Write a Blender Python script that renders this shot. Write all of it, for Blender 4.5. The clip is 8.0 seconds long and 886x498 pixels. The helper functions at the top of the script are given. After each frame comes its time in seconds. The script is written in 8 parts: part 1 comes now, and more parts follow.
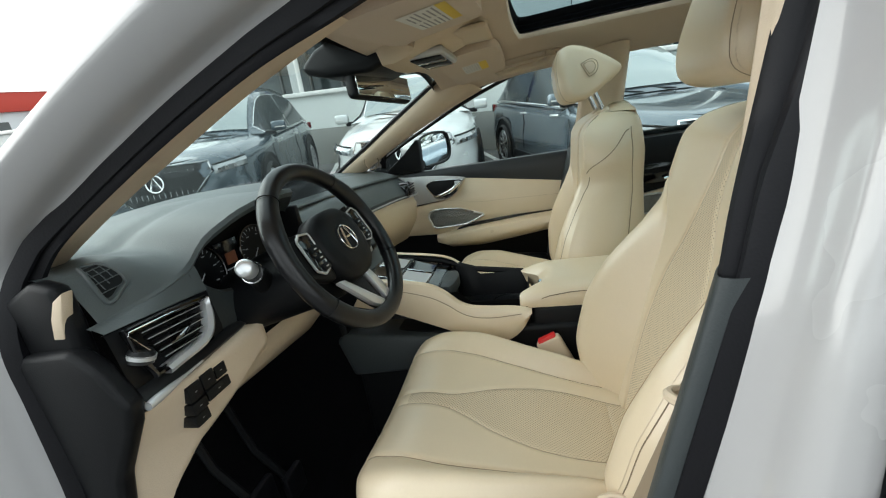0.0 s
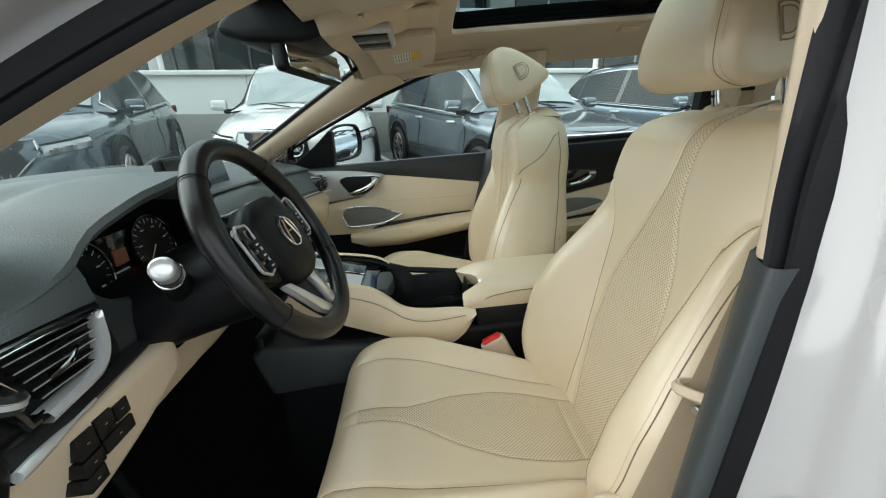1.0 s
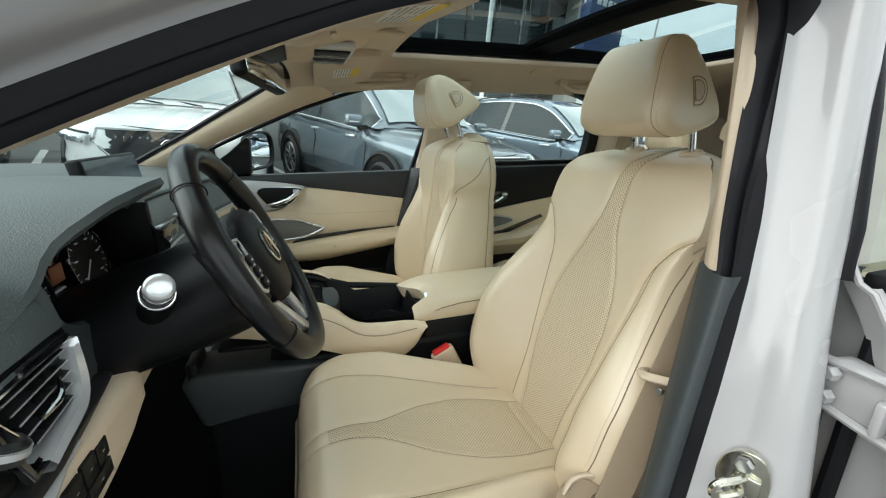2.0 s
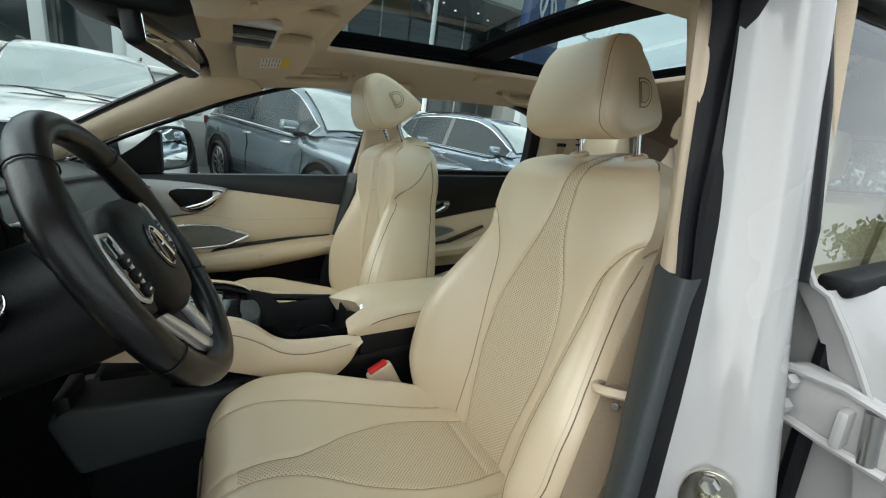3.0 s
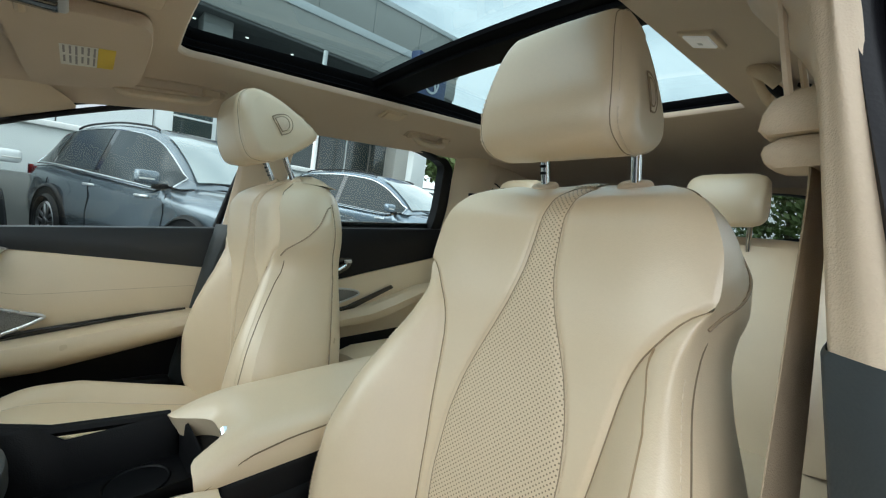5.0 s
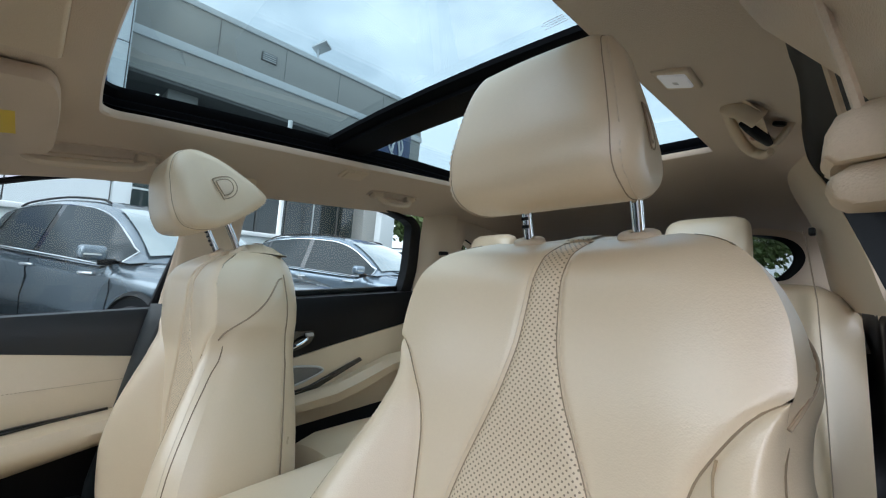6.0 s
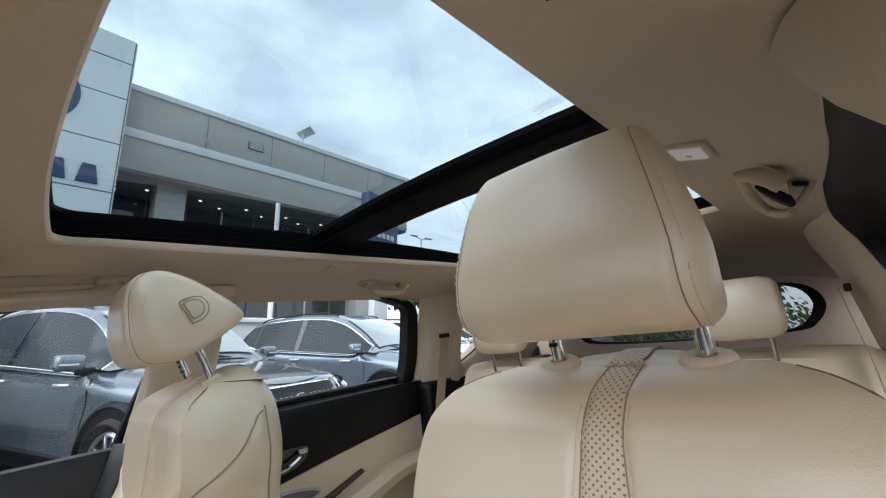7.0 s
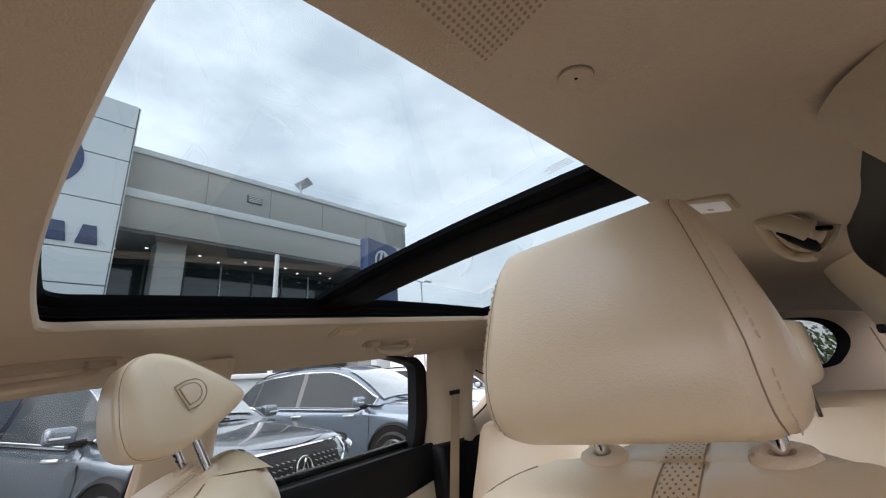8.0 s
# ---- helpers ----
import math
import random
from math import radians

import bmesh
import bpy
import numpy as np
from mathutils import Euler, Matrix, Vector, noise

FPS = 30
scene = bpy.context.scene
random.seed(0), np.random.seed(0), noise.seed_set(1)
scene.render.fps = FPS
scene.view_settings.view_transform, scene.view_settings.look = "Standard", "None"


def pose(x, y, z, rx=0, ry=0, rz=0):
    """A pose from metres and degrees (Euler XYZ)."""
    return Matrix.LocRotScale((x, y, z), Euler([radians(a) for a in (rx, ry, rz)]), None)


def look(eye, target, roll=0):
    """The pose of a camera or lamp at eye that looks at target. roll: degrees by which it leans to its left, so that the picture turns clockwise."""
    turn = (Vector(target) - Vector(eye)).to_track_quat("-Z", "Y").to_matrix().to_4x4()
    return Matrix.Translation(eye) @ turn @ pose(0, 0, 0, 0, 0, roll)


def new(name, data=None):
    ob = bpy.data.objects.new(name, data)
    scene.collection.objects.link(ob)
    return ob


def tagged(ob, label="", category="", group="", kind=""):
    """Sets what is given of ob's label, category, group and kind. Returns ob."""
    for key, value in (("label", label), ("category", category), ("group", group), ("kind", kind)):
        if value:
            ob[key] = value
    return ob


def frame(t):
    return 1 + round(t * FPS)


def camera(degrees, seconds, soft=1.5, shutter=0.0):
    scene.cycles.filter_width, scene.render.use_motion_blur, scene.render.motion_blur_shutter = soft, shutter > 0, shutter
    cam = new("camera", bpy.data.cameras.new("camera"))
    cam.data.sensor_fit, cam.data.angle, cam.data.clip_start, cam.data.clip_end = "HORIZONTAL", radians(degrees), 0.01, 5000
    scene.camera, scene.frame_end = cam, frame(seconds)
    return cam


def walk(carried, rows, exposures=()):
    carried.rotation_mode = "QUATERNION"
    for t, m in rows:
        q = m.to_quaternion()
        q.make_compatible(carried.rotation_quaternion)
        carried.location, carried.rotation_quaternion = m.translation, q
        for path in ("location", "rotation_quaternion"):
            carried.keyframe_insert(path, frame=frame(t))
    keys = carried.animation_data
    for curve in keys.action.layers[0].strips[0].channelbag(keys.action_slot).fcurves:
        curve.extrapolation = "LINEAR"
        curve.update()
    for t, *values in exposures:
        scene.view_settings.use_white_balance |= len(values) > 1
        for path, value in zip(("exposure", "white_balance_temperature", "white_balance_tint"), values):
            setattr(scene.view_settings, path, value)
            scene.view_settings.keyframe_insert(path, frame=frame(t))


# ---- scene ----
cam = camera(95.1, 8.0, 1.15)
PATH = [
    (0, (-1.025, 0.358, 1.296), (0.834, 0.834, 0.733), -9.9),
    (0.5, (-0.963, 0.391, 1.278), (0.932, 0.625, 0.682), -7.9),
    (1, (-0.973, 0.496, 1.283), (0.928, 0.422, 0.665), -4.9),
    (1.5, (-0.996, 0.597, 1.302), (0.872, 0.225, 0.693), -2.2),
    (2, (-0.98, 0.649, 1.301), (0.835, 0.031, 0.731), 0.1),
    (2.2, (-0.979, 0.662, 1.298), (0.815, -0.031, 0.747), 0.8),
    (3.3, (-0.871, 0.594, 1.245), (0.826, -0.359, 0.784), 3.1),
    (3.5, (-0.832, 0.573, 1.23), (0.849, -0.423, 0.802), 3.3),
    (4, (-0.748, 0.52, 1.218), (0.876, -0.586, 0.842), 3.6),
    (4.5, (-0.695, 0.52, 1.215), (0.852, -0.712, 0.913), 3.7),
    (4.7, (-0.683, 0.525, 1.214), (0.835, -0.752, 0.955), 3.7),
    (5.8, (-0.581, 0.474, 1.225), (0.799, -0.974, 1.243), 0.4),
    (6, (-0.579, 0.45, 1.227), (0.81, -0.986, 1.325), -0.5),
    (6.5, (-0.544, 0.416, 1.267), (0.814, -1.03, 1.523), -3.5),
    (7, (-0.516, 0.397, 1.304), (0.808, -1.047, 1.705), -6.4),
    (7.5, (-0.502, 0.39, 1.335), (0.791, -1.047, 1.849), -8.5),
    (8, (-0.491, 0.389, 1.35), (0.776, -1.039, 1.947), -9.6),
]
LEAN_OF_CAR = pose(0, 0, 0, -4.0, 4.0, 0)
walk(cam, [(t, LEAN_OF_CAR @ look(eye, target, roll)) for t, eye, target, roll in PATH], [(0.0, 0.82, 6300, 5), (0.5, 0.75, 6300, 5), (1.0, 0.83, 6300, 5), (1.5, 0.95, 6300, 5), (2.1, 0.84, 6300, 5), (3.4, 0.60, 6250, 5), (4.0, 0.68, 6250, 5), (4.6, 0.78, 6200, 5), (6.0, 0.79, 5750, 14), (7.0, 0.79, 6000, 19), (8.0, 0.80, 6450, 27)])

# the lot is level; the parked car leans 4 degrees to its right and nose-down on a sloping bay
LOT = Matrix.Identity(4)
CAR = pose(0, 0, 0, -4.0, 4.0, 0)

# ---- world, sun, exposure ----
world = bpy.data.worlds.new("overcast_sky")
scene.world = world
world.use_nodes = True
wn, wl = world.node_tree.nodes, world.node_tree.links
wn.clear()
w_out = wn.new("ShaderNodeOutputWorld")
w_bg = wn.new("ShaderNodeBackground")
w_sky = wn.new("ShaderNodeTexSky")
w_sky.sky_type = "NISHITA"
w_sky.sun_disc = False
w_sky.sun_elevation, w_sky.sun_rotation = radians(29), radians(-2)
w_sky.air_density, w_sky.dust_density = 1.0, 2.0
w_co = wn.new("ShaderNodeTexCoord")
w_map = wn.new("ShaderNodeMapping")
w_map.inputs["Scale"].default_value = (1.0, 1.0, 2.2)
w_n1 = wn.new("ShaderNodeTexNoise")
w_n1.inputs["Scale"].default_value, w_n1.inputs["Detail"].default_value, w_n1.inputs["Roughness"].default_value = 2.6, 8.0, 0.55
w_ramp = wn.new("ShaderNodeValToRGB")
w_ramp.color_ramp.elements[0].position, w_ramp.color_ramp.elements[1].position = 0.36, 0.62
w_ramp.color_ramp.elements[0].color, w_ramp.color_ramp.elements[1].color = (6.2, 6.6, 6.9, 1), (9.9, 10.0, 10.0, 1)
w_mix = wn.new("ShaderNodeMixRGB")
w_mix.inputs["Fac"].default_value = 0.9
wl.new(w_co.outputs["Generated"], w_map.inputs["Vector"])
wl.new(w_map.outputs["Vector"], w_n1.inputs["Vector"])
wl.new(w_n1.outputs["Fac"], w_ramp.inputs["Fac"])
wl.new(w_sky.outputs["Color"], w_mix.inputs["Color1"])
wl.new(w_ramp.outputs["Color"], w_mix.inputs["Color2"])
wl.new(w_mix.outputs["Color"], w_bg.inputs["Color"])
w_bg.inputs["Strength"].default_value = 0.115
wl.new(w_bg.outputs["Background"], w_out.inputs["Surface"])
sun = new("sun", bpy.data.lights.new("sun", "SUN"))
sun.data.energy, sun.data.angle, sun.data.color = 1.6, radians(75), (1.0, 0.97, 0.94)
sun.matrix_world = look((-0.3, 7, 3.9), (0, 0, 0))

# ---- materials ----
def material(name, colour, rough=0.5, metal=0.0, grain=0.0, grain_size=0.004, vary=0.06, vary_size=0.25, coat=0.0, spec=0.5, sheen=0.0, bump=0.0008, second=None):
    """A surface with a fine grain, an uneven tone at two scales and a roughness that varies."""
    m = bpy.data.materials.new(name)
    m.use_nodes = True
    nt = m.node_tree
    n, l = nt.nodes, nt.links
    b = n["Principled BSDF"]
    b.inputs["Roughness"].default_value, b.inputs["Metallic"].default_value = rough, metal
    b.inputs["Coat Weight"].default_value, b.inputs["Coat Roughness"].default_value = coat, 0.05
    b.inputs["Specular IOR Level"].default_value, b.inputs["Sheen Weight"].default_value = spec, sheen
    co = n.new("ShaderNodeTexCoord")
    info = n.new("ShaderNodeObjectInfo")
    big = n.new("ShaderNodeTexNoise")
    big.inputs["Scale"].default_value, big.inputs["Detail"].default_value = 1.0 / vary_size, 4.0
    l.new(co.outputs["Object"], big.inputs["Vector"])
    fine = n.new("ShaderNodeTexNoise")
    fine.inputs["Scale"].default_value, fine.inputs["Detail"].default_value = 0.4 / grain_size, 3.0
    l.new(co.outputs["Object"], fine.inputs["Vector"])
    tone = n.new("ShaderNodeMath")
    tone.operation = "MULTIPLY_ADD"
    tone.inputs[1].default_value, tone.inputs[2].default_value = 2 * vary, 1.0 - vary
    l.new(big.outputs["Fac"], tone.inputs[0])
    tone2 = n.new("ShaderNodeMath")
    tone2.operation = "MULTIPLY_ADD"
    tone2.inputs[1].default_value, tone2.inputs[2].default_value = vary, 1.0 - vary / 2
    l.new(fine.outputs["Fac"], tone2.inputs[0])
    both = n.new("ShaderNodeMath")
    both.operation = "MULTIPLY"
    l.new(tone.outputs[0], both.inputs[0])
    l.new(tone2.outputs[0], both.inputs[1])
    mix = n.new("ShaderNodeMixRGB")
    mix.blend_type = "MULTIPLY"
    mix.inputs["Fac"].default_value = 1.0
    mix.inputs["Color1"].default_value = (*colour, 1)
    if second:
        pick = n.new("ShaderNodeMixRGB")
        pick.inputs["Color1"].default_value, pick.inputs["Color2"].default_value = (*colour, 1), (*second, 1)
        l.new(big.outputs["Fac"], pick.inputs["Fac"])
        l.new(pick.outputs["Color"], mix.inputs["Color1"])
    l.new(both.outputs[0], mix.inputs["Color2"])
    l.new(mix.outputs["Color"], b.inputs["Base Color"])
    r = n.new("ShaderNodeMath")
    r.operation = "MULTIPLY_ADD"
    r.inputs[1].default_value, r.inputs[2].default_value = 0.16, rough - 0.08
    l.new(big.outputs["Fac"], r.inputs[0])
    l.new(r.outputs[0], b.inputs["Roughness"])
    if grain:
        vor = n.new("ShaderNodeTexVoronoi")
        vor.inputs["Scale"].default_value = 1.0 / grain_size
        l.new(co.outputs["Object"], vor.inputs["Vector"])
        add = n.new("ShaderNodeMath")
        add.operation = "ADD"
        l.new(vor.outputs["Distance"], add.inputs[0])
        l.new(fine.outputs["Fac"], add.inputs[1])
        bp = n.new("ShaderNodeBump")
        bp.inputs["Strength"].default_value, bp.inputs["Distance"].default_value = grain, bump
        l.new(add.outputs[0], bp.inputs["Height"])
        l.new(bp.outputs["Normal"], b.inputs["Normal"])
    return m


def perforated(name, colour, rough, pitch=0.0062, hole=0.155, dark=(0.24, 0.185, 0.12)):
    """Leather with rows of small punched holes, laid out in the mesh's own metres (UV)."""
    m = material(name, colour, rough, grain=0.12, grain_size=0.0014)
    n, l = m.node_tree.nodes, m.node_tree.links
    b = n["Principled BSDF"]
    uv = n.new("ShaderNodeUVMap")
    sep = n.new("ShaderNodeSeparateXYZ")
    l.new(uv.outputs["UV"], sep.inputs[0])

    def op(kind, a, c=None, d=None):
        q = n.new("ShaderNodeMath")
        q.operation = kind
        for i, v in enumerate((a, c, d)):
            if v is None:
                continue
            if isinstance(v, (int, float)):
                q.inputs[i].default_value = v
            else:
                l.new(v, q.inputs[i])
        return q.outputs[0]

    def dots(sx, sy):
        fx = op("SUBTRACT", op("FRACT", op("ADD", op("DIVIDE", sep.outputs[0], pitch), sx)), 0.5)
        fy = op("SUBTRACT", op("FRACT", op("ADD", op("DIVIDE", sep.outputs[1], pitch), sy)), 0.5)
        return op("SQRT", op("ADD", op("MULTIPLY", fx, fx), op("MULTIPLY", fy, fy)))
    near = op("MINIMUM", dots(50.0, 50.0), dots(50.5, 50.5))
    inside = op("LESS_THAN", near, hole)
    old = b.inputs["Base Color"].links[0].from_socket
    mix = n.new("ShaderNodeMixRGB")
    l.new(inside, mix.inputs["Fac"])
    l.new(old, mix.inputs["Color1"])
    mix.inputs["Color2"].default_value = (*dark, 1)
    l.new(mix.outputs["Color"], b.inputs["Base Color"])
    bp = n.new("ShaderNodeBump")
    bp.inputs["Strength"].default_value, bp.inputs["Distance"].default_value = 0.6, 0.0008
    l.new(op("SUBTRACT", 1.0, inside), bp.inputs["Height"])
    oldn = b.inputs["Normal"].links[0].from_socket
    l.new(oldn, bp.inputs["Normal"])
    l.new(bp.outputs["Normal"], b.inputs["Normal"])
    return m


def glass(name, tint=(0.92, 0.96, 0.95), rough=0.0, gloss_least=0.04):
    """A thin pane: mostly clear, with the mirror's share of Fresnel."""
    m = bpy.data.materials.new(name)
    m.use_nodes = True
    n, l = m.node_tree.nodes, m.node_tree.links
    n.clear()
    out = n.new("ShaderNodeOutputMaterial")
    clear = n.new("ShaderNodeBsdfTransparent")
    clear.inputs["Color"].default_value = (*tint, 1)
    gloss = n.new("ShaderNodeBsdfGlossy")
    gloss.inputs["Roughness"].default_value = rough
    lw = n.new("ShaderNodeLayerWeight")
    lw.inputs["Blend"].default_value = 0.5
    pw = n.new("ShaderNodeMath")
    pw.operation, pw.inputs[1].default_value = "POWER", 4.0
    l.new(lw.outputs["Facing"], pw.inputs[0])
    fres = n.new("ShaderNodeMath")
    fres.operation, fres.inputs[1].default_value, fres.inputs[2].default_value = "MULTIPLY_ADD", 0.75, gloss_least
    l.new(pw.outputs[0], fres.inputs[0])
    mix = n.new("ShaderNodeMixShader")
    l.new(fres.outputs[0], mix.inputs[0])
    l.new(clear.outputs[0], mix.inputs[1])
    l.new(gloss.outputs[0], mix.inputs[2])
    l.new(mix.outputs[0], out.inputs["Surface"])
    return m


def emit(name, colour, strength):
    m = bpy.data.materials.new(name)
    m.use_nodes = True
    b = m.node_tree.nodes["Principled BSDF"]
    b.inputs["Base Color"].default_value = (*colour, 1)
    b.inputs["Emission Color"].default_value = (*colour, 1)
    b.inputs["Emission Strength"].default_value = strength
    return m


LEATHER = (0.72, 0.595, 0.415)
M_LEATHER = material("beige_leather", LEATHER, 0.31, spec=0.95, grain=0.14, grain_size=0.0014, vary=0.05, vary_size=0.12)
M_PERF = perforated("perforated_beige_leather", (0.70, 0.575, 0.40), 0.46)
# creases and gaps: beige darkened, their shade put into the colour
M_CREASESHADE = material("beige_crease_shade", (0.33, 0.255, 0.17), 0.7)
M_PIPE = material("beige_thread", (0.36, 0.26, 0.15), 0.6, grain=0.2, grain_size=0.001)
M_THREAD = material("pale_thread", (0.72, 0.61, 0.46), 0.6)
M_SEAM = material("brown_seam_thread", (0.20, 0.15, 0.09), 0.8)
# bolster seams: the groove's shade as a darker tan line
M_SEAMSHADE = material("tan_seam_shadow", (0.26, 0.195, 0.12), 0.8)
M_TRIM = material("beige_soft_plastic", (0.64, 0.525, 0.385), 0.55, grain=0.35, grain_size=0.0015)
M_CLOTH = material("beige_headliner_cloth", (0.60, 0.495, 0.39), 0.9, grain=0.5, grain_size=0.0016, sheen=0.2, spec=0.2)
M_BELT = material("tan_belt_webbing", (0.37, 0.285, 0.19), 0.7, grain=0.5, grain_size=0.0012)
M_BLACK = material("black_soft_plastic", (0.0055, 0.006, 0.007), 0.44, grain=0.2, grain_size=0.0016, spec=0.22)
# black door-top plastic, lightened and blued for the daylight falling on it
M_LITDOORTOP = material("black_door_top_lit_tone", (0.022, 0.026, 0.030), 0.42, grain=0.25, grain_size=0.002)
M_DASH = material("charcoal_dash_skin", (0.088, 0.102, 0.103), 0.42, grain=0.35, grain_size=0.0018, vary=0.08)
M_GREY = material("grey_green_pillar_plastic", (0.036, 0.043, 0.045), 0.48, grain=0.3, grain_size=0.0022, bump=0.0006)
M_RUBBER = material("black_rubber_seal", (0.006, 0.006, 0.008), 0.5, grain=0.2, grain_size=0.003, spec=0.25)
M_GLOSSBLACK = material("piano_black", (0.006, 0.006, 0.007), 0.08, coat=0.6)
M_CARPET = material("black_carpet", (0.005, 0.005, 0.006), 0.95, spec=0.05, grain=0.8, grain_size=0.002, bump=0.003)
M_WHITE = material("white_car_paint", (0.40, 0.395, 0.395), 0.25, coat=0.8, vary=0.02)
M_FRAME = material("black_sunroof_rubber", (0.0025, 0.003, 0.004), 0.55, spec=0.06)
M_CHROME = material("chrome", (0.85, 0.86, 0.87), 0.08, 1.0, vary=0.02)
M_SATIN = material("satin_aluminium_trim", (0.60, 0.61, 0.61), 0.34, 0.45, vary=0.03)
M_DARKCHROME = material("smoked_chrome", (0.30, 0.31, 0.32), 0.07, 1.0, vary=0.03)
M_HOOK = material("bright_satin_chrome", (0.80, 0.82, 0.83), 0.14, 0.5, vary=0.03)
M_LEDGE = material("satin_black_ledge", (0.014, 0.0145, 0.015), 0.3, coat=0.2)
M_SLAT = material("black_vent_slat", (0.016, 0.017, 0.018), 0.28)
M_STEEL = material("dull_steel", (0.5, 0.5, 0.5), 0.32, 1.0, vary=0.08)
M_ZINC = material("yellowed_zinc", (0.62, 0.61, 0.52), 0.22, 1.0, vary=0.12, vary_size=0.02)
M_WHEELLEATHER = material("black_wheel_leather", (0.006, 0.006, 0.007), 0.30, grain=0.12, grain_size=0.0016)
M_MIRROR = material("mirror_glass", (0.86, 0.88, 0.88), 0.02, 1.0, vary=0.01)
M_GRILLE = material("grey_speaker_mesh", (0.22, 0.22, 0.21), 0.5, 0.3, grain=1.0, grain_size=0.0025, bump=0.002)
M_RED = material("red_release_button", (0.75, 0.03, 0.03), 0.4)
M_PAPER = material("white_label", (0.75, 0.75, 0.72), 0.6)
M_YELLOW = material("yellow_label", (0.75, 0.55, 0.06), 0.6)
M_PRINT = material("grey_print", (0.30, 0.30, 0.31), 0.6)
M_WHITEPRINT = material("white_print", (0.7, 0.7, 0.7), 0.5)
M_SCREEN = material("dark_display", (0.008, 0.009, 0.012), 0.12, coat=0.3)
M_DIALGLOW = emit("lit_dial_print", (0.30, 0.32, 0.34), 0.10)
M_ORANGE = emit("lit_orange_picture", (0.22, 0.08, 0.04), 0.05)
M_LENS = material("white_lamp_lens", (0.72, 0.70, 0.66), 0.25, coat=0.4)
M_DOME = emit("lit_lamp_lens", (0.82, 0.80, 0.77), 0.07)
M_BRIGHT = material("bright_silver_spoke", (0.80, 0.80, 0.80), 0.28, 0.7, vary=0.02)
M_GLASS = glass("clear_windscreen_glass", (0.86, 0.97, 0.95), gloss_least=0.09)
M_ROOFGLASS = glass("tinted_roof_glass", (0.465, 0.605, 0.62), gloss_least=0.07)
M_SIDEGLASS = glass("green_tinted_side_glass", (0.85, 0.96, 0.94))
M_TAILGLASS = glass("dark_tailgate_glass", (0.26, 0.30, 0.30), gloss_least=0.06)
M_REARSIDE = glass("rear_side_glass", (0.74, 0.82, 0.82), gloss_least=0.12)

# ---- building helpers ----
def put(name, bm, mat, smooth=True):
    """Turns a bmesh into one mesh object."""
    bmesh.ops.recalc_face_normals(bm, faces=bm.faces)
    me = bpy.data.meshes.new(name)
    bm.to_mesh(me)
    bm.free()
    for p in me.polygons:
        p.use_smooth = smooth
    if smooth:
        me.set_sharp_from_angle(angle=radians(42))
    me.materials.append(mat)
    return new(name, me)


def part(name, bm, mat, parent, label="", smooth=True):
    """Links a bmesh as one mesh under a thing or a part; its vertices are in the thing's own space."""
    ob = put(name, bm, mat, smooth)
    ob.parent = parent
    if label:
        tagged(ob, label)
    return ob


def thing(name, label, category, m=None, group="", kind=""):
    """A top-level Empty that parents its parts."""
    ob = new(name)
    ob.empty_display_size = 0.05
    ob.matrix_world = CAR if m is None else m
    return tagged(ob, label, category, group, kind)


def built(name, bm, mat, label, category, m=None, group="", kind="", smooth=True):
    """A top-level thing that is one mesh."""
    ob = put(name, bm, mat, smooth)
    ob.matrix_world = CAR if m is None else m
    return tagged(ob, label, category, group, kind)


def box(x0, x1, y0, y1, z0, z1, bevel=0.004, seg=2, m=None, bm=None):
    own = bmesh.new()
    r = bmesh.ops.create_cube(own, size=1.0)
    bmesh.ops.scale(own, vec=(abs(x1 - x0), abs(y1 - y0), abs(z1 - z0)), verts=own.verts)
    if bevel:
        bmesh.ops.bevel(own, geom=own.edges[:], offset=bevel, segments=seg, affect="EDGES", profile=0.5)
    bmesh.ops.translate(own, vec=((x0 + x1) / 2, (y0 + y1) / 2, (z0 + z1) / 2), verts=own.verts)
    if m is not None:
        own.transform(m)
    return merge(bm, own)


def merge(bm, own):
    if bm is None:
        return own
    me = bpy.data.meshes.new("tmp")
    own.to_mesh(me)
    own.free()
    bm.from_mesh(me)
    bpy.data.meshes.remove(me)
    return bm


def rows_mesh(rows, close_u=False, close_v=False, bm=None, caps=False):
    """Faces between rows of points."""
    bm = bm or bmesh.new()
    vs = [[bm.verts.new(p) for p in row] for row in rows]
    nr, nc = len(vs), len(vs[0])
    for i in range(nr if close_v else nr - 1):
        for j in range(nc if close_u else nc - 1):
            q = [vs[i][j], vs[i][(j + 1) % nc], vs[(i + 1) % nr][(j + 1) % nc], vs[(i + 1) % nr][j]]
            if len(set(q)) == 4:
                bm.faces.new(q)
    if caps:
        bm.faces.new(vs[0])
        bm.faces.new(vs[-1])
    return bm


def spline(pts, n, closed=False):
    """A smooth line of n points through pts (Catmull-Rom)."""
    P = [Vector(p) for p in pts]
    k = len(P)
    spans = k if closed else k - 1
    out = []
    total = n if closed else n - 1
    for i in range(n):
        f = i / total * spans
        a = min(int(f), spans - 1)
        t = f - a
        if closed:
            p0, p1, p2, p3 = P[(a - 1) % k], P[a % k], P[(a + 1) % k], P[(a + 2) % k]
        else:
            p1, p2 = P[a], P[a + 1]
            p0 = P[a - 1] if a > 0 else p1 * 2 - p2
            p3 = P[a + 2] if a + 2 < k else p2 * 2 - p1
        out.append(0.5 * ((2 * p1) + (p2 - p0) * t + (2 * p0 - 5 * p1 + 4 * p2 - p3) * t * t + (3 * p1 - p0 - 3 * p2 + p3) * t ** 3))
    return out


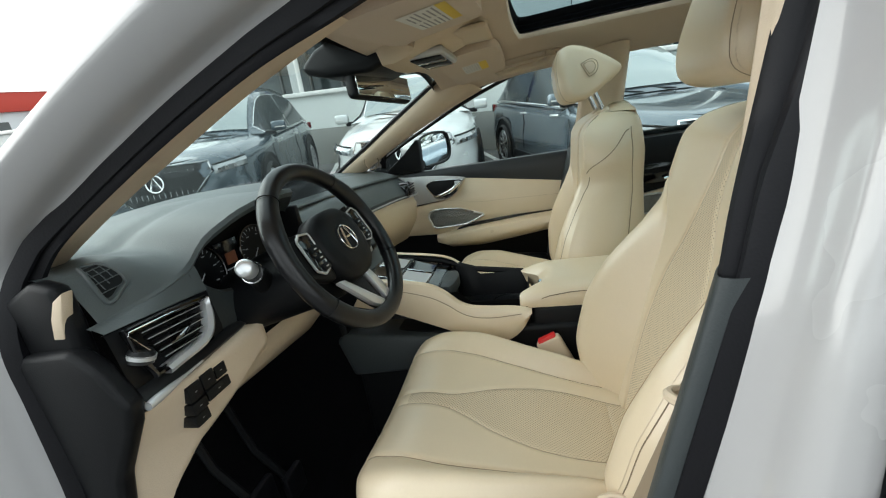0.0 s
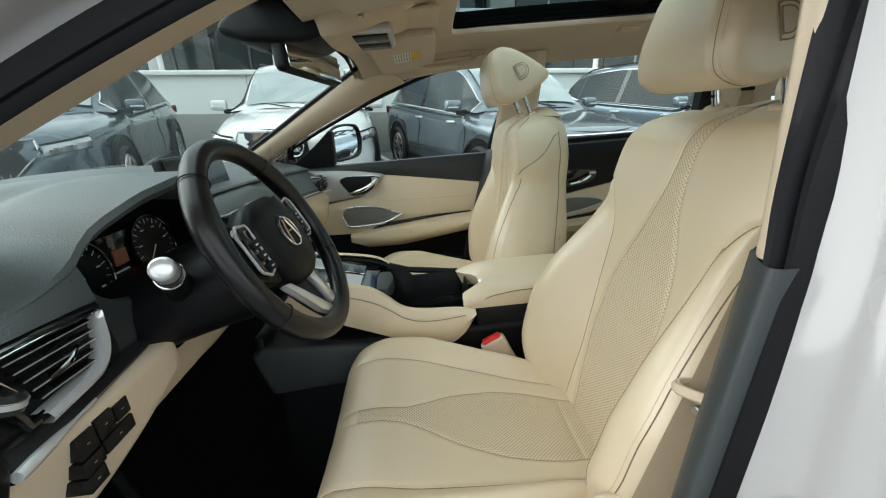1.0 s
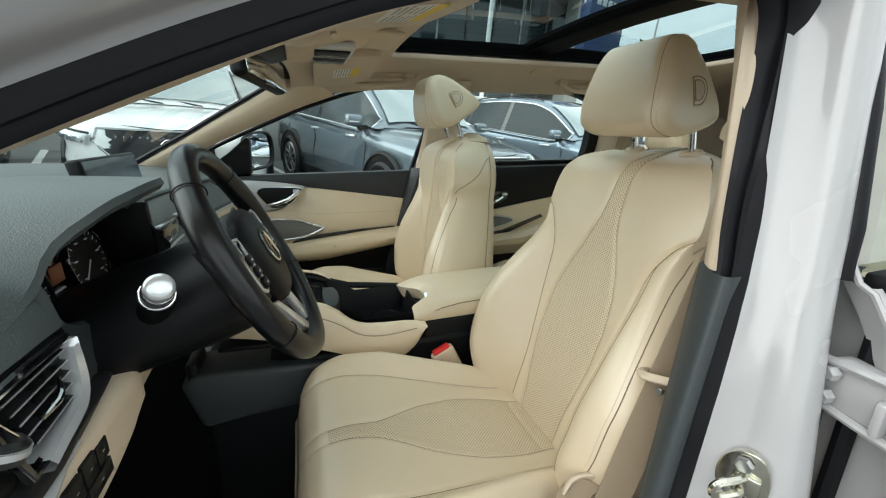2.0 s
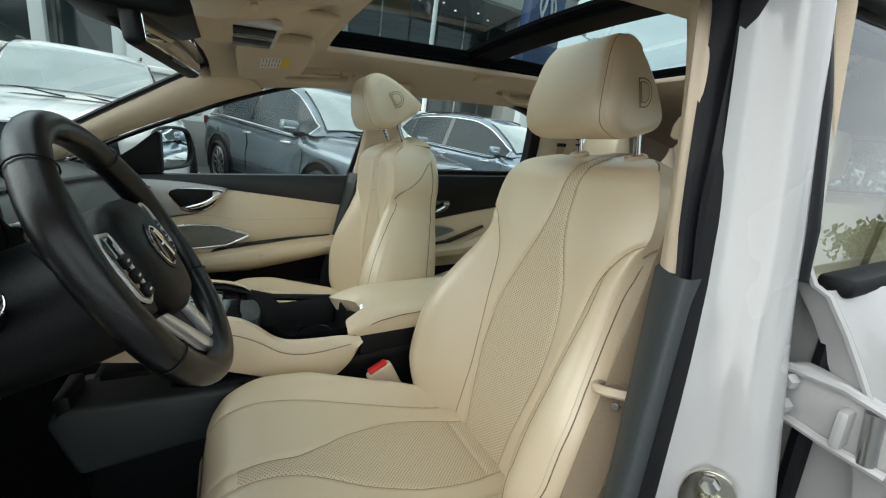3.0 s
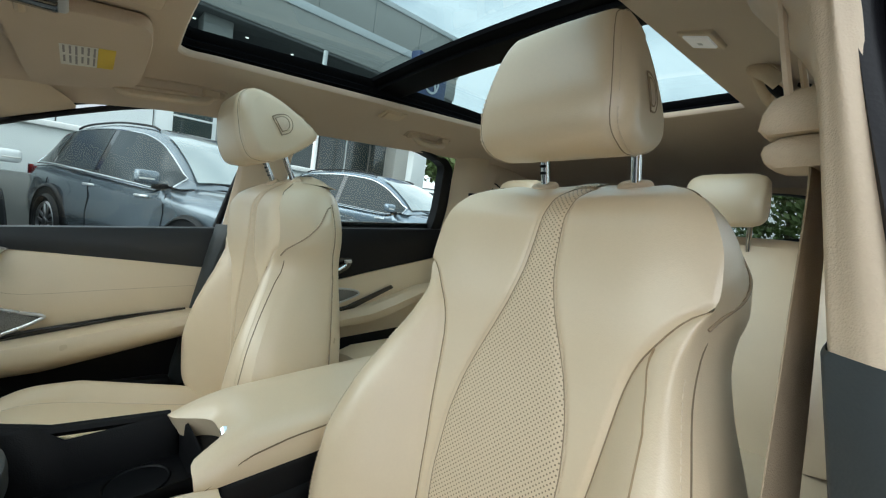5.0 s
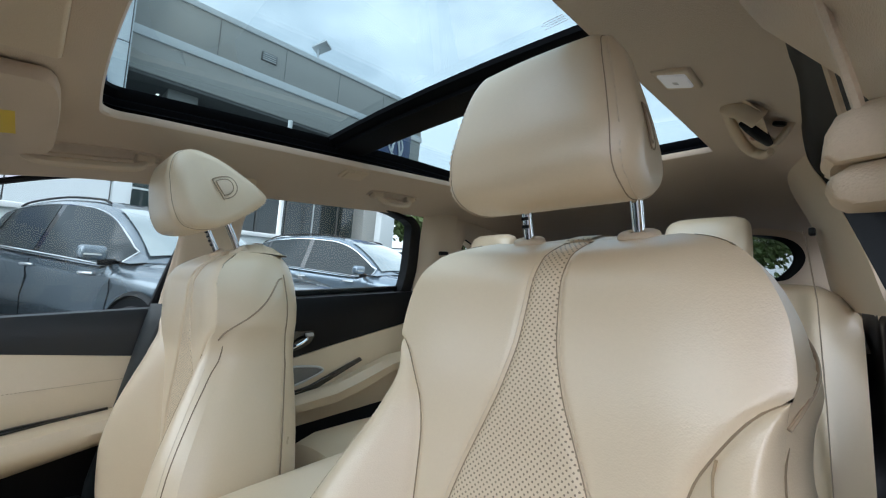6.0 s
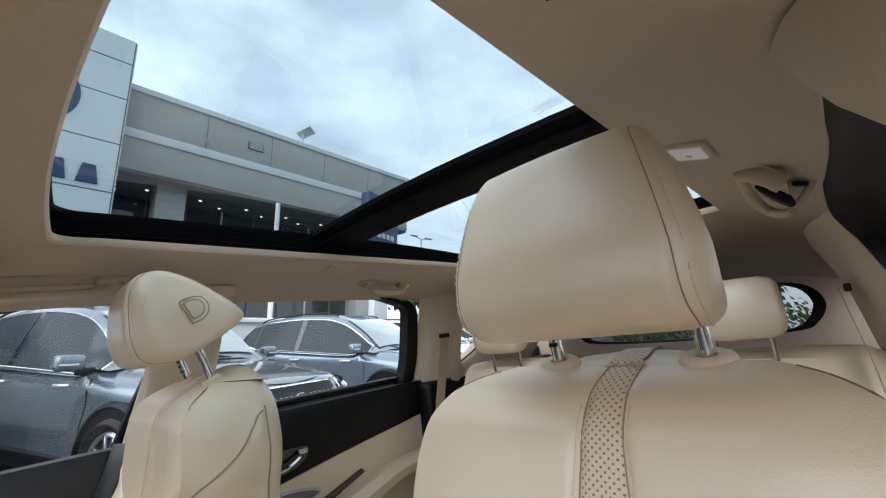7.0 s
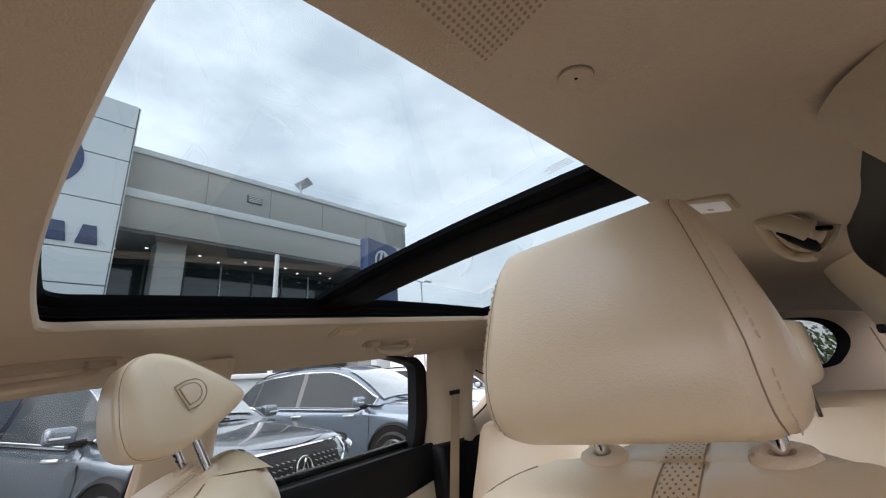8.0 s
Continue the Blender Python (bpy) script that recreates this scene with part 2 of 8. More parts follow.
def tube(pts, r, sides=8, closed=False, bm=None, caps=True, flat=1.0):
    """A round (or, with flat below 1, oval) bar along a line."""
    P = [Vector(p) for p in pts]
    rows = []
    up = None
    for i, p in enumerate(P):
        a = P[i - 1] if (i > 0 or closed) else p
        b = P[(i + 1) % len(P)] if (i < len(P) - 1 or closed) else p
        d = (b - a).normalized()
        if up is None:
            up = d.orthogonal().normalized()
        up = (up - d * up.dot(d)).normalized()
        side = d.cross(up)
        rr = r[i] if isinstance(r, (list, tuple)) else r
        rows.append([p + (up * math.cos(2 * math.pi * k / sides) * flat + side * math.sin(2 * math.pi * k / sides)) * rr for k in range(sides)])
    return rows_mesh(rows, close_u=True, close_v=closed, bm=bm, caps=caps and not closed)


def prism(poly, axis, a, b, bevel=0.0, seg=2, bm=None, m=None):
    """A polygon given in the two other axes, stretched along axis from a to b."""
    own = bmesh.new()

    def at(p, v):
        return {"x": (v, p[0], p[1]), "y": (p[0], v, p[1]), "z": (p[0], p[1], v)}[axis]
    lo = [own.verts.new(at(p, a)) for p in poly]
    hi = [own.verts.new(at(p, b)) for p in poly]
    own.faces.new(lo)
    own.faces.new(hi)
    k = len(poly)
    for i in range(k):
        own.faces.new((lo[i], lo[(i + 1) % k], hi[(i + 1) % k], hi[i]))
    if bevel:
        bmesh.ops.recalc_face_normals(own, faces=own.faces)
        bmesh.ops.bevel(own, geom=own.edges[:], offset=bevel, segments=seg, affect="EDGES", profile=0.5)
    if m is not None:
        own.transform(m)
    return merge(bm, own)


def disc(centre, normal, r, thick, sides=24, bm=None, inner=0.0, bevel=True):
    """A short round plate or, with inner, a ring."""
    d = Vector(normal).normalized()
    u = d.orthogonal().normalized()
    v = d.cross(u)
    c = Vector(centre)

    def ring(rad, h):
        return [c + d * h + (u * math.cos(2 * math.pi * k / sides) + v * math.sin(2 * math.pi * k / sides)) * rad for k in range(sides)]
    e = min(thick * 0.3, r * 0.2) if bevel else 0.0
    if inner:
        rows = [ring(inner, 0), ring(r, 0), ring(r, thick - e), ring(r - e, thick), ring(inner + e, thick), ring(inner, thick - e)]
        return rows_mesh(rows, close_u=True, close_v=True, bm=bm)
    rows = [ring(r, 0), ring(r, thick - e), ring(r - e, thick)] if bevel else [ring(r, 0), ring(r, thick)]
    return rows_mesh(rows, close_u=True, bm=bm, caps=True)


def lerp(table, x):
    """A smooth table: pairs of (x, value)."""
    if x <= table[0][0]:
        return table[0][1]
    for (x0, y0), (x1, y1) in zip(table, table[1:]):
        if x <= x1:
            t = (x - x0) / (x1 - x0)
            return y0 + (y1 - y0) * t
    return table[-1][1]


def ease(table, x):
    """As lerp, but rounded at the knots (monotone cubic between them)."""
    k = len(table)
    if x <= table[0][0]:
        return table[0][1]
    if x >= table[-1][0]:
        return table[-1][1]
    for i in range(k - 1):
        x0, y0 = table[i]
        x1, y1 = table[i + 1]
        if x <= x1:
            h = x1 - x0
            s = (y1 - y0) / h
            sl = (y0 - table[i - 1][1]) / (x0 - table[i - 1][0]) if i else s
            sr = (table[i + 2][1] - y1) / (table[i + 2][0] - x1) if i + 2 < k else s
            m0 = 0.0 if sl * s <= 0 else (2 * sl * s / (sl + s))
            m1 = 0.0 if sr * s <= 0 else (2 * sr * s / (sr + s))
            t = (x - x0) / h
            return (2 * t ** 3 - 3 * t * t + 1) * y0 + (t ** 3 - 2 * t * t + t) * h * m0 + (-2 * t ** 3 + 3 * t * t) * y1 + (t ** 3 - t * t) * h * m1
    return table[-1][1]


def smooth_poly(pts, n=60):
    return [(p.x, p.y) for p in spline([(a, b, 0) for a, b in pts], n, closed=True)]

# ---- the car's shell: a white crossover, seen from its open driver's door ----
def head_z(x, y):
    """Height of the headliner."""
    front = 0.0 if y < 0.3 else 0.035 * ((y - 0.3) / 0.36) ** 1.6
    back = 0.0 if y > -0.7 else 0.13 * ((-0.7 - y) / 0.9) ** 1.4
    return 1.5135 - front - back - 0.070 * max(0.0, (abs(x) - 0.372) / 0.258) ** 1.3


# upper edge of the front door opening, as (y, z), from the mirror's foot to the B-pillar
ARCH = [(1.085, 1.165), (0.970, 1.227), (0.864, 1.277), (0.761, 1.3205), (0.647, 1.368), (0.521, 1.412), (0.400, 1.447), (0.300, 1.461), (0.225, 1.466)]
HOLE = (-0.372, 0.372, -0.735, 0.382)

# the opening's front edge bows forward in the middle
def bow(x, y):
    return 0.0185 * (min(abs(x), 0.45) / 0.372) ** 2 * min(1.0, max(0.0, (y + 0.05) / 0.43))


# headliner, with the sunroof's opening
def rounded(x, y, gx, gy, r=0.036):
    """Bring a point of the opening's square edge onto its rounded front corner."""
    dx, dy = abs(x) - (gx - r), y - (gy - r)
    if dx <= 0 or dy <= 0:
        return x, y
    k = max(dx, dy) / math.hypot(dx, dy)
    return math.copysign(gx - r + dx * k, x), gy - r + dy * k


def sheet(zf, xs, ys, hole, bm=None):
    bm = bm or bmesh.new()
    vs = {(i, j): bm.verts.new((x, y - bow(x, y), zf(x, y))) for i, x in enumerate(xs) for j, y in enumerate(ys)}
    for i in range(len(xs) - 1):
        for j in range(len(ys) - 1):
            cx, cy = (xs[i] + xs[i + 1]) / 2, (ys[j] + ys[j + 1]) / 2
            if hole and hole[0] < cx < hole[1] and hole[2] < cy < hole[3]:
                continue
            bm.faces.new((vs[i, j], vs[i + 1, j], vs[i + 1, j + 1], vs[i, j + 1]))
    for v in [v for v in bm.verts if not v.link_faces]:
        bm.verts.remove(v)
    return bm


def steps(a, b, n):
    return [a + (b - a) * i / n for i in range(n + 1)]


xs = steps(-0.635, HOLE[0], 10)[:-1] + steps(HOLE[0], HOLE[1], 16) + steps(HOLE[1], 0.635, 10)[1:]
ys = steps(-1.62, HOLE[2], 14)[:-1] + steps(HOLE[2], HOLE[3], 22) + steps(HOLE[3], 0.690, 8)[1:]
liner = sheet(head_z, xs, ys, HOLE)
# rolled edge of the opening
loop = [(HOLE[0], HOLE[2]), (HOLE[1], HOLE[2]), (HOLE[1], HOLE[3]), (HOLE[0], HOLE[3])]
edge = []
for (ax, ay), (bx, by) in zip(loop, loop[1:] + loop[:1]):
    edge += [(ax + (bx - ax) * k / 120, ay + (by - ay) * k / 120) for k in range(120)]
soft_edge = [rounded(x, y, HOLE[1], HOLE[3]) for x, y in edge]
rows_mesh([[(x, y - bow(x, y), head_z(x, y)) for x, y in line] for line in (edge, soft_edge)], close_u=True, bm=liner)
rows_mesh([[(x * g, y - (y + 0.19) * q - bow(x, y), head_z(x, y) + d) for x, y in soft_edge] for g, q, d in ((1.0, 0.0, 0.0), (0.992, 0.006, 0.004), (0.99, 0.007, 0.014))], close_u=True, bm=liner)
built("ceiling", liner, M_CLOTH, "beige cloth headliner round a panoramic sunroof", "headliner", kind="structure")

# outer roof skin
def skin_z(x, y):
    return head_z(x, y) + 0.055 + 0.02 * (1 - (abs(x) / 0.66) ** 2)


xs2 = steps(-0.68, -0.43, 6)[:-1] + steps(-0.43, 0.43, 14) + steps(0.43, 0.68, 6)[1:]
ys2 = steps(-1.70, -0.86, 10)[:-1] + steps(-0.86, 0.46, 22) + steps(0.46, 0.72, 6)[1:]
built("roof_panel", sheet(skin_z, xs2, ys2, (-0.43, 0.43, -0.86, 0.46)), M_WHITE, "white painted steel car roof with a glass opening", "car roof", kind="structure")

# sunroof: black frame, crossbar and two panes
def roof_frame():
    t = thing("sunroof", "panoramic sunroof with black frame and two tinted panes", "sunroof")

    def ring(gx, gy0, gy1, d):
        c = [(-gx, gy0), (gx, gy0), (gx, gy1), (-gx, gy1)]
        out = []
        for (ax, ay), (bx, by) in zip(c, c[1:] + c[:1]):
            out += [rounded(ax + (bx - ax) * k / 120, ay + (by - ay) * k / 120, gx, gy1) for k in range(120)]
        return [(x, y - bow(x, y), roof_z(y) + d) for x, y in out]
    rows = [ring(0.45, -0.84, 0.47, 0.026), ring(0.378, -0.743, 0.388, 0.014), ring(0.374, -0.739, 0.385, 0.016), ring(0.378, -0.743, 0.388, 0.020), ring(0.373, -0.739, 0.384, 0.030), ring(0.376, -0.742, 0.387, 0.034), ring(0.366, -0.731, 0.378, 0.046), ring(0.366, -0.731, 0.378, 0.053), ring(0.45, -0.84, 0.47, 0.054)]
    part("frame", rows_mesh(rows, close_u=True), M_FRAME, t)
    prof = [(-0.098, 0.055), (-0.100, 0.046), (-0.110, 0.040), (-0.122, 0.038), (-0.124, 0.030), (-0.190, 0.024), (-0.212, 0.028), (-0.220, 0.040), (-0.222, 0.055)]
    part("crossbar", rows_mesh([[(x, y, roof_z(y) + d + 0.012 * (1 - (x / 0.37) ** 2)) for y, d in prof] for x in steps(-0.374, 0.374, 10)]), M_FRAME, t, "black rubber-lined crossbar")
    for name, y0, y1 in (("front_pane", -0.150, 0.46), ("rear_pane", -0.83, -0.155)):
        g = rows_mesh([[(x, y, roof_z(y) + 0.058 + 0.016 * (1 - (x / 0.44) ** 2)) for x in steps(-0.44, 0.44, 10)] for y in steps(y0, y1, 10)])
        p = part(name, g, M_ROOFGLASS, t)
        p.visible_shadow = False
    # small printed maker's mark on the glass
    mk = bmesh.new()
    for r in range(4):
        for c in range(6 - r % 2):
            x, y = -0.318 + 0.0065 * c, -0.082 + 0.0055 * r
            box(x, x + 0.0048, y, y + 0.0007, roof_z(y) + 0.0605, roof_z(y) + 0.061, 0, bm=mk)
    part("printed_mark", mk, M_PRINT, t)
    return t


def roof_z(y):
    """Height of the sunroof's opening along the car."""
    return 1.5215 - 0.02 * max(0.0, (-0.25 - y) / 0.5) ** 1.5 - 0.004 * max(0.0, y / 0.38) ** 2


roof_frame()


def mirrored(fn):
    for side in (-1, 1):
        fn(side)


# pillar trims and seals. side -1 is the driver's


def a_pillar(side):
    name = "left" if side < 0 else "right"
    t = thing("pillar_a_" + name, "beige windscreen pillar trim with black seal", "pillar", kind="structure")
    # inner trim: from the door opening's edge to the windscreen's edge
    wind = spline([(0.60, 1.20, 1.160), (0.575, 1.123, 1.202), (0.562, 0.984, 1.278), (0.560, 0.897, 1.330), (0.556, 0.779, 1.397), (0.546, 0.652, 1.469)], 24)
    door = [p for p in spline([(0.602, y, z) for y, z in ARCH[:6]], 24)]
    rows = []
    for a, b in zip(door, wind):
        row = [(side * (0.652 if side < 0 else 0.676), a.y, a.z + 0.003), (side * 0.64, a.y + 0.001, a.z + 0.001)]
        for k in range(9):
            f = k / 8
            p = a.lerp(b, f) + Vector((-0.016, -0.012, 0.004)) * math.sin(math.pi * f) ** 0.7
            row.append((side * p.x, p.y, p.z))
        rows.append(row)
    part("trim", rows_mesh(rows), M_TRIM, t)
    part("windscreen_seal", tube([(side * (p.x + 0.003), p.y + 0.008, p.z + 0.006) for p in wind], 0.008, 6), M_RUBBER, t)
    if side > 0:
        part("tweeter", disc((0.578, 1.004, 1.212), (-0.80, -0.50, 0.33), 0.031, 0.002, inner=0.0285), M_SEAM, t)
    return t


mirrored(a_pillar)


def opening_path():
    """The whole front door opening, from the B-pillar's foot over the arch to the sill at the front: (y, z) with the seal's inner and outer x."""
    pts = [(0.396, 0.46, 0.744, 0.764), (0.369, 0.56, 0.734, 0.754), (0.292, 0.85, 0.706, 0.723), (0.226, 1.10, 0.679, 0.698), (0.200, 1.20, 0.654, 0.682), (0.168, 1.32, 0.627, 0.658), (0.152, 1.39, 0.616, 0.648), (0.168, 1.435, 0.618, 0.655), (0.215, 1.459, 0.620, 0.664), (0.30, 1.463, 0.622, 0.672), (0.40, 1.447, 0.626, 0.684),
           (0.500, 1.412, 0.644, 0.662), (0.600, 1.383, 0.650, 0.658), (0.700, 1.346, 0.650, 0.658), (0.800, 1.304, 0.650, 0.658), (0.900, 1.257, 0.651, 0.660), (0.950, 1.224, 0.655, 0.675), (0.976, 1.186, 0.662, 0.700), (0.985, 1.13, 0.668, 0.718), (0.986, 1.05, 0.670, 0.722), (0.990, 0.93, 0.672, 0.726), (1.0, 0.80, 0.675, 0.730), (0.98, 0.60, 0.680, 0.735), (0.93, 0.47, 0.680, 0.735)]
    p = [(q.x, q.y) for q in spline([(a, b, 0) for a, b, c, d in pts], 132)]
    w = [(q.x, q.y) for q in spline([(c, d, 0) for a, b, c, d in pts], 132)]
    out = []
    for i in range(len(p)):
        a, b = p[max(i - 1, 0)], p[min(i + 1, len(p) - 1)]
        d = Vector((b[0] - a[0], b[1] - a[1])).normalized()
        out.append((-d.y, d.x))
    return p, w, out


def on_pillar(p):
    """1 along the windscreen pillar, falling to 0 at the roof and at the pillar's foot."""
    return min(1.0, max(0.0, (p[0] - 0.36) / 0.14)) * min(1.0, max(0.0, (p[1] - 1.18) / 0.05))


def sweep_rings(path, width, outward, rings, side):
    """Rows along the opening; each ring is (offset along the outward normal, share of the way from inner to outer x, further x)."""
    deep = [0.030 * min(1.0, max(0.4, (p[1] - 1.14) / 0.2)) * (p[0] < 0.6) * min(1.0, max(0.0, (0.30 - p[0]) / 0.08) if p[1] > 1.14 else 1.0) for p in path]
    deep = [max(d, 0.014 * on_pillar(p)) for d, p in zip(deep, path)]
    return [[(side * (w[0] + (w[1] - w[0]) * f + ex), p[0] + o[0] * (off + f * d), p[1] + o[1] * (off + f * d)) for p, w, o, d in zip(path, width, outward, deep)] for off, f, ex in rings]


def door_frame(side):
    """Rubber seal and white flange round the door opening."""
    name = "left" if side < 0 else "right"
    t = thing("door_frame_" + name, "white painted door opening with black rubber seal", "door frame", kind="structure")
    p, w, o = opening_path()
    lo, hi = (0, len(p)) if side < 0 else (26, 100)
    p, w, o = p[lo:hi], w[lo:hi], o[lo:hi]
    seal = [(0.004, 0.0, 0), (-0.006, 0.08, 0), (-0.007, 0.28, 0), (0.001, 0.42, 0), (0.004, 0.46, 0), (0.004, 0.52, 0), (-0.003, 0.60, 0), (-0.005, 0.80, 0), (0.002, 0.95, 0), (0.012, 1.0, 0), (0.016, 0.1, 0)]
    if side > 0:
        seal = [(off + 0.013, max(f, 0.6), ex) for off, f, ex in seal]
    part("seal", rows_mesh(sweep_rings(p, w, o, seal, side), close_v=True), M_RUBBER, t)
    flange = [(0.010, 0.95, 0), (0.014, 1.0, 0.004), (0.022, 1.0, 0.014), (0.030, 1.0, 0.026), (0.040, 1.0, 0.036), (0.050, 1.0, 0.044), (0.062, 1.0, 0.040), (0.078, 1.0, 0.015), (0.090, 1.0, -0.04)]
    lo = 46 if side < 0 else 20
    rows = sweep_rings(p[lo:], w[lo:], o[lo:], flange, side)
    # the upper pillar is slimmer than its foot
    slim = [0.56 + 0.44 * min(1.0, max(0.0, (1.16 - q[1]) / 0.14)) for q in p[lo:]]
    rows = [rows[0]] + [[Vector(rows[0][i]).lerp(Vector(c), slim[i]) for i, c in enumerate(row)] for row in rows[1:]]
    # along the windscreen pillar: a broad shallow channel, then the rounded outer edge
    prof = [(0.655, 0.018), (0.662, 0.027), (0.671, 0.0305), (0.683, 0.035), (0.693, 0.045), (0.700, 0.056), (0.703, 0.066), (0.696, 0.078), (0.660, 0.086)]
    for row, (x, off) in zip(rows, prof):
        for i, (q, n) in enumerate(zip(p[lo:], o[lo:])):
            row[i] = Vector(row[i]).lerp(Vector((side * x, q[0] + n[0] * off, q[1] + n[1] * off)), on_pillar(q))
    rows = [[Vector(c) for c in spline(col, 25)] for col in zip(*rows)]
    part("flange", rows_mesh(rows), M_WHITE, t)
    return t


mirrored(door_frame)

# ---- B-pillars ----
def b_pillar(side):
    name = "left" if side < 0 else "right"
    t = thing("pillar_b_" + name, "pillar trim, beige above and dark textured plastic below", "pillar", kind="structure")

    def section(z, grow=0.0):
        # inner edge (ix, iy) and front outer edge (fx, fy); the lower trim stands 3 mm proud
        up_, low = max(0.0, z - 1.15), max(0.0, 1.15 - z)
        ix, iy = 0.634 - up_ * 0.14 + low * 0.17 - grow, 0.195 - up_ * 0.14 + low * 0.32 + grow
        fx, fy = (0.667 - up_ * 0.207, 0.212 - up_ * 0.213) if not grow else (0.686 + low * 0.090, 0.223 + low * 0.272)
        flare = lerp([(1.30, 0.0), (1.34, 0.010), (1.37, 0.024), (1.40, 0.042), (1.425, 0.055), (1.47, 0.064)], z)
        pts = [(fx + 0.004, fy - 0.055), (fx + 0.003, fy - 0.018), (fx + 0.001, fy - 0.007), (fx - 0.006, fy - 0.002), ((fx + ix) / 2, (fy + iy) / 2 + 0.003), (ix + 0.006, iy + 0.001), (ix - flare * 0.2, iy - 0.007), (ix - 0.001 - flare * 0.6, iy - 0.040), (ix + 0.003 - flare, iy - 0.080), (ix + 0.010 - flare, iy - 0.130), (ix + 0.08, iy - 0.165)]
        return [(side * q[0], q[1], z) for q in [(c.x, c.y) for c in spline([(a, b2, 0) for a, b2 in pts], 36)]]
    up = [section(z) for z in steps(1.144, 1.47, 12)]
    part("upper_trim", rows_mesh(up), M_TRIM, t, "beige upper pillar trim")
    lo = [section(z, 0.003) for z in steps(0.45, 1.142, 16)] + [section(1.1455, 0.001)]
    part("lower_trim", rows_mesh(lo), M_GREY, t, "dark grey grained lower pillar trim")
    if side < 0:
        # white body pillar outside the seal
        pr = []
        for z in steps(0.42, 1.46, 24):
            s = max(0.0, z - 1.14) * 0.195
            f = lerp([(0.42, 0.407), (0.56, 0.369), (0.85, 0.292), (1.10, 0.226), (1.20, 0.198), (1.32, 0.170), (1.46, 0.140)], z)
            low = max(0.0, 1.14 - z)
            s -= low * 0.07
            k = 1 + low * 1.6
            pts = [(0.688 - s, f - 0.016), (0.694 - s, f - 0.022), (0.703 - s, f - 0.029), (0.716 - s + low * 0.05, f - 0.035 * k), (0.725 - s + low * 0.07, f - 0.038 * k), (0.734 - s + low * 0.08, f - 0.041 * k), (0.741 - s + low * 0.11, f - 0.047 * k), (0.746 - s + low * 0.12, f - 0.056 * k), (0.744 - s + low * 0.12, f - 0.076 * k), (0.71 - s + low * 0.08, f - 0.115)]
            pr.append([(side * q.x, q.y, z) for q in spline([(a, b, 0) for a, b in pts], 30)])
        part("body_panel", rows_mesh(pr), M_WHITE, t, "white painted pillar between the doors")
    return t


mirrored(b_pillar)


def belt_adjuster():
    t = thing("belt_height_adjuster", "two-stepped beige belt height adjuster on the pillar", "belt anchor")
    def tier(x1, y0, y1, z0, z1, lean):
        rows = []
        for z, g in ((z0, 0.90), (z0 + 0.004, 0.98), (z0 + (z1 - z0) * 0.5, 1.0), (z1 - 0.006, 0.96), (z1, 0.80)):
            poly = smooth_poly([(-0.64, y0), (x1 - 0.006, y0 + 0.004), (x1, y0 + 0.018), (x1 + 0.002, (y0 + y1) / 2), (x1, y1 - 0.018), (x1 - 0.006, y1 - 0.004), (-0.64, y1)], 40)
            rows.append([(-0.64 + (a + 0.64) * g - lean * (z - z0), (y0 + y1) / 2 + (b - (y0 + y1) / 2) * (0.5 + 0.5 * g), z) for a, b in poly])
        return rows_mesh(rows, close_u=True, caps=True)
    part("slider", tier(-0.574, 0.045, 0.138, 1.286, 1.318, 0.25), M_TRIM, t)
    part("guide", tier(-0.580, 0.055, 0.130, 1.262, 1.285, -0.20), M_TRIM, t)
    tr = [(-0.6035 - (1.35 - z) * 0.18, y, z) for y, z in smooth_poly([(0.125, 1.30), (0.115, 1.40), (0.095, 1.425), (0.045, 1.42), (0.03, 1.38), (0.035, 1.30)], 40)]
    part("track_outline", tube([(x + 0.018, y, z) for x, y, z in tr], 0.003, 6, closed=True), M_TRIM, t)
    return t


belt_adjuster()


def ribbon(pts, width_dir, width, thick=0.0012):
    rows = []
    w = [Vector(d).normalized() for d in width_dir]
    for p, d in zip(pts, w):
        rows.append([Vector(p) - d * width / 2, Vector(p) + d * width / 2])
    bm = rows_mesh(rows)
    bmesh.ops.recalc_face_normals(bm, faces=bm.faces)
    bmesh.ops.solidify(bm, geom=bm.faces[:], thickness=thick)
    return bm


def front_belt():
    t = thing("seat_belt", "tan webbing seat belt hanging beside the driver's seat", "seat belt")
    front = spline([(-0.604, 0.112, 1.29), (-0.610, 0.130, 1.25), (-0.613, 0.167, 1.15), (-0.617, 0.223, 1.0), (-0.620, 0.268, 0.88), (-0.622, 0.304, 0.78), (-0.626, 0.345, 0.66), (-0.63, 0.37, 0.58)], 40)
    turn = [Vector((0.04 + 0.44 * min(1.0, i / 24), 0.95, 0.30)).normalized() for i in range(40)]
    part("webbing", ribbon([p - d * 0.0235 for p, d in zip(front, turn)], turn, 0.047), M_BELT, t)
    fold = spline([(-0.604, 0.285, 0.800), (-0.596, 0.300, 0.792), (-0.592, 0.315, 0.770), (-0.598, 0.325, 0.735), (-0.606, 0.33, 0.68)], 14)
    part("lap_webbing", ribbon(fold, [Vector((0.55, 0.75, 0.30))] * 14, 0.040), M_BELT, t)
    part("anchor_cover", tube(spline([(-0.600, 0.268, 0.800), (-0.592, 0.290, 0.806), (-0.588, 0.312, 0.800), (-0.594, 0.330, 0.785)], 12), [0.004, 0.007, 0.008, 0.008, 0.008, 0.008, 0.008, 0.008, 0.008, 0.007, 0.006, 0.004], 10, flat=0.6), M_TRIM, t, "small beige plastic anchor cover")
    return t


front_belt()


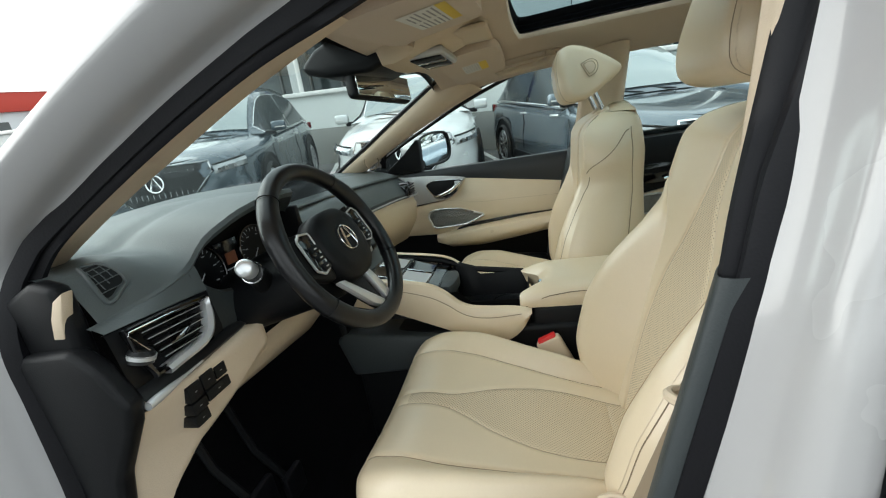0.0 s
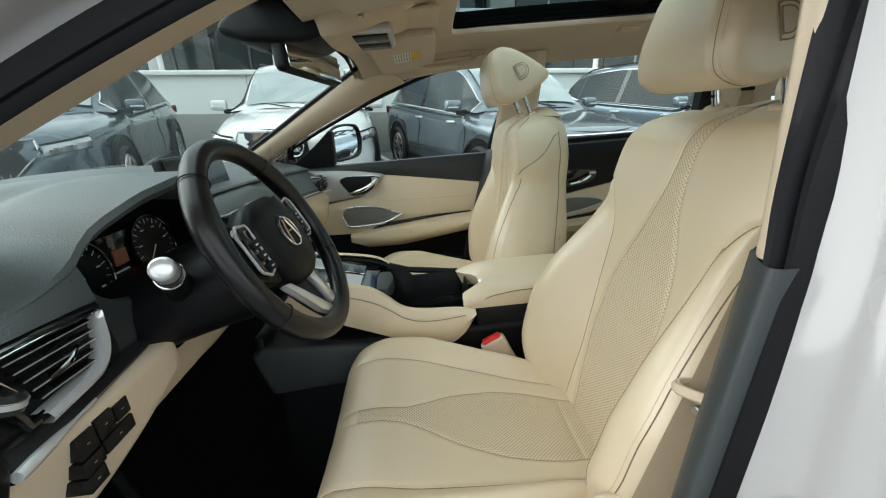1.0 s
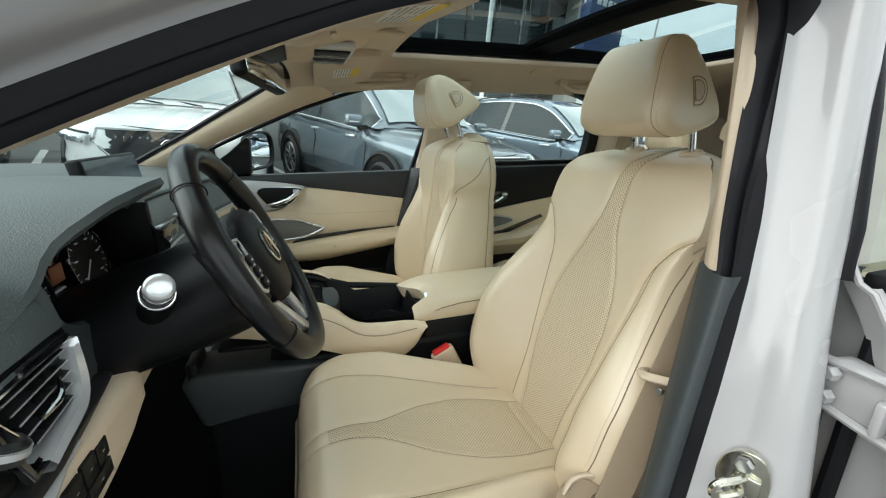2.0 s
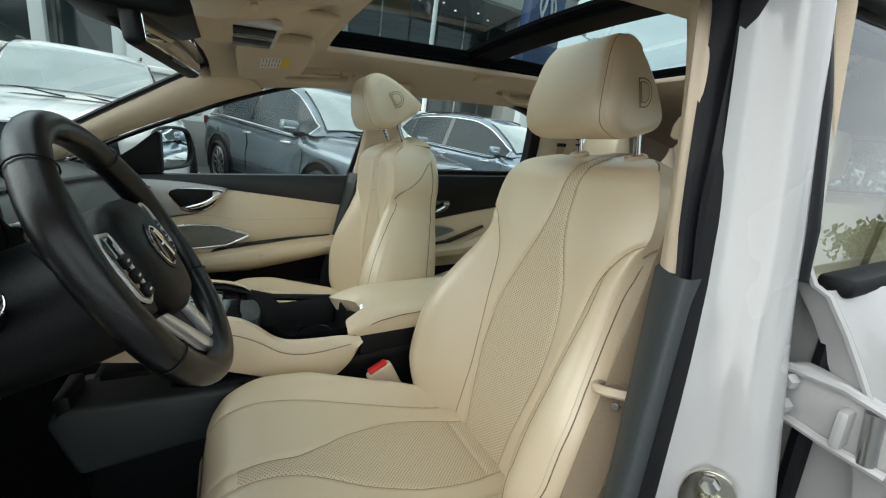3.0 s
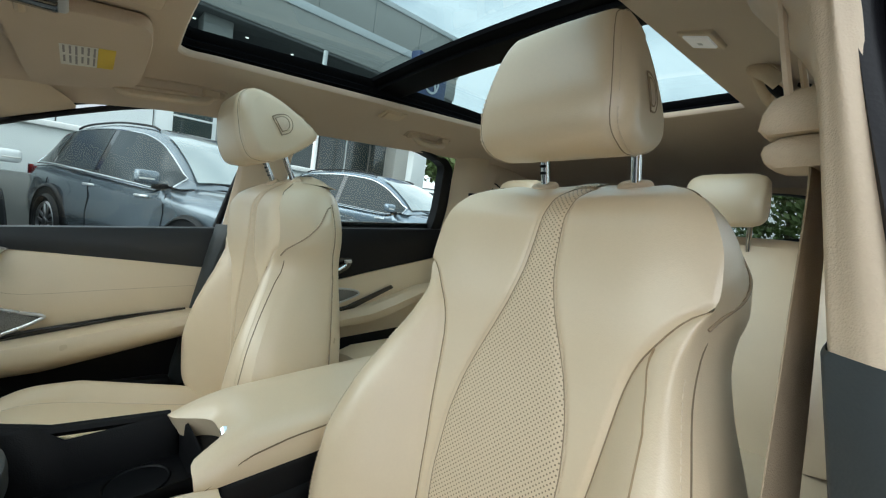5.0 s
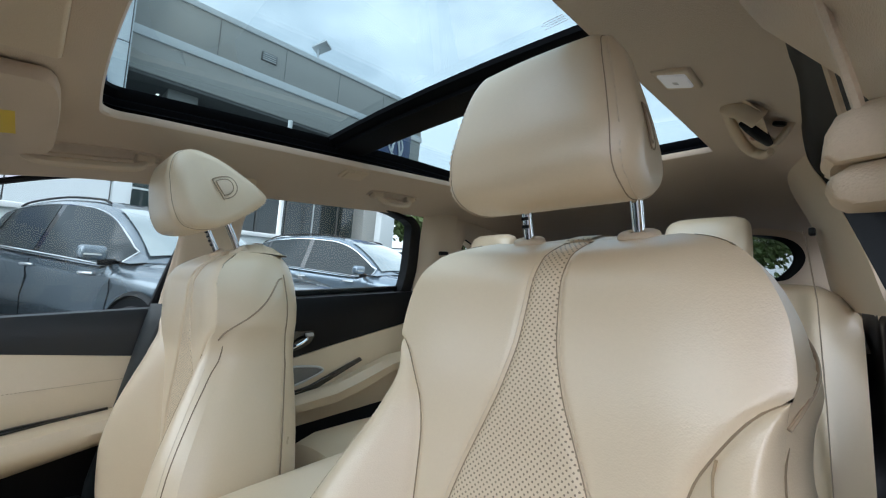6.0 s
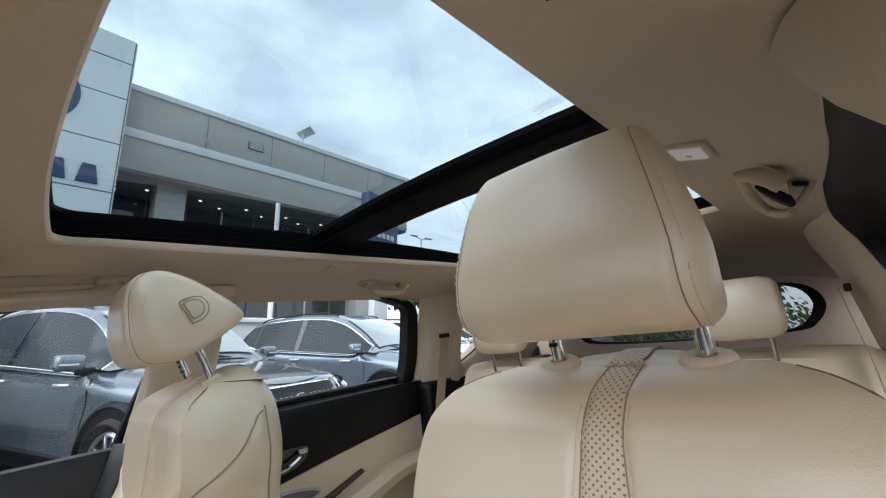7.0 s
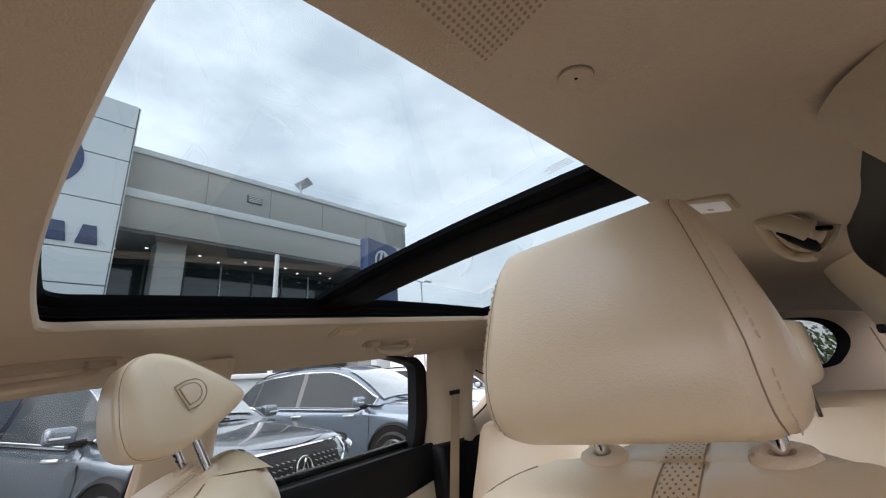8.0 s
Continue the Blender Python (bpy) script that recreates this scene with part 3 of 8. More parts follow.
def striker():
    t = thing("door_striker", "bright zinc door striker on the white pillar", "striker")
    m = pose(-0.752, 0.2235, 0.933, 0, 0, 21.7)
    plate = [(p.x, p.y) for p in spline([(-0.010, 0.036, 0), (0.010, 0.034, 0), (0.024, 0.014, 0), (0.025, -0.014, 0), (0.012, -0.036, 0), (-0.008, -0.036, 0), (-0.022, -0.012, 0), (-0.021, 0.018, 0)], 32, closed=True)]
    part("plate", prism(plate, "y", -0.004, 0.003, 0.0015), M_ZINC, t).matrix_local = m
    part("loop", tube(spline([(-0.004, 0.0, 0.010), (0.004, 0.020, 0.010), (0.014, 0.036, 0.009), (0.018, 0.040, 0.0), (0.014, 0.036, -0.009), (0.004, 0.020, -0.010), (-0.004, 0.0, -0.010)], 20), 0.0045, 8), M_ZINC, t).matrix_local = m
    part("base_ridge", prism([(-0.016, -0.012), (0.008, -0.014), (0.012, 0.0), (0.008, 0.014), (-0.016, 0.012)], "y", 0.002, 0.010, 0.003), M_ZINC, t).matrix_local = m
    for z in (-0.024, 0.024):
        part("bolt", disc((0.002, 0.006, z), (0, 1, 0), 0.009, 0.006, 6), M_STEEL, t).matrix_local = m
    return t


striker()


def rear_door(side):
    """A rear door, shut; only its leading edge, window frame and inner trim are ever seen."""
    left = side < 0
    t = thing("rear_door", "white rear car door, shut, with black window frame and dark glass", "car door", group="rear doors")
    X = lambda z: lerp([(0.42, 0.90), (0.70, 0.885), (0.97, 0.842), (1.02, 0.825), (1.07, 0.800), (1.134, 0.766), (1.15, 0.750), (1.20, 0.746), (1.324, 0.720), (1.38, 0.703), (1.46, 0.672)], z)
    skin = []
    for z in steps(0.42, 1.145, 20):
        row = [(side * (X(z) - 0.03), 0.100, z), (side * X(z), 0.112, z), (side * (X(z) + 0.004), 0.106, z)]
        row += [(side * (X(z) + 0.004 + 0.05 * math.sin(math.pi * min(1, k / 10))), 0.10 - 0.083 * k, z) for k in range(1, 11)]
        skin.append(row)
    part("outer_skin", rows_mesh(skin), M_WHITE, t)
    face = [[(side * (X(z) - 0.004), 0.105, z), (side * (X(z) - 0.03), 0.085, z), (side * (0.735 - max(0, z - 1.14) * 0.195), 0.075, z), (side * 0.70, 0.07, z)] for z in steps(0.42, 1.145, 12)]
    part("leading_edge", rows_mesh(face), M_WHITE, t)
    if left:
        part("hem", tube([(side * (X(z) + 0.001), 0.112, z) for z in steps(0.5, 1.14, 20)] + [(side * 0.748, 0.114, 1.148), (side * 0.737, 0.118, 1.172)], 0.0035, 6), M_WHITE, t)
        part("edge_seal", tube([(side * 0.765, 0.092, z) for z in steps(0.5, 1.10, 8)], 0.010, 8), M_RUBBER, t)
        for z in (1.035, 0.66):
            h = part("hinge", prism([(-0.752, z - 0.030), (-0.795, z - 0.036), (-0.836, z - 0.042), (-0.842, z + 0.012), (-0.800, z + 0.026), (-0.757, z + 0.032), (-0.742, z + 0.024), (-0.740, z - 0.022)], "y", 0.100, 0.122, 0.006, 3), M_WHITE, t, "white painted door hinge")
            for dz in (-0.014, 0.014):
                part("bolt", disc((-0.755, 0.126, z + dz), (0.2, 1, 0), 0.0085, 0.010, 6), M_WHITE, h)
            part("pin", tube([(-0.822, 0.126, z - 0.034), (-0.818, 0.126, z + 0.016)], 0.007, 10), M_STEEL, h)
            part("link", box(-0.806, -0.796, 0.118, 0.138, z - 0.030, z + 0.010, 0.004), M_WHITE, h)
            for dz in (-0.031, 0.030):
                part("flange", tube([(-0.745, 0.124, z + dz * 0.86), (-0.795, 0.126, z + dz - 0.003), (-0.836, 0.126, z + dz * 0.9 - 0.010)], 0.005, 8), M_WHITE, h)
    arch = [(0.118, 1.15), (0.112, 1.20), (0.085, 1.34), (0.055, 1.43), (0.0, 1.462), (-0.10, 1.463), (-0.32, 1.460), (-0.52, 1.435), (-0.64, 1.410), (-0.70, 1.372), (-0.722, 1.32), (-0.705, 1.20), (-0.70, 1.13)]
    ln = spline([(0, y, z) for y, z in arch], 60)
    if left:
        part("window_frame", tube([(side * (X(p.z) - 0.016), p.y + 0.006, p.z) for p in ln], 0.0115, 10), M_RUBBER, t, "black rubber-edged window frame")
        # deep black surround inside the window
        sur = spline([(-0.550, 0.00, 1.462), (-0.550, -0.10, 1.468), (-0.550, -0.27, 1.472), (-0.550, -0.45, 1.466), (-0.549, -0.56, 1.447), (-0.554, -0.625, 1.422), (-0.574, -0.652, 1.385), (-0.598, -0.665, 1.32), (-0.622, -0.672, 1.25), (-0.655, -0.675, 1.15)], 48)
        part("inner_surround", rows_mesh([[p + Vector((0.004, 0, 0.01)) for p in sur]] + [[p + Vector((-0.080 * k, -0.030 * k * min(1.0, max(0.0, (-0.55 - p.y) / 0.12)), -0.055 * k - 0.006 * math.sin(9 * k))) for p in sur] for k in (0.0, 0.25, 0.5, 0.75, 1.0)]), M_BLACK, t, "black surround inside the rear window")
    else:
        rim = [(-0.076, 1.446), (-0.096, 1.455), (-0.19, 1.460), (-0.284, 1.461), (-0.42, 1.453), (-0.504, 1.443), (-0.58, 1.424), (-0.614, 1.411), (-0.631, 1.394), (-0.638, 1.35), (-0.642, 1.22), (-0.632, 1.12)]
        wide = [0.006, 0.008, 0.007, 0.007, 0.007, 0.010, 0.018, 0.032, 0.046, 0.050, 0.052, 0.052]
        mid_y, mid_z = -0.36, 1.28
        rows = []
        for dx, g in ((0.010, 0.0), (0.055, 0.0), (0.060, 0.3), (0.058, 1.0)):
            row = []
            for (y, z), w in zip(rim, wide):
                away = Vector((0, (y - mid_y) / 0.28, (z - mid_z) / 0.17)).normalized() if 1.40 < z else Vector((0, 1.0 if y > mid_y else -1.0, 0))
                row.append((side * (X(z) - dx), y + away.y * w * g, z + away.z * w * g))
            rows.append([Vector(q) for q in spline(row, 60)])
        part("inner_frame", rows_mesh(rows), M_BLACK, t, "black window surround")
    g = bmesh.new()
    vs = [g.verts.new((side * (X(p.z) - 0.022), p.y, p.z)) for p in ln]
    g.faces.new(vs)
    gl = part("window_pane", g, M_REARSIDE if left else M_SIDEGLASS, t)
    gl.visible_shadow = False
    part("belt_moulding", box(side * 0.742, side * 0.772, -0.70, 0.10, 1.138, 1.158, 0.005), M_BLACK, t)
    return t


RIGHT_REAR_DOOR = [rear_door(s) for s in (-1, 1)][1]

# ---- front seats ----
SEAT_BASE, SEAT_UP, SEAT_OUT = Vector((0, 0.235, 0.70)), Vector((0, -0.334, 0.943)), Vector((0, 0.943, 0.334))
BACK_EDGE = [(0.0, 0.205), (0.06, 0.234), (0.12, 0.249), (0.18, 0.249), (0.25, 0.236), (0.32, 0.213), (0.38, 0.192), (0.42, 0.184), (0.445, 0.186), (0.47, 0.192), (0.505, 0.189), (0.54, 0.177), (0.562, 0.163), (0.582, 0.142), (0.60, 0.108)]
BACK_FACE = [(0.0, 0.0), (0.10, 0.010), (0.25, 0.014), (0.35, 0.017), (0.45, 0.027), (0.53, 0.029), (0.565, 0.016), (0.585, -0.006), (0.60, -0.028)]
BACK_BOLSTER = [(0.0, 0.100), (0.10, 0.096), (0.20, 0.107), (0.27, 0.117), (0.33, 0.124), (0.36, 0.128), (0.39, 0.136), (0.42, 0.153), (0.445, 0.172), (0.458, 0.189)]
BACK_INSERT = [(0.0, 0.058), (0.06, 0.064), (0.13, 0.075), (0.20, 0.084), (0.25, 0.084), (0.30, 0.078), (0.35, 0.064), (0.39, 0.048), (0.43, 0.032), (0.48, 0.020), (0.54, 0.016), (0.60, 0.015)]
BACK_RISE = [(0.0, 0.060), (0.08, 0.086), (0.16, 0.088), (0.24, 0.074), (0.32, 0.046), (0.38, 0.020), (0.43, 0.0), (0.6, 0.0)]
NOTCH = 0.458


def back_front(x, s):
    """Forward swell of the backrest's face at x from its centre line and s up the back."""
    ax = abs(x)
    e = ease(BACK_EDGE, s)
    lumbar = ease(BACK_FACE, s)
    b = min(ease(BACK_BOLSTER, s), e)
    f = lumbar + 0.010 * (min(ax, b) / 0.12) ** 2
    if s >= NOTCH:
        f -= 0.018 * max(0.0, (ax - 0.10) / 0.085) ** 2
    else:
        f -= 0.018 * max(0.0, (min(ax, b) - 0.10) / 0.085) ** 2 * (s / NOTCH) ** 3
        if ax > b:
            k = (ax - b) / max(e - b, 1e-5)
            f += ease(BACK_RISE, s) * math.sin(math.pi * 0.5 * min(1.0, k / 0.62)) ** 1.3 - 0.030 * max(0.0, (k - 0.62) / 0.38) ** 2 * min(1.0, (e - b) / 0.045)
    return f


def groove(d, width=0.0045, depth=0.0035):
    return -depth * math.exp(-(d / width) ** 2)


def back_point(x, s, dig=True):
    f = back_front(x, s)
    if dig:
        ax = abs(x)
        f += groove(ax - ease(BACK_INSERT, s))
        if s < NOTCH:
            f += groove(ax - ease(BACK_BOLSTER, s), 0.005, 0.005)
    return Vector((x, 0, 0)) + SEAT_BASE + SEAT_UP * s + SEAT_OUT * f


def with_uv(bm, faces_uv):
    lay = bm.loops.layers.uv.new("metres")
    for f in bm.faces:
        for lo in f.loops:
            lo[lay].uv = faces_uv[lo.vert]
    return bm


def strip_mesh(lo, hi, s0, s1, nx, ns, point, uv=False, bm=None):
    """A panel between two seam lines lo(s) and hi(s)."""
    bm = bm or bmesh.new()
    uvs = {}
    rows = []
    for s in steps(s0, s1, ns):
        a, b = lo(s), hi(s)
        row = []
        for k in range(nx + 1):
            # closer rows of points at the seams
            t = k / nx
            t = t - 0.10 * math.sin(2 * math.pi * t)
            x = a + (b - a) * t
            v = bm.verts.new(point(x, s))
            uvs[v] = (x, s)
            row.append(v)
        rows.append(row)
    for i in range(len(rows) - 1):
        for j in range(nx):
            q = (rows[i][j], rows[i][j + 1], rows[i + 1][j + 1], rows[i + 1][j])
            bm.faces.new(q)
    return with_uv(bm, uvs) if uv else bm


def even(P, step):
    """Pairs of points spaced evenly along a line."""
    out, left, last = [P[0]], step, P[0]
    for q in P[1:]:
        while (q - last).length >= left:
            last = last + (q - last).normalized() * left
            out.append(last)
            left = step
        left -= (q - last).length
        last = q
    return list(zip(out, out[1:]))


def stitches(pts, length=0.0042, gap=0.0022, r=0.0006, bm=None):
    """A row of short raised stitches along a line."""
    bm = bm or bmesh.new()
    P = [Vector(p) for p in pts]
    for a, b in even(P, length + gap):
        d = b - a
        if d.length < 1e-6:
            continue
        d.normalize()
        u = d.orthogonal().normalized() * r
        v = d.cross(u.normalized()) * r
        p, q = a, a + d * length
        c = [bm.verts.new(w) for w in (p - u, p - v, p + u, p + v, q - u, q - v, q + u, q + v)]
        for k in range(4):
            bm.faces.new((c[k], c[(k + 1) % 4], c[4 + (k + 1) % 4], c[4 + k]))
        bm.faces.new(c[:4])
        bm.faces.new(c[4:])
    return bm


def headrest(t, m, lift, back=0.0, deep=0.90, nod=0.0, name="headrest"):
    """A wedge-shaped pad on two chromed posts."""
    up = [(0.305, 1.340), (0.304, 1.385), (0.299, 1.420), (0.284, 1.446), (0.254, 1.455), (0.218, 1.442), (0.176, 1.411), (0.138, 1.376), (0.126, 1.356), (0.146, 1.337), (0.205, 1.309), (0.252, 1.297), (0.292, 1.306)]
    turn = Matrix.Translation((0, 0.235, 0.70)) @ pose(0, 0, 0, 13.4) @ Matrix.Translation((0, -0.235, -0.70))
    prof = [turn @ Vector((0, y - 0.017 - back, z + 0.03 + back * 0.4)) for y, z in up]
    line = spline([(0, p.y, p.z - 0.016) for p in prof], 60, closed=True)
    cy, cz = sum(p.y for p in line) / 60, sum(p.z for p in line) / 60

    def ring(x, k):
        g = 1.0
        ax = abs(x)
        if ax > 0.090:
            g = math.sqrt(max(0.0, 1 - ((ax - 0.090) / 0.026) ** 2.4)) * 0.26 + 0.74
        g += groove(ax - 0.096, 0.004, 0.02)
        front = 0.006 * (1 - (x / 0.1) ** 2) if ax < 0.1 else 0.0
        shift = -0.016 * max(0.0, (ax - 0.09) / 0.026)
        return [Vector((x, cy + (p.y - cy) * g + (front if p.y > 0.09 else 0.0) + shift * (1 if p.y > 0.05 else 0.2), cz + (p.z - cz) * g)) for p in line]
    xs = [-0.116, -0.1155, -0.1145, -0.112, -0.108, -0.104, -0.100, -0.098, -0.096, -0.094, -0.092, -0.086, -0.075, -0.05, -0.025, 0, 0.025, 0.05, 0.075, 0.086, 0.092, 0.094, 0.096, 0.098, 0.100, 0.104, 0.108, 0.112, 0.1145, 0.1155, 0.116]
    pad = part(name, rows_mesh([ring(x, 0) for x in xs], close_u=True, caps=True), M_LEATHER, t, "wedge-shaped beige leather headrest")
    hub = Matrix.Translation((0, cy, cz))
    pad.matrix_local = m @ pose(0, 0, lift) @ hub @ pose(0, 0, 0, nod) @ hub.inverted()
    for side in (-1, 1):
        st = bmesh.new()
        ln = [p + Vector((0, 0, 0)) for p in ring(side * 0.103, 0)]
        out = [p + (p - Vector((p.x, cy, cz))).normalized() * 0.0010 for p in ln]
        stitches(out, bm=st)
        part("stitching", st, M_THREAD, pad)
        part("piping", tube([p + (p - Vector((p.x, cy, cz))).normalized() * 0.0002 for p in ring(side * 0.096, 0)], 0.0006, 6, closed=True), M_CREASESHADE, pad)
    # release button in a D-shaped recess on the outboard cheek
    d = [(0.014, 0.016), (0.0155, 0.0145), (0.0115, -0.016), (0.0095, -0.018), (-0.004, -0.017), (-0.014, -0.009), (-0.017, 0.003), (-0.012, 0.014), (0.0, 0.018), (0.011, 0.0175)]
    for side in (-1, 1):
        k = [(p.x, p.y) for p in spline([(a * 0.85 + cy - 0.022, b * 0.85 + cz, 0) for a, b in d], 40, closed=True)]
        cyd, czd = sum(a for a, b in k) / 40, sum(b for a, b in k) / 40
        ring2 = [(cyd + (a - cyd) * 1.45, czd + (b - czd) * 1.40) for a, b in k]
        part("button_recess", tube([(side * 0.1142, a, b) for a, b in ring2], 0.0012, 6, closed=True), M_CREASESHADE, pad)
        part("button_gap", tube([(side * 0.1142, a, b) for a, b in k], 0.0011, 6, closed=True), M_CREASESHADE, pad)
        part("release_button", prism(k, "x", side * 0.1105, side * 0.1146, 0.0012, 2), M_TRIM, pad)
    # the pad narrows towards its top and rear
    front_y = max(p.y for p in line)
    for ob in [pad] + list(pad.children):
        for v in ob.data.vertices:
            up_ = min(1.0, max(0.0, (v.co.z - 1.345) / 0.095))
            back_ = min(1.0, max(0.0, (front_y - 0.03 - v.co.y) / 0.15))
            v.co.x *= 0.90 * (1.0 - 0.20 * up_ ** 1.3) * (1.0 - 0.20 * back_)
            v.co.y = front_y - (front_y - v.co.y) * deep
    for side in (-1, 1):
        x = side * 0.066
        part("post", tube([(x, 0.002, 1.24), (x, 0.006, 1.272), (x, 0.014, 1.33)], 0.0062, 16), M_CHROME, t, "chrome headrest post").matrix_local = m
        part("post_collar", rows_mesh([[Vector((x, 0.006, 1.2615)) + Matrix.Rotation(radians(-18), 3, "X") @ Vector((math.cos(a) * r, math.sin(a) * r * 0.74, h)) for a in [2 * math.pi * k / 28 for k in range(28)]] for r, h in ((0.022, -0.016), (0.0218, -0.003), (0.0205, 0.001), (0.017, 0.003), (0.012, 0.0035), (0.0085, 0.002), (0.008, -0.006))], close_u=True), M_TRIM, t, "beige oval post collar").matrix_local = m
    nb = bmesh.new()
    for k in range(4):
        y = 0.0072 + 0.0014 * k
        box(0.0615, 0.0705, y + 0.0035, y + 0.0066, 1.277 + 0.010 * k, 1.281 + 0.010 * k, 0, bm=nb)
    part("post_notch", nb, M_BLACK, t).matrix_local = m
    return pad


CUSH_EDGE = [(0.20, 0.165), (0.30, 0.185), (0.40, 0.208), (0.50, 0.236), (0.60, 0.248), (0.66, 0.235), (0.69, 0.205), (0.705, 0.17)]
CUSH_BOLSTER = [(0.20, 0.118), (0.32, 0.128), (0.45, 0.148), (0.56, 0.162), (0.63, 0.160), (0.705, 0.15)]
CUSH_INSERT = [(0.20, 0.070), (0.265, 0.077), (0.30, 0.083), (0.345, 0.086), (0.39, 0.084), (0.44, 0.073), (0.48, 0.060), (0.53, 0.035), (0.575, 0.019), (0.655, 0.016), (0.705, 0.016)]
CUSH_Z = [(0.18, 0.700), (0.26, 0.712), (0.35, 0.732), (0.45, 0.756), (0.55, 0.780), (0.62, 0.792), (0.66, 0.788), (0.685, 0.772), (0.700, 0.745), (0.706, 0.71)]


def cush_point(x, y, dig=True):
    ax = abs(x)
    e, b = ease(CUSH_EDGE, y), ease(CUSH_BOLSTER, y)
    z = ease(CUSH_Z, y) + 0.006 * (min(ax, b) / 0.12) ** 2
    swell = 0.034 * lerp([(0.2, 0.6), (0.34, 1.0), (0.52, 0.9), (0.62, 0.4), (0.69, 0.0)], y)
    if ax > b:
        k = (ax - b) / max(e - b, 1e-5)
        z += swell * math.sin(math.pi * 0.5 * min(1, k / 0.6)) ** 1.4 - 0.040 * max(0.0, (k - 0.55) / 0.45) ** 2
    # sat-in creases
    z += 0.0022 * math.sin(38 * y + 9 * x) * math.exp(-((x - 0.02) / 0.05) ** 2) * math.exp(-((y - 0.40) / 0.06) ** 2)
    if dig:
        z += groove(ax - ease(CUSH_INSERT, y), 0.004, 0.003) * (1 if y > 0.22 else 0)
        z += groove(ax - b, 0.005, 0.004)
        if ax < ease(CUSH_INSERT, y):
            z += groove(y - 0.267, 0.003, 0.005)
    return Vector((x, y, z))


def front_seat(label, cx, dy, dz, upright, lift):
    t = thing("front_seat", label, "car seat", m=CAR @ pose(cx, dy, dz), group="front seats")
    swing = Matrix.Translation((0, 0.235, 0.70)) @ pose(0, 0, 0, -upright) @ Matrix.Translation((0, -0.235, -0.70))
    L = 0.60
    ins = lambda s: ease(BACK_INSERT, s)
    bol = lambda s: min(ease(BACK_BOLSTER, s), ease(BACK_EDGE, s)) if s < NOTCH else ease(BACK_EDGE, s)
    edge = lambda s: ease(BACK_EDGE, s)
    back = part("backrest", back_shell(), M_LEATHER, t, "beige leather backrest shell")
    part("perforated_insert", strip_mesh(lambda s: -ins(s), ins, 0.0, L, 18, 90, back_point, uv=True), M_PERF, back, "hourglass perforated leather insert")
    part("crown_insert", crown_insert(), M_PERF, back, "perforated leather band over the top")
    for side in (-1, 1):
        flip = (lambda f: (lambda s: -f(s))) if side < 0 else (lambda f: f)
        a, b = (flip(bol), flip(ins)) if side < 0 else (ins, bol)
        part("face_panel", strip_mesh(a, b, 0.0, L, 22, 90, back_point), M_LEATHER, back)
        a, b = (flip(edge), flip(bol)) if side < 0 else (bol, edge)
        part("bolster", strip_mesh(a, b, 0.0, NOTCH - 0.001, 20, 60, back_point), M_LEATHER, back, "raised beige side bolster")
        st = bmesh.new()
        off = lambda f, d, s: side * (f(s) + d)
        stitches([back_point(off(ins, 0.004, s), s) + SEAT_OUT * 0.0008 for s in steps(0.0, 0.565, 60)], bm=st)
        part("stitching", st, M_THREAD, back)
        st = bmesh.new()
        be = lambda s: bol(s) + (edge(s) - bol(s)) * 0.84
        stitches([back_point(side * be(s), s) + SEAT_OUT * 0.0008 for s in steps(0.0, 0.40, 50)], bm=st)
        part("edge_seam", tube([back_point(side * (be(s) + 0.005), s, False) - SEAT_OUT * 0.0006 for s in steps(0.0, 0.43, 50)], 0.0011, 6), M_SEAM, back)
        part("bolster_stitching", st, M_THREAD, back)
        part("seam", tube([back_point(side * bol(s), s, True) - SEAT_OUT * 0.0005 for s in steps(0.0, NOTCH - 0.002, 50)], 0.0013, 6), M_SEAMSHADE, back)
        part("insert_seam", tube([back_point(side * ins(s), s, True) - SEAT_OUT * 0.0004 for s in steps(0.0, 0.598, 60)], 0.0010, 6), M_CREASESHADE, back)
        if side < 0:
            # soft fold drawn as a darker line, its shade put into the colour
            fold = lambda s: bol(s) + (edge(s) - bol(s)) * lerp([(0.0, 0.50), (0.34, 0.50), (0.375, 0.40), (0.415, 0.05)], s)
            part("bolster_fold", tube([back_point(side * fold(s), s, False) - SEAT_OUT * 0.0002 for s in steps(0.0, 0.412, 40)], 0.0011, 6), M_PIPE, back)
        # edge piping of the upper wing, down to the notch
        part("wing_seam", tube([back_point(side * (edge(s) - 0.002), s, False) - SEAT_OUT * 0.002 for s in steps(NOTCH + 0.006, 0.592, 30)], 0.0017, 6), M_SEAM, back)
        # the side panel's seams: up and back to the shoulder, and down the rear corner
        cheek = [shell_point(side, s, a) for s, a in ((0.440, 0.0), (0.455, 0.10), (0.480, 0.30), (0.505, 0.46), (0.530, 0.58), (0.548, 0.66), (0.553, 0.72))]
        part("cheek_seam", tube([p + Vector((side * 0.0015, 0, 0)) for p in spline(cheek, 30)], 0.0016, 6), M_CREASESHADE, back)
        part("rear_seam", tube([shell_point(side, s, 0.74 - 0.02 * math.sin(8 * s)) + Vector((side * 0.001, 0, 0)) for s in steps(0.0, 0.56, 40)], 0.0014, 6), M_CREASESHADE, back)
        st = bmesh.new()
        stitches([shell_point(side, s, 0.705 - 0.02 * math.sin(8 * s)) + Vector((side * 0.001, 0, 0)) for s in steps(0.0, 0.54, 40)], bm=st)
        part("rear_stitching", st, M_THREAD, back)
    headrest(t, swing, lift, 0.020 if upright else 0.0, 1.0 if upright else 0.90, -7.0 if upright else 0.0)
    back.matrix_local = swing
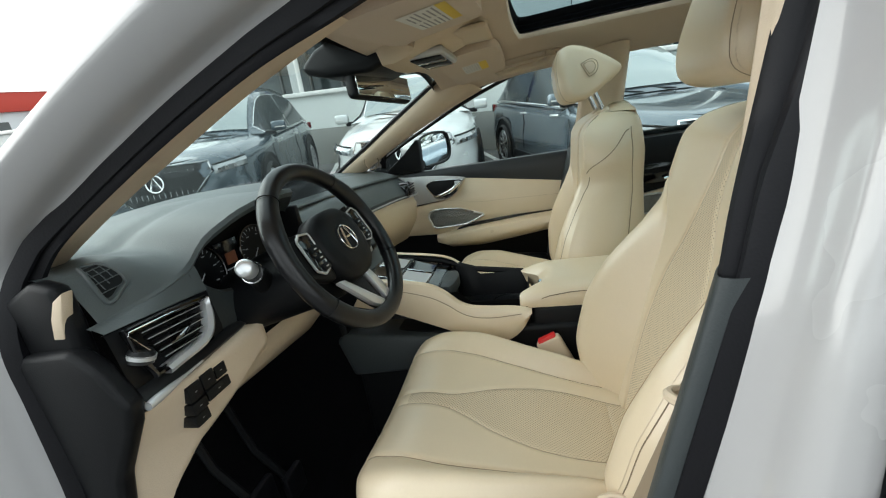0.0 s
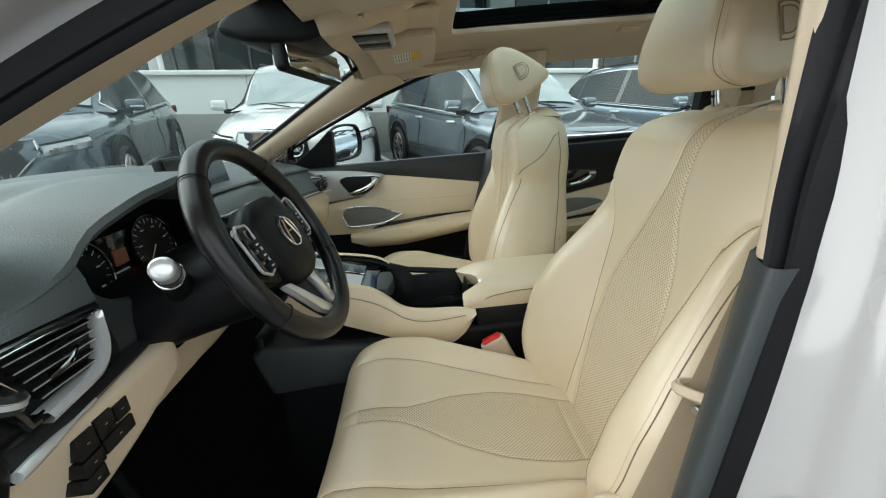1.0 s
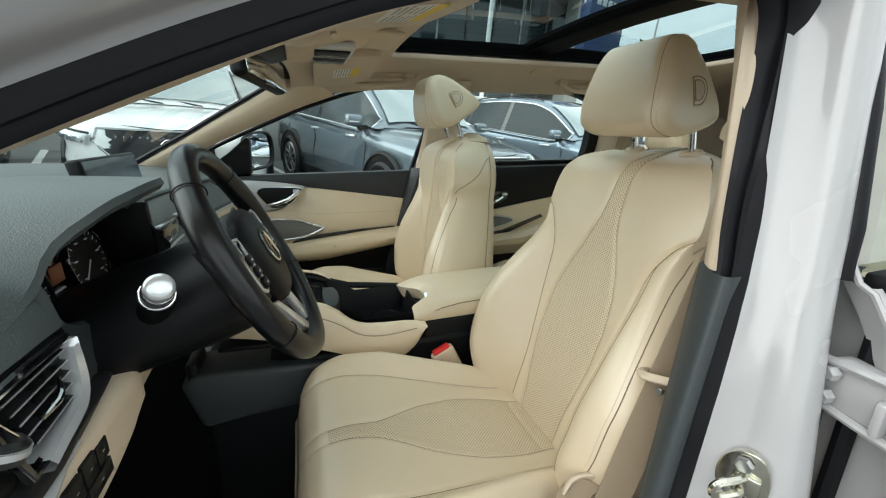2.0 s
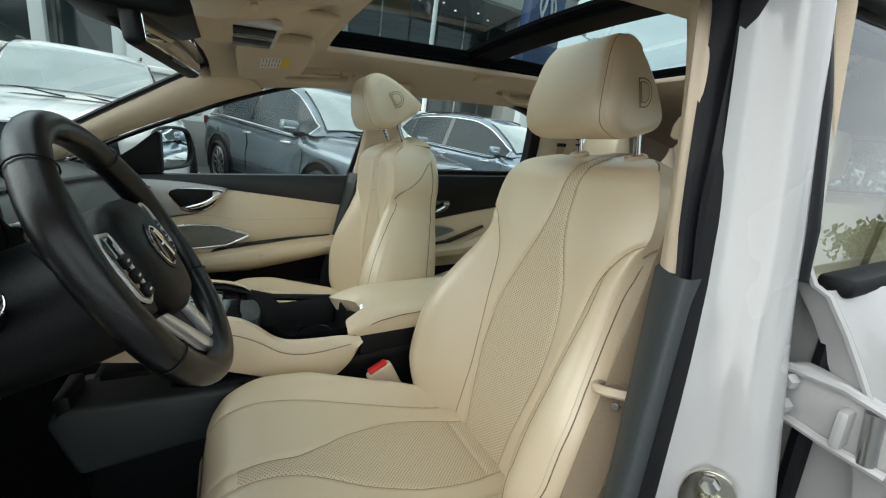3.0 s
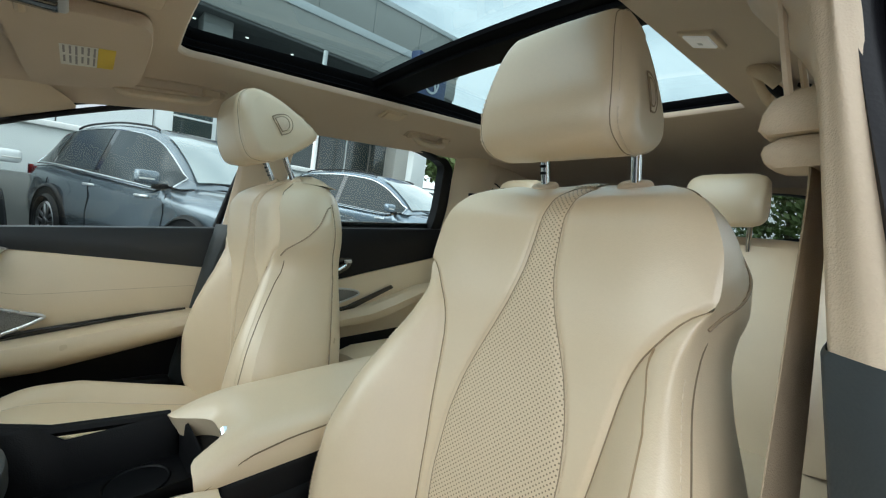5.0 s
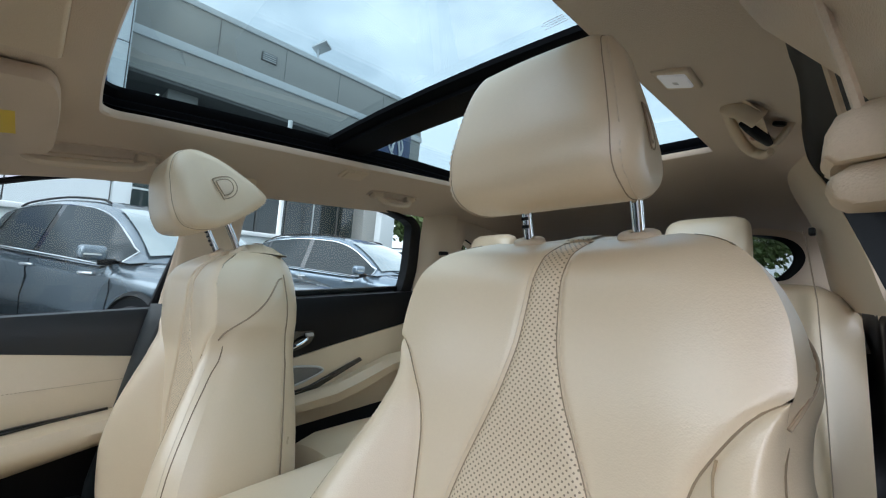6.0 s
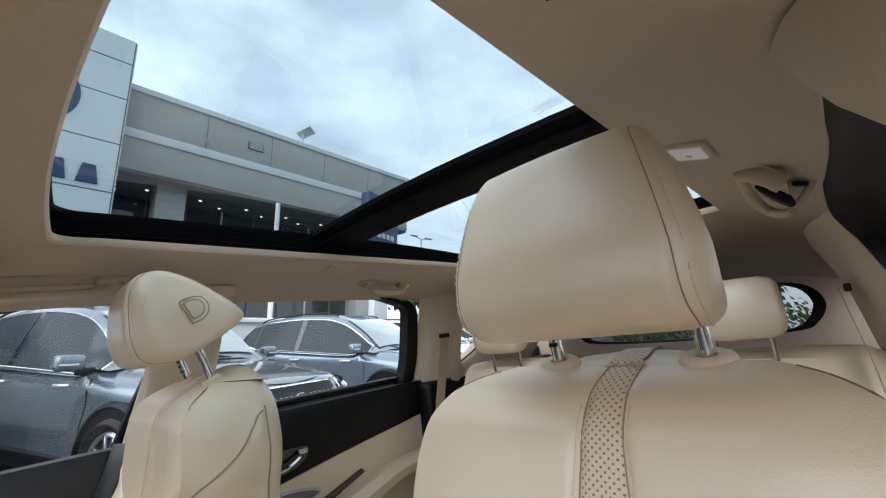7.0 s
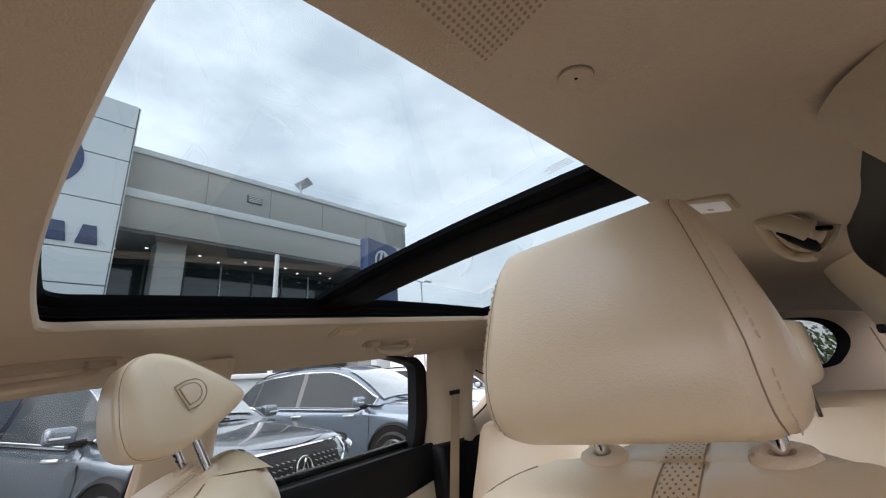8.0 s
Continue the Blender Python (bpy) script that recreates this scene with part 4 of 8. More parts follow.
    # cushion
    cin, cbo, ced = (lambda y: ease(CUSH_INSERT, y)), (lambda y: ease(CUSH_BOLSTER, y)), (lambda y: ease(CUSH_EDGE, y))
    cush = part("cushion", cushion_shell(), M_LEATHER, t, "beige leather seat cushion")
    part("perforated_insert", strip_mesh(lambda y: -cin(y), cin, 0.19, 0.650, 20, 80, cush_point, uv=True), M_PERF, cush, "perforated leather cushion insert")
    for side in (-1, 1):
        flip = (lambda f: (lambda s: -f(s)))
        a, b = (flip(cbo), flip(cin)) if side < 0 else (cin, cbo)
        part("face_panel", strip_mesh(a, b, 0.19, 0.706, 18, 80, cush_point), M_LEATHER, cush)
        a, b = (flip(ced), flip(cbo)) if side < 0 else (cbo, ced)
        part("bolster", strip_mesh(a, b, 0.19, 0.706, 14, 60, cush_point), M_LEATHER, cush)
        part("seam", tube([cush_point(side * cbo(y), y) - Vector((0, 0, 0.0004)) for y in steps(0.20, 0.70, 40)], 0.0012, 6), M_SEAMSHADE, cush)
        part("insert_seam", tube([cush_point(side * cin(y), y) - Vector((0, 0, 0.0003)) for y in steps(0.20, 0.650, 40)], 0.0010, 6), M_CREASESHADE, cush)
        st = bmesh.new()
        stitches([cush_point(side * (cbo(y) - 0.004), y) + Vector((0, 0, 0.0008)) for y in steps(0.20, 0.69, 60)], bm=st)
        part("stitching", st, M_THREAD, cush)
    part("nose_panel", strip_mesh(lambda y: -cin(y), cin, 0.650, 0.706, 4, 14, cush_point), M_LEATHER, cush)
    # plinth
    sk = prism([(0.16, 0.52), (0.60, 0.56), (0.66, 0.66), (0.62, 0.72), (0.16, 0.67)], "x", -0.262, -0.235, 0.008, 3)
    part("side_skirt", sk, M_TRIM, t, "beige plastic seat skirt")
    sk = prism([(0.16, 0.52), (0.60, 0.56), (0.66, 0.66), (0.62, 0.72), (0.16, 0.67)], "x", 0.235, 0.262, 0.008, 3)
    part("side_skirt", sk, M_BLACK, t)
    part("frame", box(-0.22, 0.22, 0.05, 0.60, 0.42, 0.62, 0.01), M_BLACK, t)
    for side in (-1, 1):
        part("rail", box(side * 0.20 - 0.025, side * 0.20 + 0.025, -0.02, 0.66, 0.34, 0.43, 0.006), M_BLACK, t)
    return t


def shell_point(side, s, a):
    """A point of the backrest's cheek; a runs from the face's edge round to the rear."""
    e = ease(BACK_EDGE, s)
    th = lerp([(0, 0.150), (0.3, 0.145), (0.5, 0.135), (0.57, 0.125), (0.60, 0.116)], s)
    n0 = back_front(e, s)
    x = e + 0.007 * math.sin(math.pi * min(a * 1.6, 1.0)) - max(0.0, (a - 0.55) / 0.45) ** 2 * e * 0.30
    # the side panel stands a little proud below its upper seam, the rear panel behind it is set in
    top = lerp([(0.0, 0.440), (0.30, 0.480), (0.58, 0.530), (0.72, 0.553)], a)
    x += 0.004 * min(1.0, max(0.0, (top - s) / 0.012)) * min(1.0, a / 0.12) * (1.0 if a < 0.74 else 0.0)
    return Vector((side * x, 0, 0)) + SEAT_BASE + SEAT_UP * s + SEAT_OUT * (n0 + (-th - n0) * a)


def back_shell():
    """Sides, top and rear of the backrest, behind its face."""
    bm = bmesh.new()
    rows = []
    for s in steps(0.0, 0.60, 60):
        rows.append([shell_point(1, s, k / 20) for k in range(21)] + [shell_point(-1, s, 1 - k / 20) for k in range(21)])
    # rounded crown between face and rear
    top_s = 0.60
    e = ease(BACK_EDGE, top_s)
    base = rows_mesh(rows, bm=bm)
    xs = steps(-e, e, 24)
    crown = []
    for k in range(9):
        a = math.pi * k / 8
        row = []
        for x in xs:
            f0 = back_front(x, top_s) + groove(abs(x) - 0.014)
            n = f0 + (-0.116 - f0) * (1 - math.cos(a)) / 2
            h = 0.042 * math.sin(a) * (0.6 - 0.4 * math.cos(a)) * (1 - (abs(x) / (e + 0.004)) ** 2)
            row.append(Vector((x, 0, 0)) + SEAT_BASE + SEAT_UP * (top_s + h) + SEAT_OUT * n)
        crown.append(row)
    rows_mesh(crown, bm=bm)
    return bm


def crown_insert():
    """The perforated band carried over the top of the backrest."""
    bm = bmesh.new()
    uvs, rows = {}, []
    for k in range(13):
        a = math.pi * k / 12
        row = []
        for x in steps(-0.015, 0.015, 6):
            f0 = back_front(x, 0.60)
            n = f0 + (-0.116 - f0) * (1 - math.cos(a)) / 2
            v = bm.verts.new(Vector((x, 0, 0)) + SEAT_BASE + SEAT_UP * (0.60 + 0.042 * math.sin(a) * (0.6 - 0.4 * math.cos(a)) + 0.0015) + SEAT_OUT * n)
            uvs[v] = (x, 0.60 + f0 - n)
            row.append(v)
        rows.append(row)
    for a, b in zip(rows, rows[1:]):
        for j in range(6):
            bm.faces.new((a[j], a[j + 1], b[j + 1], b[j]))
    return with_uv(bm, uvs)


def cushion_shell():
    """Side walls and front roll of the cushion."""
    rows = []
    ys_ = steps(0.19, 0.706, 50)
    edge_pts = [(-ease(CUSH_EDGE, y), y) for y in ys_] + [(x, 0.708) for x in steps(-0.16, 0.16, 16)] + [(ease(CUSH_EDGE, y), y) for y in reversed(ys_)]
    top = [cush_point(x, min(y, 0.706), False) + Vector((0, y - min(y, 0.706), 0)) for x, y in edge_pts]
    def lower(p, dz, sx, sy):
        return Vector((p.x * sx, 0.25 + (p.y - 0.25) * sy, max(0.60, 0.60 + (p.z - 0.60) * dz)))
    rows = [top, [lower(p, 0.86, 1.03, 1.012) for p in top], [lower(p, 0.60, 1.045, 1.012) for p in top], [lower(p, 0.25, 1.03, 0.99) for p in top], [lower(p, 0.0, 0.99, 0.96) for p in top]]
    return rows_mesh(rows)


front_seat("beige leather driver's seat with perforated insert, beside the open door", -0.367, 0.0, 0.0, 0.0, -0.005)
front_seat("beige leather passenger seat with perforated insert, set upright", 0.360, 0.007, -0.030, 13.4, 0.016)


def seat_extras():
    t = thing("belt_buckle", "beige belt buckle with a red release button beside the driver's seat", "belt buckle")
    m = pose(-0.146, 0.362, 0.766, -24, 4, 0)
    part("stalk", box(-0.013, 0.013, -0.030, 0.030, -0.085, 0.018, 0.008, 3, m), M_TRIM, t)
    part("release_button", box(-0.0095, 0.0095, -0.022, 0.022, 0.010, 0.024, 0.003, 2, m), M_RED, t, "red plastic release button")
    t2 = thing("belt_guide", "beige belt guide loop on the seat's outer side", "belt guide")
    ln = spline([(-0.588, 0.185, 0.960), (-0.604, 0.228, 0.978), (-0.622, 0.243, 0.986), (-0.642, 0.236, 0.990), (-0.656, 0.222, 0.990)], 18)
    part("arm", tube(ln, 0.0060, 8), M_TRIM, t2)
    part("screw", disc((-0.640, 0.232, 0.972), (-0.3, 0.9, 0.1), 0.005, 0.006), M_STEEL, t2)


seat_extras()

# ---- floor, glass and the passenger side ----
def floor_pan():
    bm = box(-0.72, 0.72, -1.60, 1.20, 0.27, 0.33, 0.01)
    built("floor", bm, M_CARPET, "black carpeted car floor", "car floor", kind="structure")
    fw = rows_mesh([[(x, y, z) for x in steps(-0.72, 0.72, 8)] for y, z in ((1.02, 0.325), (1.18, 0.42), (1.30, 0.62), (1.32, 1.15))])
    built("wall_front", fw, M_CARPET, "black carpeted toe board behind the pedals", "bulkhead", kind="structure")
    for side in (-1, 1):
        built("sill_left" if side < 0 else "sill_right", box(side * 0.68, side * 0.80, -1.0, 1.15, 0.24, 0.43, 0.02, 3), M_WHITE, "white painted door sill", "sill", kind="structure")
    mat = rows_mesh([[(x, y, 0.335 + 0.006 * math.sin(9 * x) * math.sin(7 * y) + (0.25 * max(0, y - 0.98))) for x in steps(-0.64, -0.14, 10)] for y in steps(0.30, 1.15, 12)])
    built("floor_mat", mat, M_CARPET, "black floor mat in the driver's footwell", "floor mat")
    for x, z, w in ((-0.30, 0.48, 0.035), (-0.42, 0.54, 0.055)):
        t = thing("pedal", "black rubber-faced pedal in the footwell", "pedal", group="pedals")
        part("pad", box(x - w, x + w, 1.04, 1.06, z - 0.04, z + 0.04, 0.006, m=None), M_RUBBER, t)
        part("arm", tube([(x, 1.06, z), (x, 1.14, z + 0.10), (x, 1.18, z + 0.25)], 0.010, 8), M_BLACK, t)


floor_pan()


def windscreen():
    rows = []
    for v in steps(0, 1, 14):
        row = []
        for u in steps(-1, 1, 18):
            half = 0.545 + (0.640 - 0.545) * v
            x = u * half
            ytop, ybot = 0.690 - 0.04 * u * u, 1.37 - 0.20 * u * u
            y = ytop + (ybot - ytop) * v
            top = 1.568 - 0.103 * u * u
            z = top + (1.226 - 0.03 * u * u - top) * v + 0.025 * math.sin(math.pi * v)
            row.append((x, y, z))
        rows.append(row)
    t = thing("window_1", "clear laminated windscreen with a black shaded top band", "windscreen", kind="structure")
    p = part("pane", rows_mesh(rows), M_GLASS, t)
    p.visible_shadow = False
    # dark sensor housing behind the mirror
    part("sensor_cover", prism([(0.660, 1.552), (0.735, 1.540), (0.815, 1.510), (0.852, 1.482), (0.850, 1.465), (0.80, 1.448), (0.69, 1.440), (0.650, 1.455)], "x", -0.10, 0.10, 0.012, 3), M_BLACK, t, "black sensor cover behind the mirror")
    frit = rows_mesh([[(x, y - 0.002, z - 0.003) for x, y, z in (rows[0][i], Vector(rows[0][i]).lerp(Vector(rows[1][i]), 0.6), Vector(rows[0][i]).lerp(Vector(rows[1][i]), 0.6 + (1.6 if 6 <= i <= 12 else 0)))] for i in range(19)])
    part("black_band", frit, M_BLACK, t)
    part("header", rows_mesh([[(x, 0.689, head_z(x, 0.69) - 0.002) for x in steps(-0.62, 0.62, 24)], [(x, 0.695, max(head_z(x, 0.69), 1.585 - 0.103 * (x / 0.56) ** 2)) for x in steps(-0.62, 0.62, 24)]]), M_BLACK, t, "black inner header edge")


windscreen()


def front_window(side):
    t = thing("window_2" if side > 0 else "window_3", "clear front door window", "car window", kind="structure")
    g = bmesh.new()
    pts = [(1.02, 1.135)] + [(y, z + 0.004) for y, z in ARCH] + [(0.110, 1.44), (0.206, 1.135)]
    vs = [g.verts.new((side * (0.745 - max(0, z - 1.13) * 0.25), y, z)) for y, z in pts]
    g.faces.new(vs)
    p = part("pane", g, M_SIDEGLASS, t)
    p.visible_shadow = False
    fr = spline([(side * (0.74 - max(0, z - 1.13) * 0.25), y, z - 0.004) for y, z in ARCH], 40)
    part("run_channel", tube(fr + [Vector((side * 0.660, 0.150, 1.462)), Vector((side * 0.660, 0.104, 1.446))], 0.007, 6), M_RUBBER, t)
    part("rear_channel", tube([(side * 0.738, 0.212, 1.125), (side * 0.715, 0.178, 1.23), (side * 0.690, 0.142, 1.33), (side * 0.660, 0.104, 1.44)], 0.010, 8), M_RUBBER, t, "black window channel beside the pillar")


front_window(1)


def front_door():
    """The passenger door, shut, with its trim."""
    t = thing("front_door", "shut passenger door trimmed in beige, black and brushed silver", "car door")
    part("lower_panel", prism([(0.21, 0.42), (1.06, 0.42), (1.10, 0.80), (1.05, 1.10), (0.22, 1.10)], "x", 0.712, 0.745, 0.01), M_BLACK, t, "black lower door panel")
    # upper trim, rounded at the sill
    rows = []
    for y in steps(0.21, 1.06, 30):
        low = lerp([(0.21, 1.005), (0.65, 1.078), (0.80, 1.075), (1.06, 1.08)], y)
        rows.append([(0.745, y, 1.128), (0.722, y, 1.134), (0.702, y, 1.131), (0.694, y, 1.120), (0.692, y, (1.12 + low) / 2), (0.698, y, low + 0.004), (0.716, y, low)])
    part("upper_trim", rows_mesh(rows), M_LITDOORTOP, t, "black grained upper trim")
    ins = [(0.215, 1.010), (0.25, 1.015), (0.45, 1.050), (0.648, 1.080), (0.662, 1.066), (0.700, 1.022), (0.745, 0.998), (0.88, 0.982), (1.06, 0.970), (1.06, 0.855), (0.806, 0.845), (0.69, 0.862), (0.33, 0.892), (0.215, 0.895)]
    part("insert", prism(ins, "x", 0.698, 0.716, 0.003), M_LEATHER, t, "padded beige leather insert")
    st = bmesh.new()
    stitches(spline([(0.6965, 0.80, 0.992), (0.6965, 0.70, 0.990), (0.6965, 0.62, 0.972), (0.6965, 0.45, 0.968), (0.6965, 0.22, 0.962)], 40), bm=st)
    part("stitching", st, M_PIPE, t)
    spear = smooth_poly([(1.04, 1.122), (0.90, 1.118), (0.78, 1.108), (0.70, 1.096), (0.650, 1.084), (0.655, 1.074), (0.685, 1.040), (0.715, 1.012), (0.76, 1.000), (0.90, 0.988), (1.04, 0.980)], 70)
    part("silver_spear", prism(spear, "x", 0.687, 0.710, 0.003), M_SATIN, t, "brushed silver trim round the door handle")
    pocket = smooth_poly([(0.822, 1.070), (0.79, 1.085), (0.72, 1.083), (0.664, 1.076), (0.672, 1.060), (0.698, 1.028), (0.735, 1.010), (0.783, 1.012), (0.80, 1.030)], 50)
    part("handle_pocket", prism(pocket, "x", 0.6845, 0.690, 0.001), M_BLACK, t)
    part("pocket_rim", tube([(0.6845, a, b) for a, b in pocket], 0.0022, 6, closed=True), M_CHROME, t)
    part("handle", tube(spline([(0.676, 0.790, 1.020), (0.668, 0.755, 1.027), (0.664, 0.715, 1.040), (0.668, 0.685, 1.058), (0.680, 0.668, 1.068)], 20), [0.005 + 0.0035 * math.sin(math.pi * k / 19) for k in range(20)], 10), M_CHROME, t, "chrome inside door handle")
    part("lock_button", box(0.674, 0.684, 0.672, 0.694, 1.062, 1.075, 0.002), M_SATIN, t)
    sp = [(0.835, 0.932), (0.822, 0.952), (0.785, 0.960), (0.700, 0.954), (0.640, 0.934), (0.594, 0.918), (0.602, 0.908), (0.650, 0.888), (0.69, 0.880), (0.805, 0.878), (0.828, 0.906)]
    part("speaker_grille", prism(smooth_poly(sp), "x", 0.690, 0.700, 0.002), M_GRILLE, t, "grey mesh speaker grille")
    part("speaker_rim", tube([(0.689, a, b) for a, b in smooth_poly(sp)], 0.0042, 8, closed=True), M_BRIGHT, t)
    rows = []
    for k, y in enumerate(steps(0.215, 0.812, 26)):
        top = lerp([(0.215, 0.900), (0.40, 0.890), (0.69, 0.862), (0.812, 0.842)], y)
        bot = lerp([(0.215, 0.835), (0.33, 0.822), (0.60, 0.785), (0.75, 0.785), (0.812, 0.815)], y)
        w = 0.075 * math.sqrt(max(0.0, 1 - ((y - 0.215) / 0.605) ** 6))
        mid = (top + bot) / 2
        rows.append([(0.71, y, top + 0.002), (0.70 - w * 0.45, y, top + 0.002), (0.70 - w * 0.85, y, top - 0.006), (0.70 - w, y, mid + 0.008), (0.70 - w * 0.92, y, mid - 0.014), (0.70 - w * 0.6, y, bot + 0.006), (0.71, y, bot)])
    part("armrest", rows_mesh(rows), M_LEATHER, t, "padded beige armrest")
    part("wood_line", prism([(0.71, 0.868), (0.655, 0.884), (0.45, 0.898), (0.30, 0.902), (0.30, 0.896), (0.45, 0.888), (0.66, 0.868), (0.72, 0.858)], "x", 0.688, 0.70, 0.001), M_GLOSSBLACK, t)
    part("map_pocket", prism([(0.32, 0.52), (0.95, 0.50), (0.98, 0.66), (0.55, 0.73), (0.34, 0.71)], "x", 0.672, 0.715, 0.012, 3), M_BLACK, t)
    return t


front_door()


def rear_door_trim():
    """Inner trim of the right rear door."""
    t = RIGHT_REAR_DOOR
    rows = []
    for y in steps(-0.72, 0.02, 24):
        low = lerp([(-0.72, 1.014), (-0.343, 0.966), (-0.168, 0.940), (0.02, 0.905)], y)
        rows.append([(0.745, y, 1.128), (0.722, y, 1.136), (0.702, y, 1.133), (0.694, y, 1.120), (0.692, y, (1.12 + low) / 2), (0.698, y, low + 0.004), (0.716, y, low)])
    part("upper_trim", rows_mesh(rows), M_BLACK, t, "black grained upper trim")
    part("insert", prism([(0.02, 0.906), (-0.168, 0.941), (-0.343, 0.968), (-0.72, 1.016), (-0.72, 0.72), (0.02, 0.72)], "x", 0.700, 0.716, 0.003), M_LEATHER, t, "padded beige leather insert")
    sp = [(0.0, 0.905), (-0.14, 0.915), (-0.23, 0.905), (-0.268, 0.890), (-0.252, 0.876), (-0.15, 0.852), (0.0, 0.840)]
    part("speaker_grille", prism(smooth_poly(sp), "x", 0.692, 0.702, 0.002), M_GRILLE, t)
    part("speaker_rim", tube([(0.693, a, b) for a, b in smooth_poly(sp)], 0.004, 8, closed=True), M_SATIN, t)
    part("pull_recess", prism([(-0.10, 0.828), (-0.22, 0.843), (-0.42, 0.905), (-0.43, 0.893), (-0.25, 0.830), (-0.12, 0.812)], "x", 0.690, 0.703, 0.002), M_GLOSSBLACK, t)
    rows = []
    for y in steps(-0.70, -0.02, 22):
        top = lerp([(-0.70, 0.90), (-0.55, 0.895), (-0.30, 0.835), (-0.02, 0.815)], y)
        bot = top - lerp([(-0.70, 0.06), (-0.4, 0.075), (-0.02, 0.05)], y)
        w = 0.055
        rows.append([(0.71, y, top), (0.70 - w * 0.6, y, top - 0.002), (0.70 - w, y, (top + bot) / 2 + 0.01), (0.70 - w * 0.8, y, bot + 0.012), (0.71, y, bot)])
    part("armrest", rows_mesh(rows), M_LEATHER, t)
    part("lower_panel", box(0.705, 0.735, -0.75, 0.04, 0.42, 0.76, 0.01), M_BLACK, t)
    part("handle_pocket", prism(smooth_poly([(-0.05, 1.03), (-0.20, 1.028), (-0.235, 1.018), (-0.22, 0.985), (-0.16, 0.965), (-0.05, 0.965)]), "x", 0.688, 0.694, 0.001), M_GLOSSBLACK, t)
    part("handle", tube(spline([(0.676, -0.12, 0.975), (0.668, -0.16, 0.985), (0.670, -0.195, 1.000), (0.684, -0.212, 1.012)], 14), 0.006, 8), M_CHROME, t, "chrome inside door handle")
    part("lock_button", box(0.672, 0.684, -0.225, -0.20, 1.008, 1.020, 0.002), M_SATIN, t)


rear_door_trim()


# ---- things on the headliner ----
def grab_handle(side, y0, y1, label):
    t = thing("grab_handle", label, "grab handle", group="grab handles")
    x = 0.515 if side > 0 else 0.488
    z = lambda y: head_z(x, y) - 0.004
    if side < 0:
        # folded flat: a short thick grip over an oval base, with the dark hinge pocket between them
        top = spline([(-0.449, -0.411, 1.502), (-0.457, -0.372, 1.500), (-0.470, -0.343, 1.492), (-0.487, -0.333, 1.479), (-0.502, -0.345, 1.463)], 20)
        low = spline([(-0.449, -0.411, 1.502), (-0.449, -0.461, 1.496), (-0.452, -0.535, 1.481), (-0.466, -0.578, 1.462), (-0.486, -0.565, 1.447), (-0.500, -0.520, 1.442)], 20)
        part("grip", tube([a.lerp(b, 0.10) for a, b in zip(top, low)], [0.006 + 0.010 * min(1.0, k / 7) for k in range(20)], 12, flat=0.8), M_TRIM, t)
        part("base", tube(low, [0.006 + 0.005 * math.sin(math.pi * k / 19) for k in range(20)], 10), M_TRIM, t)
        part("backing", rows_mesh([[a.lerp(b, f) + Vector((-0.003, 0, 0.006)) for f in steps(0, 1, 6)] for a, b in zip(top, low)]), M_TRIM, t)
        part("hinge_gap", tube([(-0.466, -0.440, 1.484), (-0.480, -0.436, 1.472), (-0.494, -0.452, 1.458), (-0.502, -0.480, 1.448)], [0.004, 0.010, 0.011, 0.006], 10), M_BLACK, t)
        part("hinge_barrel", tube([(-0.476, -0.470, 1.466), (-0.484, -0.452, 1.458)], 0.007, 10), M_TRIM, t)
        return t
    bar = spline([(side * x, y0, z(y0)), (side * (x - 0.014), y0 - 0.018, z(y0) - 0.024), (side * (x - 0.016), (y0 + y1) / 2, z((y0 + y1) / 2) - 0.030), (side * (x - 0.014), y1 + 0.018, z(y1) - 0.024), (side * x, y1, z(y1))], 24)
    part("bar", tube(bar, [0.010 + 0.003 * math.sin(math.pi * k / 23) for k in range(24)], 10, flat=0.8), M_TRIM, t)
    for y in (y0, y1):
        part("mount", box(side * x - 0.016, side * x + 0.016, y - 0.018, y + 0.018, z(y) - 0.012, z(y) + 0.010, 0.006, 3), M_TRIM, t)
    rec = smooth_poly([(y0 + 0.03, 0.0), (y0 + 0.02, 0.018), ((y0 + y1) / 2, 0.022), (y1 - 0.02, 0.018), (y1 - 0.03, 0.0), (y1 - 0.02, -0.016), ((y0 + y1) / 2, -0.018), (y0 + 0.02, -0.016)], 40)
    part("recess_edge", tube([(side * (x + q), y, head_z(x + q, y) - 0.001) for y, q in rec], 0.004, 6, closed=True), M_CLOTH, t)
    return t


grab_handle(1, -0.365, -0.505, "folded beige grab handle over the rear door")
grab_handle(-1, -0.375, -0.495, "folded beige grab handle over the driver-side rear door")
grab_handle(1, 0.46, 0.27, "folded beige grab handle over the passenger door")


def hook(side):
    t = thing("coat_hook", "beige coat hook with dark socket beside the grab handle", "coat hook")
    y = -0.47
    z = head_z(0.53, y)
    part("hook", tube(spline([(side * 0.535, y, z), (side * 0.520, y - 0.01, z - 0.020), (side * 0.508, y - 0.018, z - 0.028), (side * 0.500, y - 0.02, z - 0.016)], 12), 0.006, 8), M_TRIM, t)
    part("socket", disc((side * 0.520, y + 0.02, z - 0.002), (-side * 0.3, 0, -1), 0.010, 0.006), M_BLACK, t)


hook(-1)


